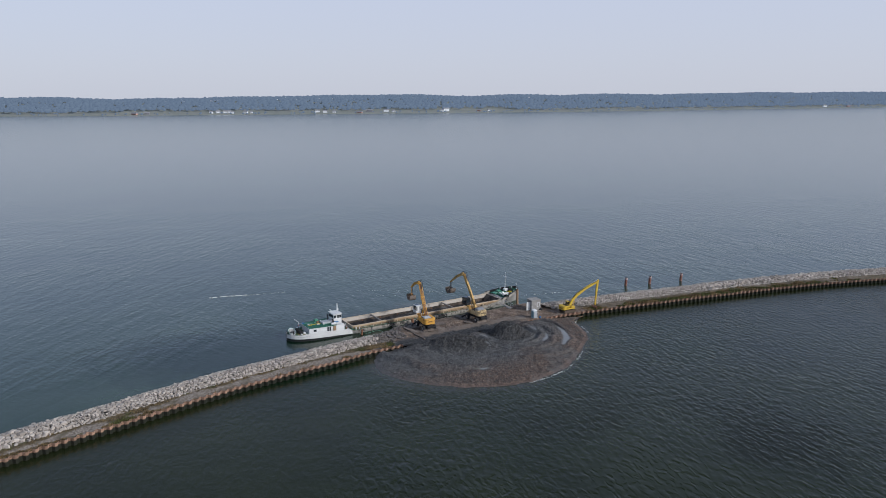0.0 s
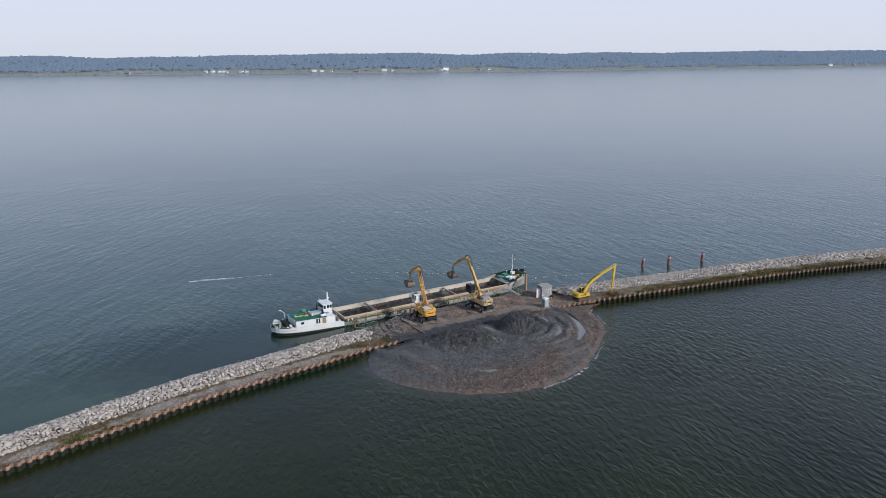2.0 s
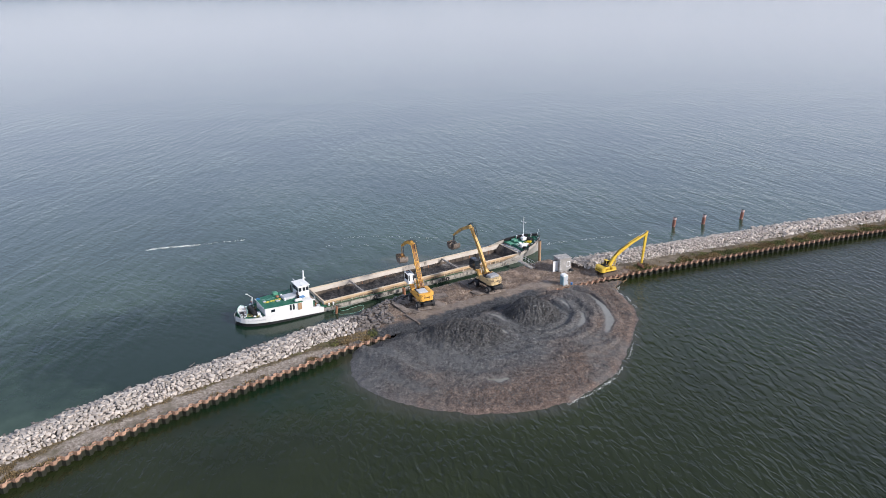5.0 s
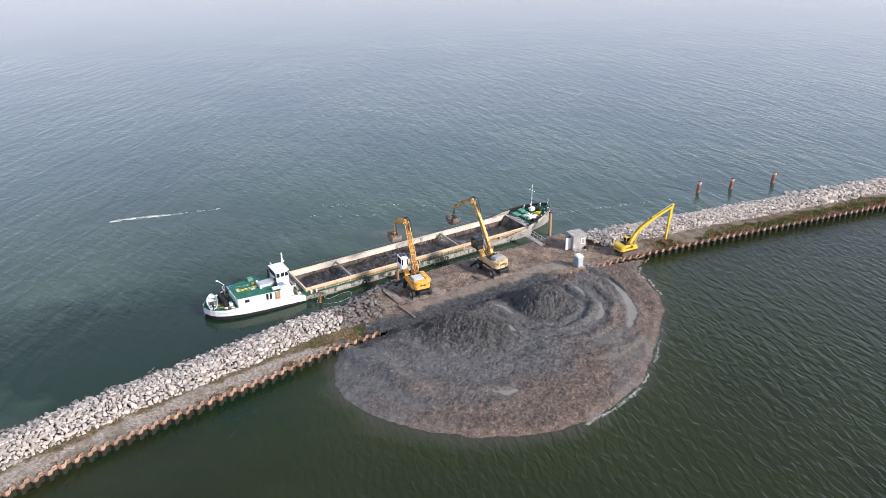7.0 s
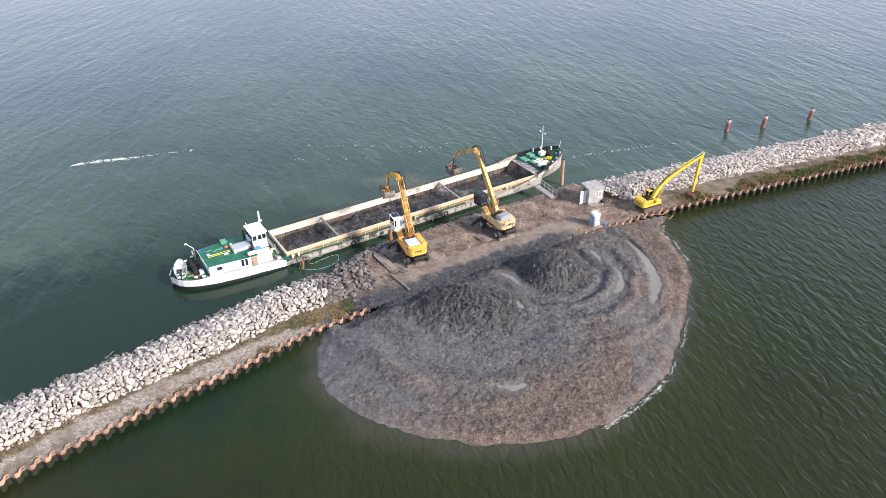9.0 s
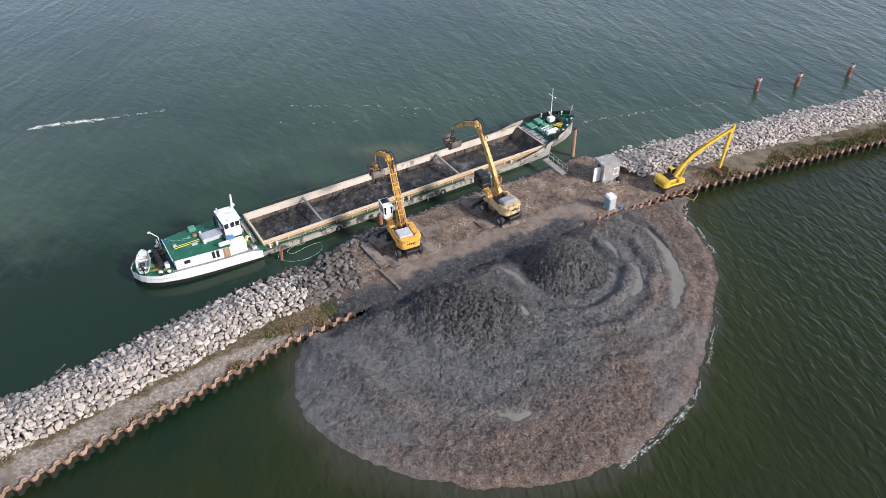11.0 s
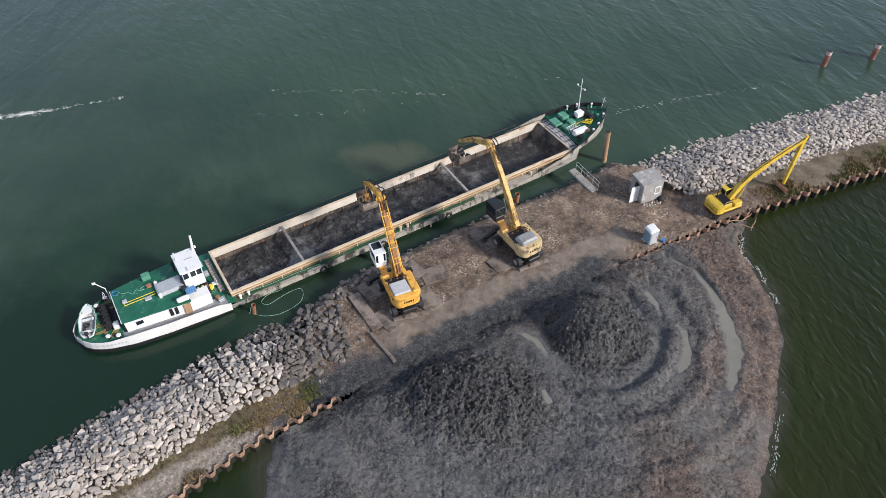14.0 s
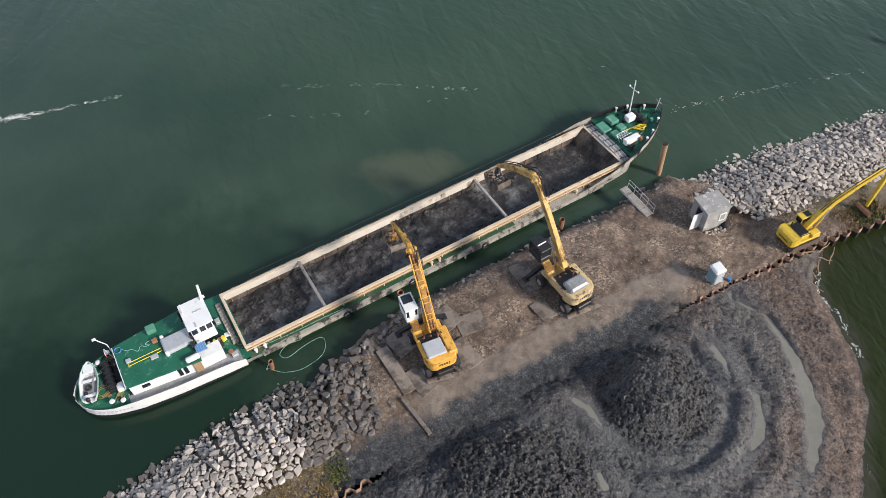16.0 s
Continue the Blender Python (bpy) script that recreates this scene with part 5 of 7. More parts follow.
        yr.tube(glide([(42.6 + ca + r0 * math.cos(a * 0.628) * math.cos(turn) - r1 * math.sin(a * 0.628) * math.sin(turn), -0.75 + wild.uniform(-0.03, 0.03) + r0 * math.cos(a * 0.628) * math.sin(turn) + r1 * math.sin(a * 0.628) * math.cos(turn), 2.22 + 0.035 * k) for a in range(11)], 2), 0.032, 5)
    yr.tube(glide([(42.3, -0.6, 2.25), (41.8, -0.25, 2.2), (41.2, -0.3, 2.1), (40.9, 0.1, 2.06)]), 0.03, 5)
    part("yellow_rope_coil", yr, "rope_bundle", t, "tangled heap of bright yellow rope")
    part("jackstaff", Build().tube([(45.2, 0.1, 2.5), (45.5, 0.1, 4.0)], 0.03, 6).tube([(45.45, -0.25, 3.6), (45.45, 0.45, 3.6)], 0.02, 5), "white", t)
    for s in (8.6, 15.0, 22.5):
        part("fender", Build().tube([(s + 0.28 * math.cos(a * 0.628), -3.88, 0.5 + 0.28 * math.sin(a * 0.628)) for a in range(11)], 0.1, 6), "black", t, "black tyre fender")
    for s in (29.6, 20.4):
        part("ladder_board", Build().box((s, -3.86, 0.35), (0.16, 0.06, 0.9), ch=0.01), "coaming", t)
    rope = Build().tube([(1.4, -3.4, 1.2), (3.5, -3.45, 1.05), (6, -3.5, 1.1), (8.5, -3.45, 0.9)], 0.016, 5)
    part("mooring_line", rope, "rope_green", t)
    part("rope_bight", Build().tube(glide([(-0.4, -1.2, 1.2), (-0.2, -1.6, 1.1), (-0.5, -2.0, 1.0), (-0.1, -2.4, 1.15), (-0.4, -2.7, 1.0), (0.1, -3.0, 1.2), (1.2, -3.4, 1.15)]), 0.025, 5), "rope_net", t)
    for s, y, c in ((-1.2, -2.6, "rust"), (-1.3, -1.0, "rope_yellow"), (-1.7, -0.4, "black")):
        part("deck_drum", Build().tube([(s, y, 0.96), (s, y, 1.4)], 0.2, 10), c, t)
    part("plastic_chair", Build().box((-0.9, -0.9, 1.35), (0.45, 0.45, 0.06), ch=0.02).box((-0.7, -0.9, 1.6), (0.05, 0.42, 0.5), ch=0.02).tube([(-1.1, -1.1, 0.96), (-1.1, -1.1, 1.35)], 0.03).tube([(-0.7, -1.1, 0.96), (-0.7, -1.1, 1.35)], 0.03).tube([(-1.1, -0.7, 0.96), (-1.1, -0.7, 1.35)], 0.03).tube([(-0.7, -0.7, 0.96), (-0.7, -0.7, 1.35)], 0.03), "white", t, "white plastic deck chair")
    return t


ship()


def cargo_height(x, y):
    h = 0.22 + 0.24 * wob(x, y, 0.35, 21) + (0.22 * wob(x, y, 1.1, 22) + 0.18 * abs(wob(x, y, 2.3, 23)) + 0.09 * wob(x, y, 5.0, 24)) * (1 - 0.7 * smooth_step(23, 28, x)) - 0.35 * smooth_step(25, 32, x)
    return max(h, 0.06 + 0.02 * wob(x, y, 3, 25))


cargo = field("cargo", 0.1, 38.5, -2.88, 2.88, 0.12, cargo_height, "cargo", "dark wet dredged silt lying in the ship's hold", "silt cargo", "stuff")
cargo.matrix_basis = SHIP


def cargo_lumps():
    """Half-sunk lumps of stiff silt, thickest in the aft half of the hold."""
    wild, places = random.Random(41), []
    while len(places) < 1500:
        x, y = wild.uniform(0.4, 37), wild.uniform(-2.7, 2.7)
        if wob(x, y, 0.45, 26) + 0.1 < wild.uniform(-0.3, 0.45) or wild.random() < 0.8 * smooth_step(19, 27, x):
            continue
        s = wild.uniform(0.04, 0.12) + 0.2 * wild.random() ** 5
        places.append((x, y, cargo_height(x, y), s, wild.uniform(0.5, 1.0), wild.randrange(24)))
    ob = scatter("silt_lumps", places, "cargo", "lumps of stiff dark silt lying in the ship's hold", "silt lumps", shapes=CLODS)
    ob.matrix_basis = SHIP


cargo_lumps()


def dinghy():
    t = thing("dinghy", SHIP @ pose(-11.9, 0.7, 1.05, 0, 0, 78), "small white open boat stowed across the ship's stern", "dinghy")
    prof = [(-1.75, 0.5), (-1.2, 0.66), (0, 0.75), (0.9, 0.6), (1.5, 0.32), (1.8, 0.05)]
    rings = []
    for x, w in prof:
        lift = 0.12 * max(0, x) ** 1.5
        rings.append([(x, -w, 0.55 + lift * 0.4), (x, -w * 0.85, 0.2), (x, 0, 0.02 + lift), (x, w * 0.85, 0.2), (x, w, 0.55 + lift * 0.4), (x, w - 0.05, 0.55 + lift * 0.4), (x, (w - 0.06) * 0.8, 0.26), (x, 0, 0.14 + lift), (x, -(w - 0.06) * 0.8, 0.26), (x, -max(w - 0.05, 0.01), 0.55 + lift * 0.4)])
    part("hull", Build().loft(rings), "white", t)
    for x in (-1.3, 0.1, 1.0):
        part("thwart", Build().box((x, 0, 0.45), (0.28, 1.05 if x < 1 else 0.8, 0.05), ch=0.01), "white", t)
    part("bow_cover", Build().box((1.15, 0, 0.6), (0.9, 0.8, 0.06), ch=0.02), "white", t)
    part("sole", Build().box((-0.45, 0, 0.31), (2.0, 0.95, 0.04), ch=0.01), "wrap", t, "grey floor boards of the boat")
    part("fuel_tank", Build().box((-1.0, 0.28, 0.42), (0.34, 0.24, 0.2), ch=0.04), "black", t)
    part("outboard_motor", Build().box((-1.85, 0, 0.78), (0.28, 0.3, 0.42), ch=0.07).tube([(-1.85, 0, 0.6), (-1.9, 0, 0.1)], 0.06, 8), "steel_dark", t, "dark outboard motor")
    part("oar", Build().tube([(-1.4, -0.35, 0.55), (0.9, -0.42, 0.57)], 0.025, 6), "wood", t)
    part("tyre", Build().tube([(-0.5 + 0.22 * math.cos(a * 0.628), 0.1 + 0.22 * math.sin(a * 0.628), 0.4) for a in range(11)], 0.08, 6), "black", t)
    gun = Build()
    gun.tube([(x, -w, 0.57 + 0.05 * max(0, x) ** 1.5) for x, w in prof], 0.035, 6).tube([(x, w, 0.57 + 0.05 * max(0, x) ** 1.5) for x, w in prof], 0.035, 6)
    part("gunwale", gun, "rope_green", t, "pale green gunwale")


dinghy()


# ---- machines ----
def beam(path, sizes, width):
    """A welded box boom: points in x, z along its middle, depths and widths."""
    rings = []
    for i, (x, z) in enumerate(path):
        a, c = path[max(i - 1, 0)], path[min(i + 1, len(path) - 1)]
        d = Vector((c[0] - a[0], c[1] - a[1])).normalized()
        n = Vector((-d.y, d.x)) * sizes[i] / 2
        w = width[i] / 2
        rings.append([(x + n.x, -w, z + n.y), (x + n.x, w, z + n.y), (x - n.x, w, z - n.y), (x - n.x, -w, z - n.y)])
    return Build().loft(rings)


def wheel(parent, x, y, z, r=0.55, w=0.5):
    side = 1 if y > 0 else -1
    ty = part("tyre", Build().tube([(x, y - w / 2, z), (x, y - w / 2 + 0.08, z), (x, y + w / 2 - 0.08, z), (x, y + w / 2, z)], [r * 0.82, r, r, r * 0.82], 20), "black", parent)
    part("rim", Build().tube([(x, y - w / 2 - 0.01, z), (x, y + w / 2 + 0.01, z)], r * 0.52, 14), "pale_steel", ty)


def cylinder(parent, a, c, r=0.09):
    """A hydraulic ram from a to c: a thick barrel and a bright rod."""
    a, c = Vector(a), Vector(c)
    m = a.lerp(c, 0.58)
    barrel = part("ram", Build().tube([a, m], r, 10), parent["paint"], parent)
    part("rod", Build().tube([m, c], r * 0.55, 8), "galv", barrel)


def handler(m, paint, cab_paint, knee, tip, grab_z, cab, label, ladder):
    """A wheeled material handler: x along its boom, z = 0 on the ground."""
    t = thing("material_handler", m, label, "excavator", "material handlers on the platform")
    t["paint"] = paint
    part("chassis", Build().box((-0.3, 0, 0.95), (4.9, 1.3, 0.5), ch=0.06).box((1.7, 0, 0.7), (0.5, 2.4, 0.3)).box((-2.0, 0, 0.7), (0.5, 2.4, 0.3)), "steel_dark", t)
    for x in (1.45, -1.75):
        for y in (-1.22, 1.22):
            wheel(t, x, y, 0.57)
    # stabilisers
    for x, col in ((2.6, "steel_dark"),):
        st = part("stabiliser", Build().box((x, 0, 0.72), (0.34, 1.2, 0.5), ch=0.04), col, t, "worn steel stabiliser")
        for side in (-1, 1):
            arm = Build().loft([[(x - 0.16, side * 0.3, 0.95), (x + 0.16, side * 0.3, 0.95), (x + 0.16, side * 0.3, 0.55), (x - 0.16, side * 0.3, 0.55)], [(x - 0.14, side * 1.95, 0.42), (x + 0.14, side * 1.95, 0.42), (x + 0.14, side * 1.95, 0.16), (x - 0.14, side * 1.95, 0.16)]])
            part("outrigger", arm, col, st)
            part("foot_pad", Build().box((x, side * 2.0, 0.07), (0.62, 0.5, 0.12), ch=0.03), col, st)
    blade = Build().loft([[(-2.86 + 0.16 * y, y, 0.12), (-2.78 + 0.16 * y, y, 0.12), (-2.58 + 0.16 * y, y, 0.60 - 0.14 * abs(y)), (-2.74 + 0.16 * y, y, 0.62 - 0.14 * abs(y))] for y in even(-1.5, 1.5, 8)])
    for side in (-0.55, 0.55):
        blade.box((-2.45, side, 0.5), (0.9, 0.16, 0.2), ch=0.03)
    part("dozer_blade", blade, "plate", t, "muddy worn dozer blade")
    part("slew_ring", Build().tube([(0, 0, 1.15), (0, 0, 1.45)], 0.75, 20), "steel_dark", t)
    # upper works
    body = paint if ladder else "muddy_amber"
    up = part("upper_frame", Build().box((-0.2, 0, 1.6), (3.7, 2.4, 0.32), ch=0.05), body, t, "mud-spattered yellow slewing deck")
    cwt = []
    for k in range(9):
        a = radians(8 + k * 10.25)
        x, q = -1.40 - 1.12 * math.cos(a), math.sin(a) ** 0.36
        cwt.append([(x, -1.28 * q, 1.42), (x, 1.28 * q, 1.42), (x, 1.30 * q, 1.6), (x, 1.30 * q, 2.3 + 0.12 * q), (x, 1.18 * q, 2.42 + 0.14 * q), (x, -1.18 * q, 2.42 + 0.14 * q), (x, -1.30 * q, 2.3 + 0.12 * q), (x, -1.30 * q, 1.6)])
    cw = part("counterweight", Build().loft(cwt), body, t, "rounded yellow counterweight")
    for i in range(7):
        y = -0.62 + i * 0.2
        part("lettering", Build().box((-2.53 + 0.07 * (y / 0.6) ** 2, y, 1.98), (0.03, 0.13, 0.2), ch=0.003), "steel_dark", cw)
    part("engine_bay", Build().box((-0.75, 0, 2.12), (1.9, 2.3, 0.8), ch=0.04), "steel_dark", t, "dark open engine bay")
    for k in range(6):
        part("engine_pipe", Build().tube(glide([(-0.35 + 0.1 * k, -0.9 + 0.3 * k, 2.5), (-0.2, -0.7 + 0.28 * k, 2.68), (0.15 - 0.04 * k, -0.75 + 0.3 * k, 2.5)], 3), 0.05, 6), "rust" if k % 2 else "steel_dark", t)
    if ladder:
        hood = part("engine_hood", Build().box((-1.3, 0.3, 2.68), (1.45, 1.5, 0.2), ch=0.04), "grey", t, "grey slatted engine hood")
        for i in range(9):
            part("vent_grille", Build().box((-1.9 + i * 0.15, 0.3, 2.795), (0.07, 1.3, 0.03), ch=0.008), "grey", hood)
        part("side_cover", Build().box((-0.9, -0.93, 2.3), (2.5, 0.72, 0.74), ch=0.08), paint, t)
        part("side_cover", Build().box((-1.0, 1.15, 2.15), (1.9, 0.26, 0.78), ch=0.05), paint, t)
    else:
        hood = part("engine_hood", Build().box((-1.45, 0.1, 2.72), (1.35, 1.9, 0.5), ch=0.14, top=(0.86, 0.9)), "wrap", t, "engine hood under a dusty pale cover")
        for y in (-0.75, -0.1, 0.55):
            part("cover_strap", Build().box((-0.78, y, 2.68), (0.05, 0.1, 0.5), ch=0.01), "steel_dark", hood)
        part("side_cover", Build().box((-0.55, -0.95, 2.25), (2.0, 0.6, 0.6), ch=0.08), body, t)
        part("side_cover", Build().box((-0.65, 1.12, 2.1), (2.1, 0.3, 0.7), ch=0.06), body, t)
        part("walkway", Build().box((0.9, 0.2, 1.8), (1.3, 1.5, 0.08), ch=0.02), body, t)
    part("exhaust", Build().tube([(-0.55, -0.35, 2.5), (-0.55, -0.35, 3.1)], 0.06, 8), "rust", t)
    part("boom_bracket", Build().box((0.55, -0.62, 2.2), (0.8, 0.14, 0.9), ch=0.03).box((0.55, 0.02, 2.2), (0.8, 0.14, 0.9), ch=0.03), paint, t)
    # boom
    kx, kz = knee
    tx, tz = tip
    fx, fz = 0.55, 2.45
    path = [(fx, fz), (fx + (kx - fx) * 0.30, fz + (kz - fz) * 0.33), (fx + (kx - fx) * 0.62, fz + (kz - fz) * 0.67), (kx, kz)]
    core = "rust_yellow" if ladder else paint
    bo = part("boom", beam(path, [0.5, 0.62, 0.56, 0.44], [0.44, 0.4, 0.38, 0.38]), core, t, "rusty yellow box boom" if ladder else "yellow box boom")
    bo.matrix_basis = pose(0, -0.3, 0)
    part("knee_block", Build().box((kx, 0, kz), (0.62, 0.62, 0.62), pose(0, 0, 0), 0.14).tube([(kx, -0.42, kz), (kx, 0.42, kz)], 0.15, 12), paint, bo)
    d = Vector((kx - fx, 0, kz - fz)).normalized()
    n = Vector((-d.z, 0, d.x))
    base, top_ = Vector((fx, 0, fz)), Vector((kx, 0, kz))
    if ladder:
        for i in range(13):
            c = base.lerp(top_, 0.08 + i * 0.07) + n * 0.4
            part("boom_rung", Build().tube([c + Vector((0, -0.34, 0)), c + Vector((0, 0.34, 0))], 0.035, 6), paint if i % 3 else "rust", bo)
        for y in (-0.33, 0.33):
            a0, a1 = base + n * 0.38 + Vector((0, y, 0)), top_ + n * 0.38 + Vector((0, y, 0))
            part("boom_pipe", Build().tube([a0.lerp(a1, 0.04), a0.lerp(a1, 0.97)], 0.055, 6), paint, bo)
        for y in (-0.12, 0.1):
            a0, a1 = base + n * 0.36 + Vector((0, y, 0)), top_ + n * 0.36 + Vector((0, y, 0))
            part("boom_hose", Build().tube([a0.lerp(a1, 0.02), a0.lerp(a1, 0.98)], 0.04, 6), "rust", bo)
        part("boom_sleeve", Build().box(base.lerp(top_, 0.55) + n * 0.05, (0.7, 0.58, 0.9), ch=0.1), paint, bo)
    else:
        for y in (-0.12, 0.12):
            a0, a1 = base + n * 0.36 + Vector((0, y, 0)), top_ + n * 0.36 + Vector((0, y, 0))
            part("boom_pipe", Build().tube([a0.lerp(a1, 0.08), a0.lerp(a1, 0.95)], 0.035, 6), "rust_yellow", bo)
        for i in range(5):
            part("pipe_clamp", Build().box(base.lerp(top_, 0.15 + i * 0.18) + n * 0.36, (0.12, 0.4, 0.1), ch=0.02), paint, bo)
    midx, midz = kx + (tx - kx) * 0.55, kz + (tz - kz) * 0.55 + 0.45
    sk = part("stick", beam([(kx - 0.35, kz - 0.1), (kx + 0.3, kz + 0.15), (midx, midz), (tx, tz)], [0.35, 0.55, 0.48, 0.28], [0.36, 0.38, 0.34, 0.26]), paint, t, "yellow gooseneck stick")
    sk.matrix_basis = pose(0, -0.3, 0)
    t2 = sk
    t2["paint"] = paint
    cylinder(t2, (fx + (kx - fx) * 0.55, -0.3, fz + (kz - fz) * 0.5), (kx + 0.45, -0.3, kz - 0.25), 0.1)
    bo["paint"] = paint
    for y in (-0.36, 0.36):
        cylinder(bo, (1.0, y, 1.75), (fx + (kx - fx) * 0.38, y, fz + (kz - fz) * 0.36), 0.11)
    # hydraulic hoses looping over the knee and down the stick
    for k, y in enumerate((-0.5, -0.42, -0.16, -0.1)):
        lift = 0.5 + 0.12 * (k % 2)
        run = glide([base.lerp(top_, 0.78) + n * 0.3 + Vector((0, y, 0)), top_ + n * 0.42 + Vector((-0.1, y, 0.1)), Vector((kx + 0.55, y, kz + lift)), Vector((kx + (tx - kx) * 0.3, y * 0.9, kz + (tz - kz) * 0.3 + 0.55)), Vector((midx, y * 0.8, midz + 0.28)), Vector((tx, y * 0.7, tz + 0.2)), Vector((tx + 0.1, y * 0.7, grab_z + 1.3))], 4)
        part("hydraulic_hose", Build().tube(run, 0.028, 5), "black", sk)
    # open clamshell grab
    gx, gz = tx + 0.05, grab_z
    gr = part("grab", Build().tube([(gx, -0.3, tz), (gx, -0.3, gz + 1.2)], 0.06, 8).box((gx, -0.3, gz + 1.05), (0.34, 0.5, 0.4), ch=0.08).box((gx, -0.3, gz + 0.6), (0.22, 0.9, 0.25), ch=0.05), "rust_yellow" if ladder else "steel_dark", t, "open clamshell grab hanging from the stick")
    for side in (-1, 1):
        for y in (-0.62, 0.02):
            part("grab_ram", Build().tube([(gx + side * 0.1, y, gz + 1.15), (gx + side * 0.75, y, gz + 0.55)], 0.06, 6), "steel_dark", gr)

        def swing(r, a):
            a = radians(a + 34)
            return gx + side * (0.12 + r * math.cos(a)), gz + 0.6 - r * math.sin(a) * 0.95
        rings = []
        for k in range(8):
            a = -58 + k * 15
            (x0, z0), (x1, z1) = swing(0.95, a), swing(0.89, a)
            rings.append([(x0, -1.0, z0), (x0, 0.4, z0), (x1, 0.4, z1), (x1, -1.0, z1)])
        shell = part("grab_shell", Build().loft(rings), "plate", gr, "worn grey grab shell")
        for y in (-1.0, 0.36):
            fan = [swing(0.05, 0)] + [swing(0.93, -58 + k * 15) for k in range(8)]
            v = [(x, y, z) for x, z in fan] + [(x, y + 0.05, z) for x, z in fan]
            nf = len(fan)
            part("shell_cheek", Build().add(v, [tuple(range(nf)), tuple(range(2 * nf - 1, nf - 1, -1))] + [(q, (q + 1) % nf, (q + 1) % nf + nf, q + nf) for q in range(nf)]), "plate", shell)
    # raised cab
    cx, cz = cab
    riser = part("cab_riser", beam([(0.2, 1.75), (0.9, 2.1), (cx - 0.9, cz - 0.15), (cx, cz + 0.0)], [0.3, 0.34, 0.3, 0.28], [0.62, 0.62, 0.6, 0.8]), paint, t, "yellow cab riser arms with steps")
    riser.matrix_basis = pose(0, 0.85, 0)
    for i in range(6):
        k = i / 6
        part("step", Build().box((0.9 + (cx - 1.8) * k, 0, 2.38 + (cz - 2.25) * k), (0.16, 0.6, 0.05), ch=0.01), "rust_yellow", riser)
    cb = part("cab", Build().box((cx + 0.1, 0.9, cz + 0.32), (1.65, 1.05, 0.55), ch=0.06), cab_paint, t, "operator's cab with large windows")
    part("cab_roof", Build().box((cx + 0.05, 0.9, cz + 1.62), (1.7, 1.08, 0.1), ch=0.03), cab_paint, cb)
    for x in (cx - 0.66, cx + 0.9):
        for y in (0.42, 1.38):
            part("cab_pillar", Build().tube([(x, y, cz + 0.55), (x - 0.06 * (x > cx), y, cz + 1.6)], 0.05, 6), cab_paint, cb)
    part("window", Build().box((cx + 0.1, 0.9, cz + 1.08), (1.5, 0.94, 1.0), ch=0.03), "glass", cb)
    part("roof_window", Build().box((cx + 0.35, 0.9, cz + 1.68), (0.8, 0.8, 0.04), ch=0.01), "glass", cb)
    if cab_paint == "white":
        part("rear_panel", Build().box((cx - 0.72, 0.9, cz + 1.0), (0.06, 0.5, 1.1), ch=0.01), "white", cb)
    part("hand_rail", Build().tube([(-0.3, 1.28, 1.75), (-0.3, 1.28, 2.75), (0.6, 1.28, 2.75), (0.6, 1.28, 1.75)], 0.025, 6), paint, up)
    return t


# first handler: orange-yellow with a white cab; second: paler with a dark glazed cab
handler(pose(-3.05, 120.25, 1.22, 0, 0, 114), "yellow", "white", (3.85, 8.6), (8.45, 6.75), 4.1, (2.3, 2.75), "orange-yellow wheeled material handler with a raised white cab on steel mats", True)
handler(pose(7.8, 126.15, 1.15, 0, 0, 123), "amber", "steel_dark", (5.1, 8.95), (10.3, 6.2), 3.9, (2.3, 2.9), "amber-yellow wheeled material handler with a raised dark glazed cab", False)


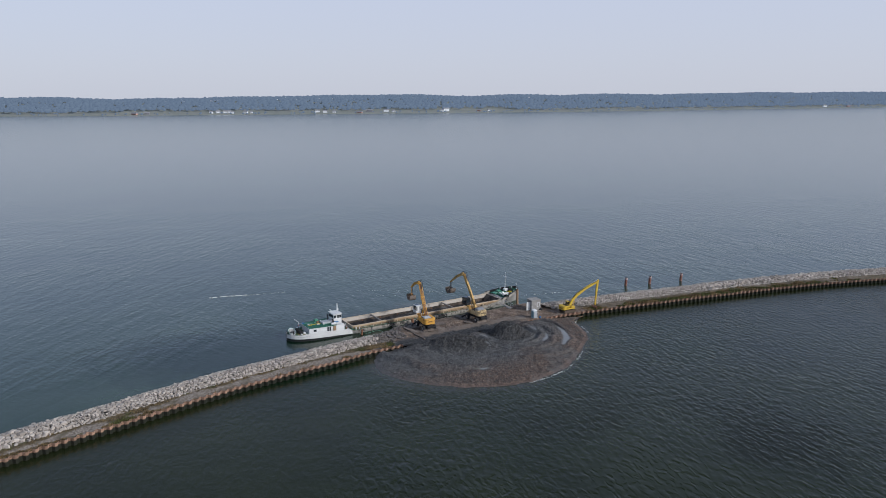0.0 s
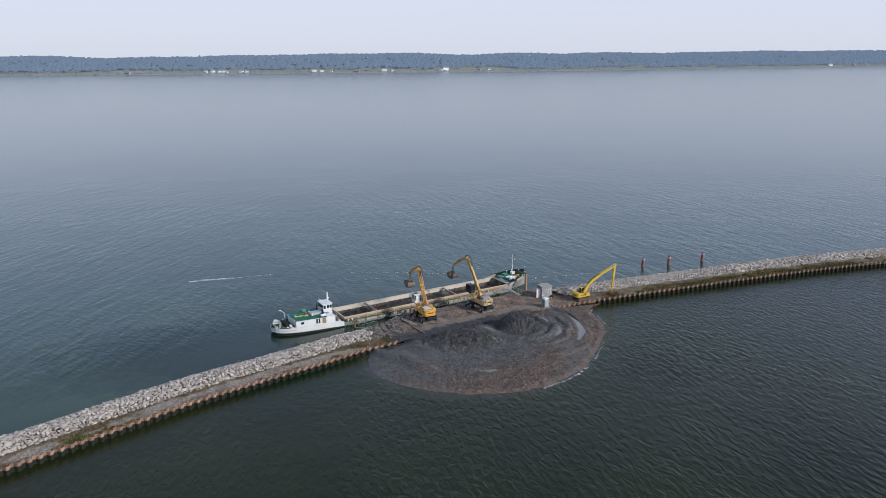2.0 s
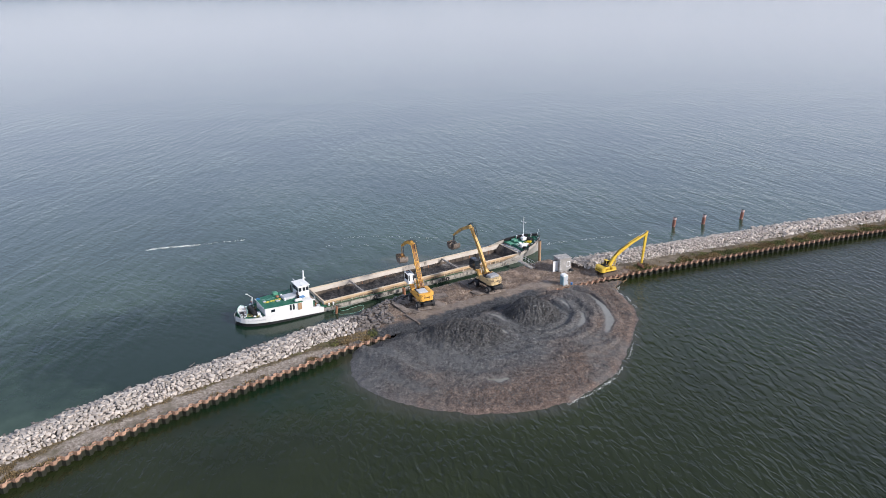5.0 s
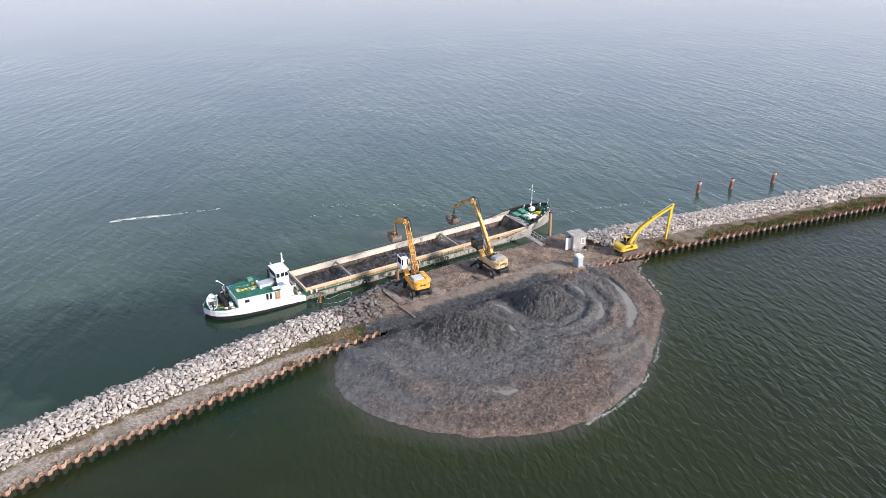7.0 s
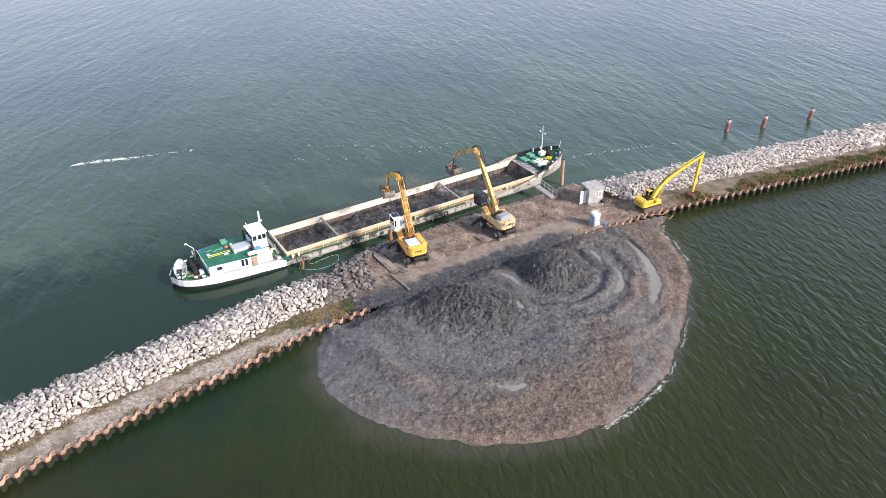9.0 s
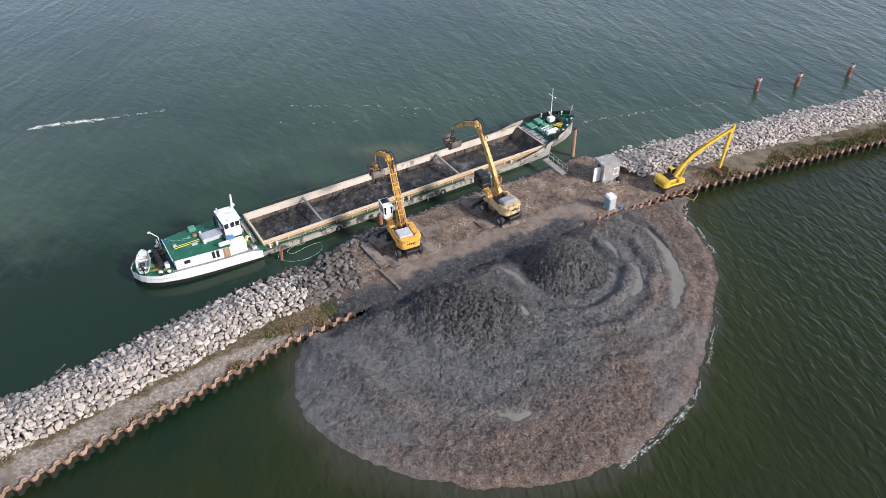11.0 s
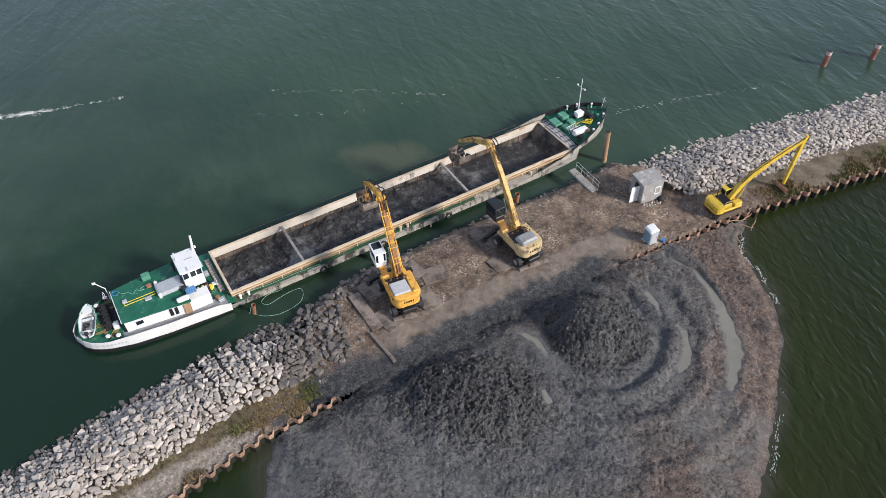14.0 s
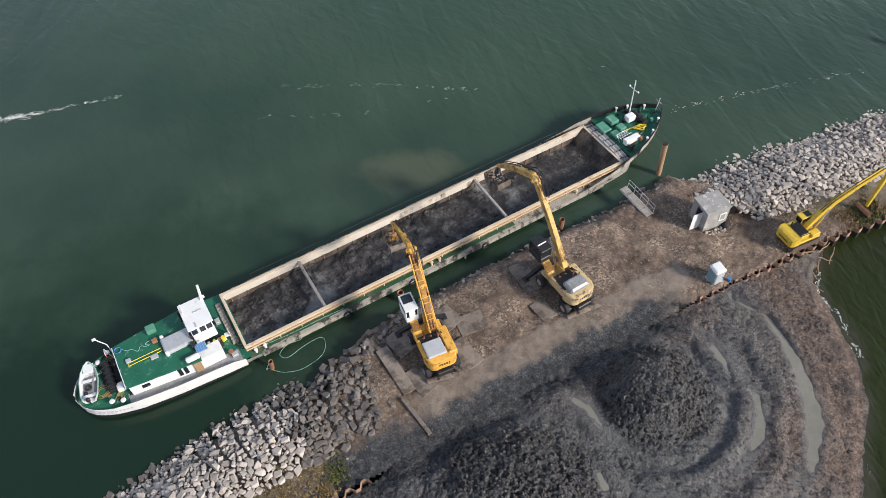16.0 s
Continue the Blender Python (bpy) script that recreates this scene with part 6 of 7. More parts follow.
def long_reach(m):
    t = thing("long_reach_excavator", m, "bright yellow tracked excavator with a long-reach boom beside the sheet piles", "excavator")
    t["paint"] = "lemon"
    m8 = Matrix.Diagonal((0.76, 0.76, 0.84, 1))
    for y in (-1.15, 1.15):
        loop = [(-1.75, 0.12), (-2.05, 0.4), (-1.85, 0.78), (-1.5, 0.86), (1.5, 0.86), (1.85, 0.78), (2.05, 0.4), (1.75, 0.12)]
        tr = part("track", Build().loft([[(x, y - 0.32, z) for x, z in loop], [(x, y + 0.32, z) for x, z in loop]]), "muddy_steel", t, "muddy crawler track", m=m8)
        for i in range(16):
            part("track_shoe", Build().box((-1.6 + i * 0.213, y, 0.89), (0.15, 0.66, 0.06), ch=0.01), "muddy_steel", tr)
    part("track_frame", Build().box((0, 0, 0.6), (2.2, 1.8, 0.4), ch=0.05), "steel_dark", t, m=m8)
    part("slew_ring", Build().tube([(0, 0, 0.8), (0, 0, 1.05)], 0.7, 20), "steel_dark", t, m=m8)
    part("upper_frame", Build().box((0.1, 0, 1.2), (3.4, 2.7, 0.28), ch=0.05), "lemon", t, m=m8)
    cwt = [[(x, -w, 1.05), (x, w, 1.05), (x, w, z1), (x, -w, z1)] for x, w, z1 in ((-2.35, 0.95, 1.75), (-2.2, 1.2, 1.95), (-1.85, 1.36, 2.05), (-1.2, 1.38, 2.08))]
    cw = part("counterweight", Build().loft(cwt), "lemon", t, "rounded yellow counterweight", m=m8)
    for i in range(7):
        part("lettering", Build().box((-2.36, -0.6 + i * 0.2, 1.45), (0.02, 0.13, 0.18), ch=0.003), "steel_dark", cw)
    part("engine_hood", Build().box((-0.55, 0, 1.85), (1.3, 2.4, 0.5), ch=0.06), "lemon", t, m=m8)
    part("hood_top", Build().box((-0.5, -0.15, 2.13), (1.25, 1.9, 0.1), ch=0.02), "black", t, "dark hood cover", m=m8)
    for k in range(5):
        part("hood_slat", Build().box((-0.95 + k * 0.22, -0.15, 2.2), (0.09, 1.6, 0.05), ch=0.01), "steel_dark", t, m=m8)
    part("hood_rail", Build().tube([(-1.15, -1.2, 2.05), (-1.15, -1.2, 2.5), (0.1, -1.2, 2.5), (0.1, -1.2, 2.05)], 0.025, 6), "lemon", t, m=m8)
    part("exhaust", Build().tube([(-0.9, 0.75, 2.1), (-0.9, 0.75, 2.6)], 0.07, 8), "steel_dark", t, m=m8)
    part("tool_box", Build().box((1.1, -0.95, 1.55), (1.2, 0.75, 0.5), ch=0.05), "lemon", t, m=m8)
    cb = part("cab", Build().box((0.95, 0.9, 1.65), (1.6, 0.95, 0.65), ch=0.05), "lemon", t, "yellow operator's cab", m=m8)
    part("window", Build().box((0.95, 0.9, 2.32), (1.42, 0.86, 0.78), ch=0.03), "glass", cb)
    part("cab_roof", Build().box((0.9, 0.9, 2.78), (1.62, 1.0, 0.14), ch=0.05), "lemon", cb)
    part("roof_window", Build().box((1.15, 0.9, 2.86), (0.75, 0.72, 0.03), ch=0.01), "glass", cb)
    for x in (0.2, 1.62):
        for y in (0.46, 1.34):
            part("cab_pillar", Build().tube([(x, y, 1.95), (x, y, 2.75)], 0.05, 6), "lemon", cb)
    bo = part("boom", beam([(0.45, 1.4), (1.4, 2.75), (2.5, 3.75), (4.9, 4.95), (8.0, 6.15)], [0.42, 0.58, 0.6, 0.42, 0.3], [0.4, 0.38, 0.36, 0.32, 0.28]), "lemon", t, "long slender yellow boom")
    bo["paint"] = "lemon"
    for y in (-0.33, 0.33):
        cylinder(bo, (1.15, y * 0.8, 1.2), (2.1, y * 0.8, 3.3), 0.08)
    cylinder(bo, (4.3, 0, 5.05), (8.05, 0, 6.6), 0.06)
    sk = part("stick", beam([(8.2, 6.6), (7.98, 6.0), (7.75, 3.2), (7.55, 0.75)], [0.3, 0.45, 0.36, 0.24], [0.3, 0.32, 0.28, 0.24]), "lemon", t, "long straight yellow stick")
    sk["paint"] = "lemon"
    for y in (-0.1, 0.1):
        part("hydraulic_hose", Build().tube(glide([(1.4, y, 3.15), (2.5, y, 4.12), (4.9, y, 5.25), (8.0, y, 6.4), (8.3, y, 6.2), (7.9, y, 4.5)], 4), 0.03, 5), "black", bo)
    cylinder(sk, (8.15, 0, 5.0), (7.75, 0, 1.3), 0.06)
    rings = [[(7.5 + 0.30 * math.cos(a), y, 0.32 + 0.30 * math.sin(a)) for a in [radians(k) for k in (100, 140, 180, 220, 260, 300, 335)]] + [(7.5 + 0.26 * math.cos(a), y, 0.32 + 0.26 * math.sin(a)) for a in [radians(k) for k in (335, 300, 260, 220, 180, 140, 100)]] for y in (-0.8, 0.8)]
    part("ditching_bucket", Build().loft(rings), "rust", t, "wide rusty ditching bucket resting on the ground")
    return t


long_reach(pose(28.5, 131.3, 1.16, 0, 0, 25))


# ---- small buildings and loose things ----
def hut():
    t = thing("concrete_hut", pose(21.3, 133.75, 1.15, 0, 0, 22), "small weathered concrete hut with its door standing open", "hut")
    for c, s in (((0, -1.0, 1.15), (2.3, 0.12, 2.3)), ((0, 1.0, 1.15), (2.3, 0.12, 2.3)), ((1.09, 0, 1.15), (0.12, 1.88, 2.3)), ((-1.09, 0.66, 1.15), (0.12, 0.56, 2.3)), ((-1.09, -0.66, 1.15), (0.12, 0.56, 2.3)), ((-1.09, 0, 2.15), (0.12, 0.76, 0.3))):
        part("wall", Build().box(c, s, ch=0.015), "concrete", t)
    part("roof", Build().box((0, 0, 2.37), (2.5, 2.2, 0.14), ch=0.03), "concrete", t, "flat concrete roof with pale patches")
    wn_ = part("window", Build().box((0.55, -1.07, 1.35), (0.6, 0.05, 0.8), ch=0.01), "concrete", t, "boarded window")
    for dx in (-0.3, 0.3):
        part("window_frame", Build().box((0.55 + dx, -1.09, 1.35), (0.1, 0.06, 0.9), ch=0.01), "white", wn_)
    for dz in (-0.42, 0.42):
        part("window_frame", Build().box((0.55, -1.09, 1.35 + dz), (0.7, 0.06, 0.1), ch=0.01), "white", wn_)
    part("door", Build().box((-1.62, -0.42, 1.0), (0.95, 0.05, 1.95), ch=0.01), "white", t, "white door leaf standing open")
    part("floor_slab", Build().box((0, 0, 0.03), (2.2, 1.9, 0.08), ch=0.01), "concrete", t)


hut()


def toilet():
    t = thing("portable_toilet", pose(20.6, 127.15, 1.15, 3, -4, 24) @ Matrix.Diagonal((0.95, 0.95, 0.82, 1)), "weathered pale blue portable toilet cabin with a white roof", "portable toilet")
    part("base", Build().box((0, 0, 0.07), (1.15, 1.15, 0.14), ch=0.03), "grey", t)
    part("wall_panel", Build().box((0, 0, 1.1), (1.05, 1.05, 1.95), ch=0.06), "blue", t)
    part("roof", Build().box((0, 0, 2.2), (1.15, 1.15, 0.28), ch=0.06, top=(0.7, 0.85)), "white", t, "white domed roof")
    d = part("door", Build().box((0, -0.54, 1.1), (0.8, 0.05, 1.8), ch=0.015), "grey", t, "pale grey door")
    part("handle", Build().box((0.3, -0.58, 1.1), (0.06, 0.04, 0.14)), "steel_dark", d)
    for dy in (-0.3, 0, 0.3):
        part("panel_rib", Build().box((-0.54, dy, 1.1), (0.04, 0.1, 1.7), ch=0.012), "blue", t)
    part("vent_pipe", Build().tube([(-0.4, 0.4, 2.2), (-0.4, 0.4, 2.55)], 0.05, 8), "grey", t)


toilet()
single("bucket", Build().tube([(0, 0, 0), (0, 0, 0.32), (0, 0, 0.33), (0, 0, 0.36)], [0.15, 0.19, 0.2, 0.2], 12), "royal", pose(21.8, 126.95, 1.18), "small blue plastic bucket standing on gravel", "bucket")


def gangway():
    t = thing("gangway", pose(15.3, 135.95, 1.15, 0, -4, 122.5), "galvanised steel gangway with one handrail, unused on the bank", "gangway")
    for y in (-0.38, 0.38):
        part("side_beam", Build().box((0, y, 0.12), (3.9, 0.05, 0.14), ch=0.015), "galv", t)
    for i in range(4):
        part("deck_panel", Build().box((-1.45 + i * 0.97, 0, 0.2), (0.92, 0.7, 0.04), ch=0.01), "pale_steel", t)
    for i in range(5):
        part("post", Build().tube([(-1.8 + i * 0.9, -0.45, 0.2), (-1.8 + i * 0.9, -0.45, 1.15)], 0.025, 6), "galv", t)
    for z in (0.7, 1.15):
        part("handrail", Build().tube([(-1.8, -0.45, z), (1.8, -0.45, z)], 0.025, 6), "galv", t)


gangway()

# mooring piles
def pile(x, y, top, r, material, label, lean=(0, 0), hollow=False, group=""):
    t = thing("mooring_pile", pose(x, y, 0, lean[0], lean[1], 0), label, "pile", group)
    part("shaft", Build().tube([(0, 0, -1.5), (0, 0, top)], r, 16, caps=not hollow), material, t, smooth=False)
    if hollow:
        part("rim", Build().loft([[(r * k * math.cos(2 * math.pi * j / 16), r * k * math.sin(2 * math.pi * j / 16), z) for j in range(16)] for k, z in ((1.02, top - 0.05), (1.02, top + 0.01), (0.86, top + 0.01), (0.86, top - 0.6))], caps=False), "rust", t)
        # black disc closes the pipe below its rim
        part("mud_fill", Build().tube([(0, 0, top - 0.62), (0, 0, top - 0.55)], r * 0.9, 14), "black", t)
    else:
        # black disc: the lagoon piles' dark hollow top is put in as colour
        part("cap", Build().tube([(0, 0, top), (0, 0, top + 0.06)], r * 0.9, 16), "black", t)
        if group:
            part("painted_band", Build().tube([(0, 0, top - 0.45), (0, 0, top + 0.01)], r * 1.03, 16), "faded_pink", t, "faded pinkish-white painted band")


for x, y, lx in ((48.65, 159.4, 3), (55.3, 160.9, 4), (64.5, 164.0, 5)):
    pile(x, y, 2.0, 0.34, "pile_red", "red-brown steel pile standing in the lagoon", (0, lx), False, "piles in the lagoon")
pile(18.3, 140.65, 4.0, 0.27, "wood", "tall weathered timber mooring pile at the bank", (0, -1))
pile(8.3, 133.9, 1.3, 0.25, "rust", "short open rusty pipe pile beside the ship", (0, 2), True, "pipe piles along the bank")
pile(-5.9, 125.9, 1.4, 0.27, "rust", "short open rusty pipe pile beside the ship", (0, -4), True, "pipe piles along the bank")
pile(-16.3, 119.4, 1.15, 0.19, "rust", "short open rusty pipe pile beside the ship", (0, 6), True, "pipe piles along the bank")

# steel road plates under and round the handlers
for x, y, a, lx, ly, dz in ((-6.0, 118.5, -57, 4.6, 1.05, 0.12), (-5.65, 121.1, -47, 2.4, 2.0, 0.05), (-4.0, 117.6, -47, 2.6, 1.6, 0.06), (-2.2, 123.2, -45, 2.2, 2.3, 0.05), (0.0, 122.9, 24, 2.4, 1.9, 0.05), (-0.6, 119.9, -50, 2.8, 1.9, 0.07), (4.7, 127.5, -60, 3.2, 1.7, 0.05), (6.0, 124.1, -55, 2.0, 1.4, 0.05)):
    ob = single("road_plate", Build().box((0, 0, 0), (lx, ly, 0.12), ch=0.02), "plate", pose(x, y, 1.15 + dz, random.uniform(-2, 2), random.uniform(-2, 2), a), "muddy steel road plate lying on the platform", "plate", "road plates on the platform")
single("timber_beam", Build().box((0, 0, 0), (3.6, 0.32, 0.28), ch=0.03), "plate", pose(-4.2, 114.6, 1.2, 0, 3, -52), "long muddy timber beam half sunk in mud", "timber")

# floating hose between the pipe pile and the ship
hose = Build().tube(glide([(-16.35, 119.4, 1.05), (-16.6, 119.1, 0.3), (-16.65, 119.39, 0.04), (-15.29, 119.02, 0.04), (-13.71, 119.37, 0.04), (-12.29, 120.68, 0.04), (-12.25, 121.98, 0.04), (-12.81, 122.26, 0.04), (-14.00, 121.45, 0.04), (-15.17, 120.38, 0.04), (-15.88, 120.70, 0.04), (-15.36, 121.62, 0.04), (-14.29, 122.16, 0.04), (-14.37, 122.77, 0.04)]), 0.016, 6)
single("floating_hose", hose, "rope_green", pose(0, 0, 0), "pale green rope floating in loops on the water", "rope")


# ---- far shore ----
SHORE = [(-2600, 1900), (-1500, 1930), (-900, 1965), (-600, 2060), (23, 2200), (700, 2450), (1500, 2860), (2200, 3150), (3400, 3400)]


def shore_y(x):
    return interp(SHORE, x) + 14 * wob(x, 0, 0.006, 3)


def land_height(x, back):
    hill = 36 + 10 * wob(x, 0, 0.0016, 8) + 5 * wob(x, 0, 0.005, 9) + x * 0.005
    return 1.2 + 4 * smooth_step(0, 120, back) + hill * smooth_step(70, 520, back)


b = Build()
rows_ = [0, 12, 40, 80, 140, 240, 380, 560, 800]
xs = even(-2600, 3400, 240)
b.add([(x, shore_y(x) + k, -0.5 if k == 0 else land_height(x, k)) for x in xs for k in rows_], [(i * 9 + j, (i + 1) * 9 + j, (i + 1) * 9 + j + 1, i * 9 + j + 1) for i in range(240) for j in range(8)])
single("backdrop", b, "meadow", pose(0, 0, 0), "low far shore with meadows paled by painted haze", "shore", kind="structure", smooth=True)


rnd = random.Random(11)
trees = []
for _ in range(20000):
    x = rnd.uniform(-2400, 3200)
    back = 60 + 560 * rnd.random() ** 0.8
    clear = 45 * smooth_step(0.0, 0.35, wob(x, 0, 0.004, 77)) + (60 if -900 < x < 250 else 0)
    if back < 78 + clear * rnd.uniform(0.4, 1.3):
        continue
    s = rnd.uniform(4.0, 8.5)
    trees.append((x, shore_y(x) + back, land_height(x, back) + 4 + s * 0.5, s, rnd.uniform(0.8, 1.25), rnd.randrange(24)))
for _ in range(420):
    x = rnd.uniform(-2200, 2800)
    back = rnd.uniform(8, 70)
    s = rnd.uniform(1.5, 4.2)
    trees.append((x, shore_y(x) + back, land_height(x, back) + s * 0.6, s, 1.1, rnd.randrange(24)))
scatter("far_woods", trees, "woods", "blue-green woods along the far shore, haze put in as a glow", "woods", smooth=True)


def far_house(x, back, w, h, wall, roof):
    t = thing("house", pose(x, shore_y(x) + back, land_height(x, back) - 0.5, 0, 0, random.uniform(-25, 25)), "distant pale house among trees on the far shore", "house", "houses on the far shore")
    part("wall", Build().box((0, 0, h / 2), (w, 8, h), ch=0.05), wall, t)
    part("roof", Build().loft([[(sx * (w / 2 + 0.5), -4.6, h - 0.1), (sx * (w / 2 + 0.5), 4.6, h - 0.1), (sx * (w / 2 + 0.5), 0, h + 3.4)] for sx in (-1, 1)]), roof, t)
    for k in range(max(2, int(w / 4))):
        part("window", Build().box((-w / 2 + 2 + k * 3.6, -4.02, h * 0.5), (1.3, 0.1, 1.5), ch=0.02), "glass", t)


for px, back, w, h, c in ((375, 60, 10, 4.5, "far_wall"), (387, 75, 12, 5, "far_wall"), (403, 70, 22, 5, "far_wall"), (412, 50, 8, 4, "far_wall"), (436, 55, 11, 5, "far_wall"), (446, 60, 8, 4, "far_wall"), (562, 75, 14, 5, "far_wall"), (576, 60, 12, 5, "far_wall"), (592, 55, 8, 4, "far_wall"), (637, 25, 16, 3.5, "far_brick"), (654, 75, 18, 5, "far_roof"), (684, 70, 15, 6, "far_wall"), (697, 60, 8, 4, "far_wall"), (790, 80, 18, 8, "far_wall"), (783, 60, 10, 5, "far_wall"), (866, 60, 9, 4.5, "far_wall"), (848, 65, 12, 4, "far_brick"), (1462, 70, 16, 6, "far_wall"), (1505, 60, 14, 5, "far_brick"), (240, 30, 16, 4, "far_brick"), (262, 40, 12, 4, "far_roof")):
    xx = 0.0
    for _ in range(6):
        dy = shore_y(xx) + back + 27
        xx = (px - 784) / 1305 * (dy * 0.979 + 10) + 0.006 * dy
    far_house(xx, back, w, h, c, "far_roof")

# ---- foam and drift ----
def flecks(name, line, count, width, size, label, length=0.5):
    """Thin wisps of foam strewn along a line."""
    rnd = random.Random(count)
    b = Build()
    for _ in range(count):
        i = rnd.randrange(len(line) - 1)
        t_ = rnd.random()
        (ax, ay), (cx, cy) = line[i], line[i + 1]
        if wob(ax + (cx - ax) * t_, ay + (cy - ay) * t_, 0.7, 15) < rnd.uniform(-0.5, 0.3):
            continue
        turn = math.atan2(cy - ay, cx - ax) + rnd.gauss(0, 0.22)
        x, y = ax + (cx - ax) * t_ + rnd.gauss(0, width), ay + (cy - ay) * t_ + rnd.gauss(0, width)
        r, long = size * rnd.uniform(0.3, 1.2), length * rnd.uniform(0.25, 1.2)
        pts = []
        for k in range(9):
            a = 2 * math.pi * k / 9
            u, w = long * 0.5 * math.cos(a) * rnd.uniform(0.7, 1.1), r * math.sin(a) * rnd.uniform(0.4, 1.2)
            pts.append((x + u * math.cos(turn) - w * math.sin(turn), y + u * math.sin(turn) + w * math.cos(turn)))
        b.add([(*p, 0.015) for p in pts] + [(x, y, 0.035)], [(k, (k + 1) % 9, 9) for k in range(9)])
    return single(name, b, "foam", pose(0, 0, 0), label, "foam", kind="stuff")


flecks("foam_streak", [(-56.5, 148.8), (-52.5, 150.2), (-47.5, 151.4)], 340, 0.22, 0.026, "thin line of white foam drifting on the lagoon", 0.8)
flecks("foam_streak", [(-47.5, 151.4), (-43, 152.8), (-39, 154.1)], 110, 0.18, 0.014, "thin broken line of white foam drifting on the lagoon")
flecks("foam_streak", [(21, 149.8), (28, 151.9), (34.4, 153.6), (44, 156)], 130, 0.2, 0.011, "thin broken line of white foam drifting on the lagoon")
flecks("foam_streak", [(-21, 155), (-8, 155), (-0.7, 153.9)], 100, 0.2, 0.011, "thin broken line of white foam drifting on the lagoon")
flecks("foam_streak", [(-23, 150), (-8, 150.3), (8, 158), (16, 157)], 80, 0.3, 0.010, "thin broken line of white foam drifting on the lagoon")
flecks("shore_foam", [(15.5, 92.6), (19.6, 95.7), (22.9, 99.0)], 320, 0.16, 0.03, "dirty white foam along the edge of the mud", 0.28)
flecks("shore_foam", [(22.9, 99.0), (25.9, 104.3), (28.6, 111.2)], 260, 0.12, 0.022, "dirty white foam along the edge of the mud", 0.28)
flecks("shore_foam", [(31.0, 120.2), (30.5, 124.4), (29.3, 126.3), (30.2, 128.6)], 330, 0.10, 0.035, "dirty white foam along the edge of the mud", 0.28)
for x, y, z, a, L in ((30.0, 128.9, 0.55, 75, 1.6), (29.2, 126.7, 0.5, -50, 1.4), (29.8, 130.2, 0.8, 10, 2.0), (31.5, 130.0, 0.5, 60, 2.2), (30.6, 129.5, 0.7, -20, 1.3), (30.9, 130.6, 0.9, 40, 1.7), (29.4, 128.0, 0.5, 100, 1.1)):
    single("driftwood", Build().tube([(-L / 2, 0, 0), (-L / 6, 0.06, 0.03), (L / 5, -0.03, 0), (L / 2, 0.05, 0.04)], [0.035, 0.05, 0.045, 0.025], 7), "wood", pose(x, y, z, 0, 3, a), "bleached driftwood pole at the water's edge", "driftwood", "driftwood on the spit")

# ---- dry grass on the path ----
rnd = random.Random(3)
b, green = Build(), Build()
for p, d in LINE:
    if not (-75 < p.x < -8.5 or 33 < p.x < 110):
        continue
    n = Vector((-d.y, d.x))
    right = p.x > 0
    for _ in range(170):
        o = rnd.uniform(0.2, 4.2)
        q = p + n * o + d * rnd.uniform(0, 1.25)
        dens = turf_share(q.x, q.y, o) - 0.1
        if dens < rnd.uniform(0, 0.35):
            continue
        lush = wob(q.x, q.y, 0.35, 66) > (0.0 if right else 0.2)
        for _ in range(5):
            a, hgt = rnd.uniform(0, 6.3), rnd.uniform(0.06, 0.26) * (1.4 if right else 1)
            lean = rnd.uniform(0.08, 0.26)
            bx, by = q.x + rnd.gauss(0, 0.16), q.y + rnd.gauss(0, 0.16)
            w = 0.055
            (green if lush else b).add([(bx - w * math.sin(a), by + w * math.cos(a), 1.06), (bx + w * math.sin(a), by - w * math.cos(a), 1.06), (bx + lean * math.cos(a), by + lean * math.sin(a), 1.1 + hgt)], [(0, 1, 2)])
single("dry_grass", b, "grass", pose(0, 0, 0), "matted dry olive-brown grass along the path", "grass", kind="stuff")
single("green_grass", green, "grass_green", pose(0, 0, 0), "low green weeds among the dry grass of the path", "grass", kind="stuff")

# ---- clods on the mound ----
rnd = random.Random(8)
places, pale = [], []
while len(places) < 13000 or len(pale) < 6000:
    x, y = rnd.uniform(-12, 31), rnd.uniform(90, 130)
    share = max(smooth_step(1.25, 0.6, hump_part(x, y, 0)), smooth_step(1.12, 0.85, hump_part(x, y, 1))) + 0.25 * wob(x, y, 0.5, 44)
    if rnd.random() < 0.6 * silt_share(x, y):
        continue
    if rnd.random() > 0.6 + share * 1.1 or 0.3 * wob(x, y, 0.25, 91) + 0.5 < rnd.random() * 0.8:
        continue
    if wet_shade_share(x, y) > 0.5 and rnd.random() < 0.85 or wall_side(x, y) > -0.5:
        continue
    h = mound_height(x, y)
    if h is None or h < 0.25 or any(pool_depth(x, y, pts) > -0.25 for pts in POOLS):
        continue
    s = rnd.uniform(0.03, 0.075) + 0.10 * max(share, 0) * rnd.random() ** 2 + 0.06 * rnd.random() ** 6
    (places if share + rnd.uniform(-0.35, 0.35) > 0.55 else pale).append((x, y, h + s * 0.1, s, rnd.uniform(0.5, 1.2), rnd.randrange(24)))
# hump clods get a darker colour, partly for the shade on them
scatter("mud_clods", places, "clod", "dark lumps of dredged mud over the heap", "mud lumps", shapes=CLODS)
scatter("grey_clods", pale, "mud", "grey lumps of half-dry mud over the heap", "mud lumps", shapes=CLODS)
places, gravel = [], []
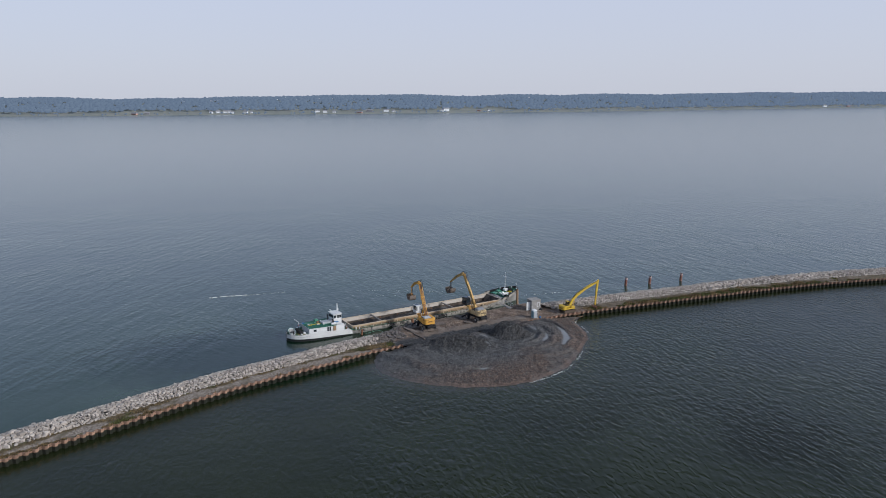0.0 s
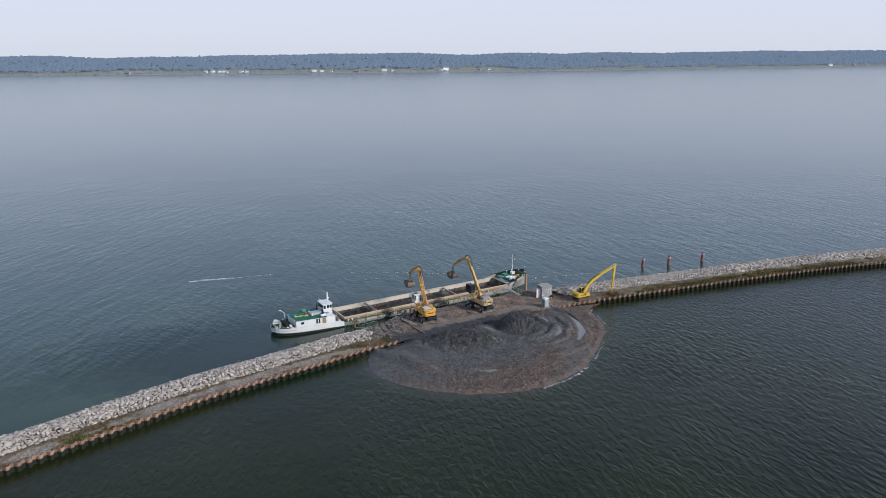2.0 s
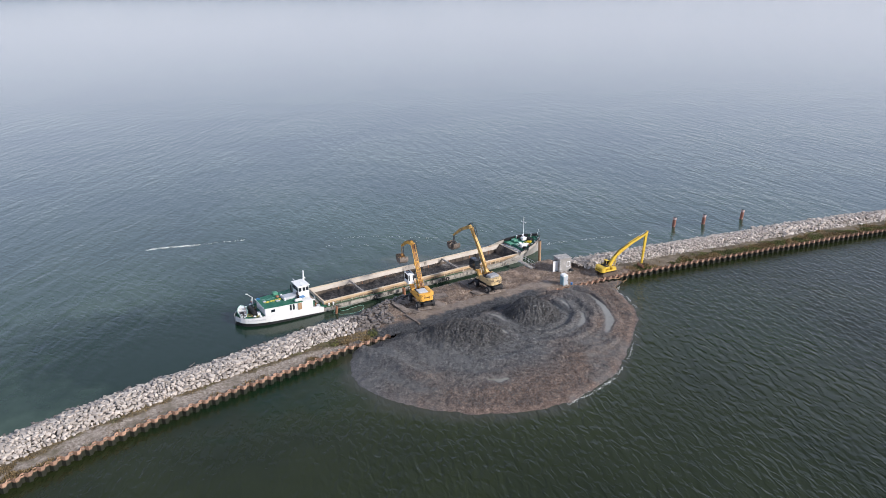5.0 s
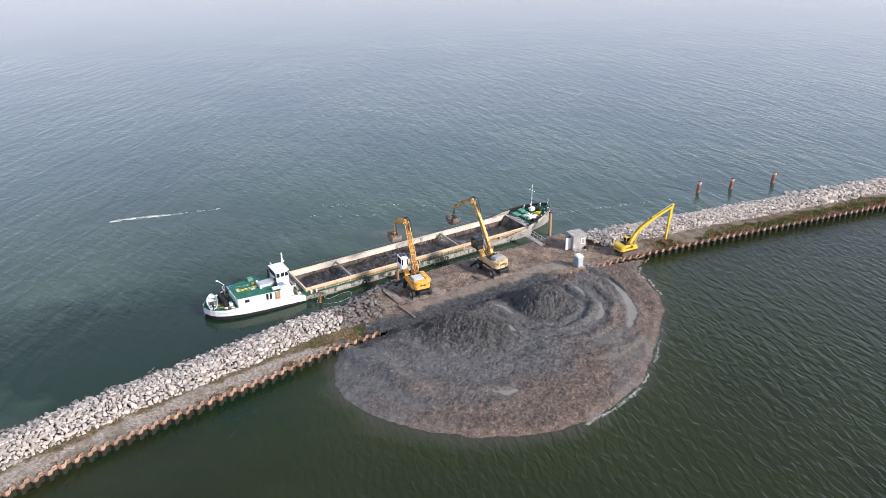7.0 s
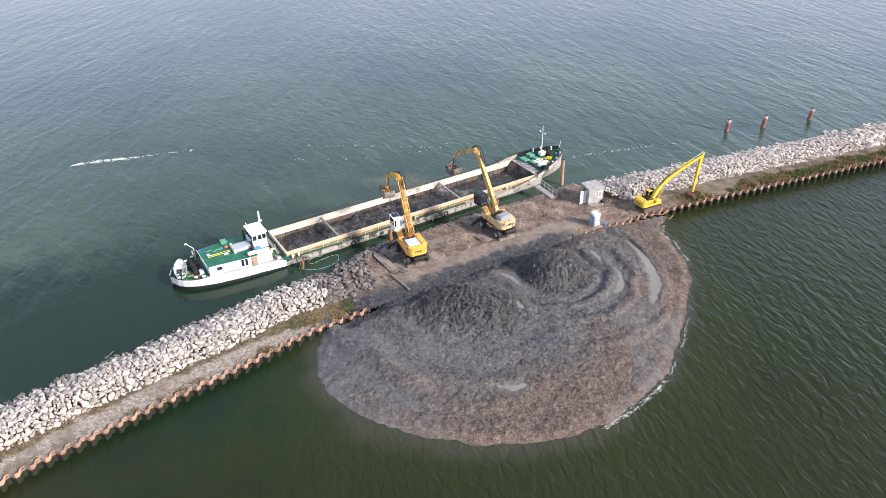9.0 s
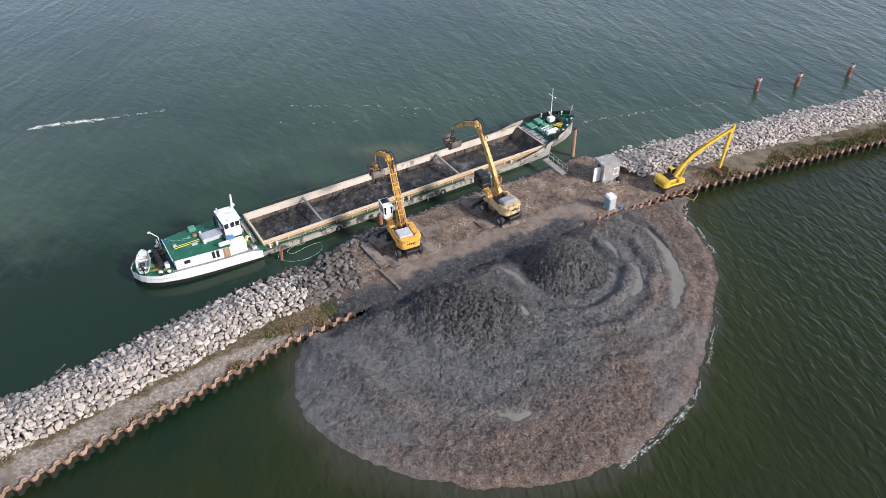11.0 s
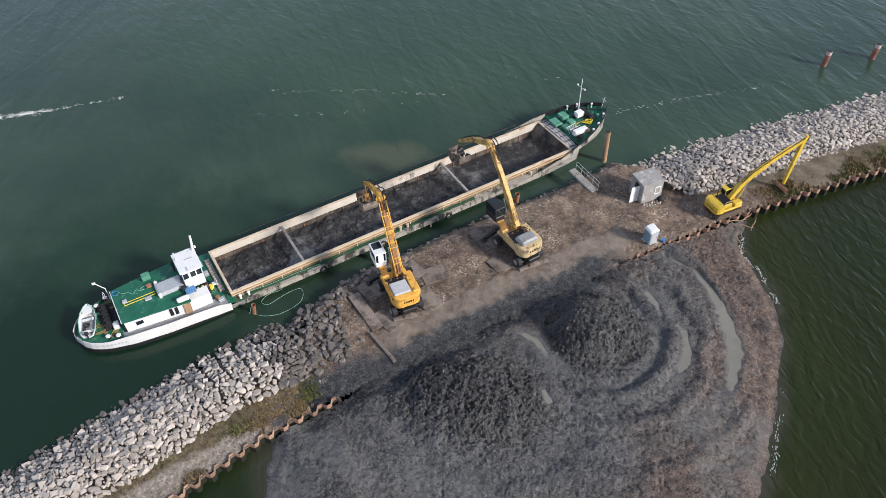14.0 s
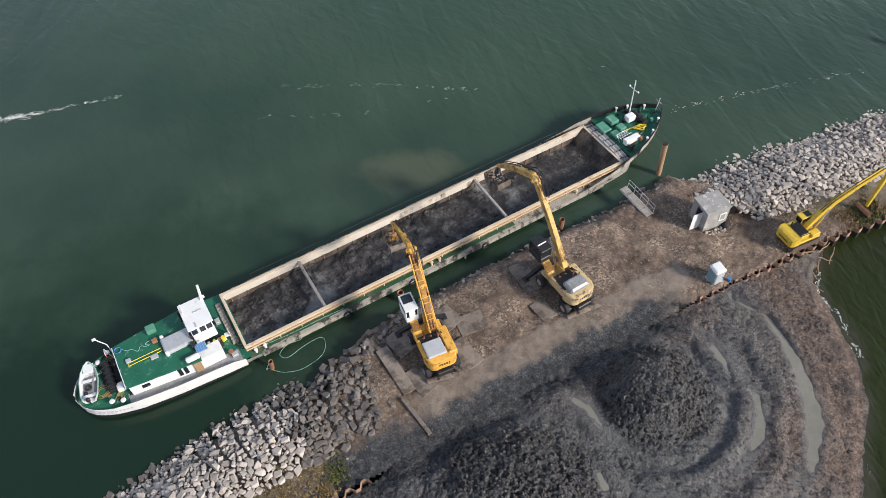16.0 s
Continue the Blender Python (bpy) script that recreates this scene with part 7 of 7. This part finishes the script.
while len(places) < 15000:
    x, y = rnd.uniform(-13, 36), rnd.uniform(107, 142)
    if wet_shade_share(x, y) > 0.4 or line_distance(x, y, TRACK) < 2.0 or wob(x, y, 0.3, 71) < rnd.uniform(-0.6, 0.15):
        continue
    h = platform_height(x, y)
    if h is None or h < 0.5:
        continue
    s = rnd.uniform(0.02, 0.055) + 0.10 * rnd.random() ** 14
    places.append((x, y, h + s * 0.15, s, 0.8, rnd.randrange(24)))
for p, d in LINE:
    if -70 < p.x < -10 or 33 < p.x < 90:
        n = Vector((-d.y, d.x))
        for _ in range(90 if p.x > -45 else 40):
            q, s = p + n * rnd.uniform(0.4, 3.4) + d * rnd.uniform(0, 1.25), rnd.uniform(0.025, 0.06) + 0.1 * rnd.random() ** 9
            gravel.append((q.x, q.y, 1.08 + 0.03 * rnd.random(), s, 0.8, rnd.randrange(24)))
scatter("path_gravel", gravel, "stone", "loose pale gravel strewn over the path", "gravel", shapes=CLODS)
scatter("loose_stones", places, "stone", "loose stones and gravel over the platform", "stones", shapes=CLODS)

# ---- sheet piles ----
wall = thing("sheet_pile_wall", pose(0, 0, 0), "rusty corrugated steel sheet-pile wall along the breakwater", "wall", "", "structure")
prof = [(0, -0.21), (0.33, -0.21), (0.62, 0.21), (0.95, 0.21), (1.25, -0.21)]
pb = Build()
for (ax, ay), (bx, by) in zip(prof, prof[1:]):
    pb.add([(ax, ay, -1.4), (bx, by, -1.4), (bx, by + 0.05, -1.4), (ax, ay + 0.05, -1.4), (ax, ay, 1.2), (bx, by, 1.2), (bx, by + 0.05, 1.2), (ax, ay + 0.05, 1.2)], [(0, 1, 5, 4), (2, 3, 7, 6), (4, 5, 6, 7), (0, 4, 7, 3), (1, 2, 6, 5)])
pile_mesh = pb.mesh("sheet_pile", "pile_rust")
for p, d in LINE:
    if p.x < -78 or p.x > 150 or -7.6 < p.x < 18.4:
        continue
    ob = new("sheet_pile", pile_mesh)
    ob.parent = wall
    ob.matrix_basis = pose(p.x, p.y, random.uniform(-0.03, 0.03), 0, 0, math.degrees(math.atan2(d.y, d.x)))

# ---- boulders ----
rubble = thing("rubble_slope", pose(0, 0, 0), "slope of pale broken granite boulders facing the lagoon", "boulders", "", "structure")


def crest(o, right):
    if right:
        return 1.15 + 0.75 * smooth_step(3.6, 6.2, o) - 2.1 * smooth_step(6.8, 13.3, o)
    return 1.15 + 0.7 * smooth_step(2.6, 5.0, o) - 2.1 * smooth_step(5.6, 12.3, o)


def pack(s0, s1, o0, o1, spacing, sizes, seed):
    """Stones fitted against one another in a strip, the largest first: distance along it, across it, radius."""
    rnd, cells, out = random.Random(seed), {}, []
    for lo, hi, tries in sizes:
        for _ in range(int((s1 - s0) * (o1 - o0) * tries)):
            u, o = rnd.uniform(s0, s1), rnd.uniform(o0, o1)
            r = rnd.uniform(lo, hi) * spacing(u)
            if r > 0.30 * spacing(u) and rnd.random() < smooth_step(o0 + 2.5, o0 + 5.5, o) * 0.75:
                continue
            i, j = int(u // 1.3), int(o // 1.3)
            if any(math.hypot(u - a, o - c) < 0.60 * (r + k) for di in (-1, 0, 1) for dj in (-1, 0, 1) for a, c, k in cells.get((i + di, j + dj), ())):
                continue
            cells.setdefault((i, j), []).append((u, o, r))
            out.append((u, o, r))
    return out


BARE = [(12, 126), (17.5, 137.2), (20.2, 137.0), (22.9, 135.9), (24.2, 134.2), (25.6, 133.4), (28.0, 134.2), (32, 135.2), (36, 136.8), (38.5, 134.5), (20, 124)]
SIZES = [(0.36, 0.54, 9), (0.26, 0.36, 20), (0.18, 0.26, 34), (0.11, 0.18, 44)]
rnd = random.Random(21)
near, rest, dark, bank = [], [], [], []
for right in (False, True):
    reach = [k for k, (p, d) in enumerate(LINE) if ((17 < p.x < 160) if right else (-80 < p.x < -7.5))]
    lo, hi = (3.9, 13.2) if right else (3.2, 11.9)
    for u, o, r in pack(reach[0] * 1.25, reach[-1] * 1.25, lo, hi, lambda u: 1.2 if LINE[int(u / 1.25)][0].x < -52 or LINE[int(u / 1.25)][0].x > 66 else 0.8 if LINE[int(u / 1.25)][0].x > 0 else 0.82, SIZES, 31 + right):
        p, d = LINE[int(u / 1.25)]
        q = p + d * (u % 1.25) + Vector((-d.y, d.x)) * (o + 0.3 * wob(p.x, p.y, 0.4, 81))
        z = crest(o, right) + rnd.uniform(-0.10, 0.10) - 0.08
        if z < -0.3 - 0.3 * rnd.random() or (not right and q.x < -40 and o > 11.3):
            continue
        if right and (poly_distance(q.x, q.y, BARE) > 0 or q.x < 16.5):
            continue
        item = (q.x, q.y, z, r * 1.12, 0.9, rnd.randrange(24))
        wet = z < (-0.3 if right else 0.05) + 0.22 * wob(q.x, q.y, 0.9, 83) or (-17 < q.x < 0 and q.x + 0.55 * (q.y - 110) > -11.3 + 2.2 * wob(q.x, q.y, 0.5, 82))
        if wet:
            dark.append(item)
        elif (-24 < q.x < -8 or 22 < q.x < 32) and r > 0.26 and len(near) < (300 if right else 150):
            near.append(item)
        else:
            rest.append(item)
# muddy rubble at the bank and stones along its edge
BANK = [(-18, 116.2), (-13.5, 117.9), (-9.4, 121.5), (-6.7, 124.1), (-5.6, 122.6), (-7.6, 120.2), (-7.6, 117.6), (-5.8, 115.4), (-7.8, 112.4), (-11, 110.4), (-13.5, 110.5)]
for _ in range(1500):
    x, y = rnd.uniform(-17, -5), rnd.uniform(110, 125)
    k = poly_distance(x, y, BANK)
    if k < 0 or rnd.random() > 0.35 + k * 0.4:
        continue
    low = poly_distance(x, y, PLATFORM)
    z = 1.25 - 1.1 * smooth_step(1.0, -2.5, low)
    dark.append((x, y, z + rnd.uniform(-0.25, 0.15), rnd.uniform(0.18, 0.45) + 0.2 * rnd.random() ** 4, 0.85, rnd.randrange(24)))
for (ax, ay), (bx, by) in zip(QUAY[3:10], QUAY[4:11]):
    for _ in range(int(math.hypot(bx - ax, by - ay) * 15)):
        t_ = rnd.random()
        o = rnd.uniform(-1.15, 0.75)
        item = (ax + (bx - ax) * t_ + 0.5 * o, ay + (by - ay) * t_ - 0.85 * o - 0.9, 0.80 + 0.55 * o - 0.25 * max(o, 0) + rnd.uniform(-0.15, 0.15), rnd.uniform(0.10, 0.28) + 0.18 * rnd.random() ** 3, 0.85, rnd.randrange(24))
        (dark if rnd.random() < 0.35 or o < -0.7 else bank).append(item)
scatter("boulder_field", rest, "rock", "pale granite boulders", "", "stuff", rubble)
scatter("bank_stones", bank, "bankrock", "grey muddy stones along the bank", "", "stuff", rubble)
scatter("dark_boulders", dark, "wetrock", "dark wet and muddy boulders", "", "stuff", rubble)
meshes = []
for pts, faces in LUMPS:
    me = bpy.data.meshes.new("boulder")
    me.from_pydata(pts.tolist(), [], faces)
    me.materials.append(MAT["rock"])
    meshes.append(me)
for x, y, z, s, q, i in near:
    ob = new("boulder", meshes[i])
    ob.parent = rubble
    ob.matrix_basis = pose(x, y, z, rnd.uniform(-20, 20), rnd.uniform(-20, 20), rnd.uniform(0, 360)) @ Matrix.Diagonal((s, s, s * q, 1))
# stones and a bag against the hut's wall
for k in range(13):
    r = rnd.uniform(0.12, 0.22)
    at_ = pose(21.3, 133.75, 1.15, 0, 0, 22) @ Vector((-0.9 + 0.15 * k, -1.28 - 0.32 * (k % 2) - 0.1 * rnd.random(), r * 0.45))
    ob = new("stone", meshes[k])
    ob.matrix_basis = pose(at_.x, at_.y, at_.z, rnd.uniform(-20, 20), rnd.uniform(-20, 20), rnd.uniform(0, 360)) @ Matrix.Diagonal((r, r, r * 0.85, 1))
    tagged(ob, "pale broken stone lying against the hut's wall", "stone", "stones at the hut")
bag = Build().loft([[(q * (1 + 0.12 * math.sin(3 * a + z * 9)) * math.cos(a), q * (1 + 0.1 * math.cos(2 * a + z * 7)) * math.sin(a), z) for a in [2 * math.pi * k / 14 for k in range(14)]] for q, z in ((0.28, 0), (0.38, 0.12), (0.36, 0.3), (0.2, 0.46), (0.06, 0.52))])
single("rubbish_bag", bag, "black", pose(22.75, 132.95, 1.15, 0, 0, 20), "black plastic rubbish bag leaning against the hut's wall", "bag", smooth=True)
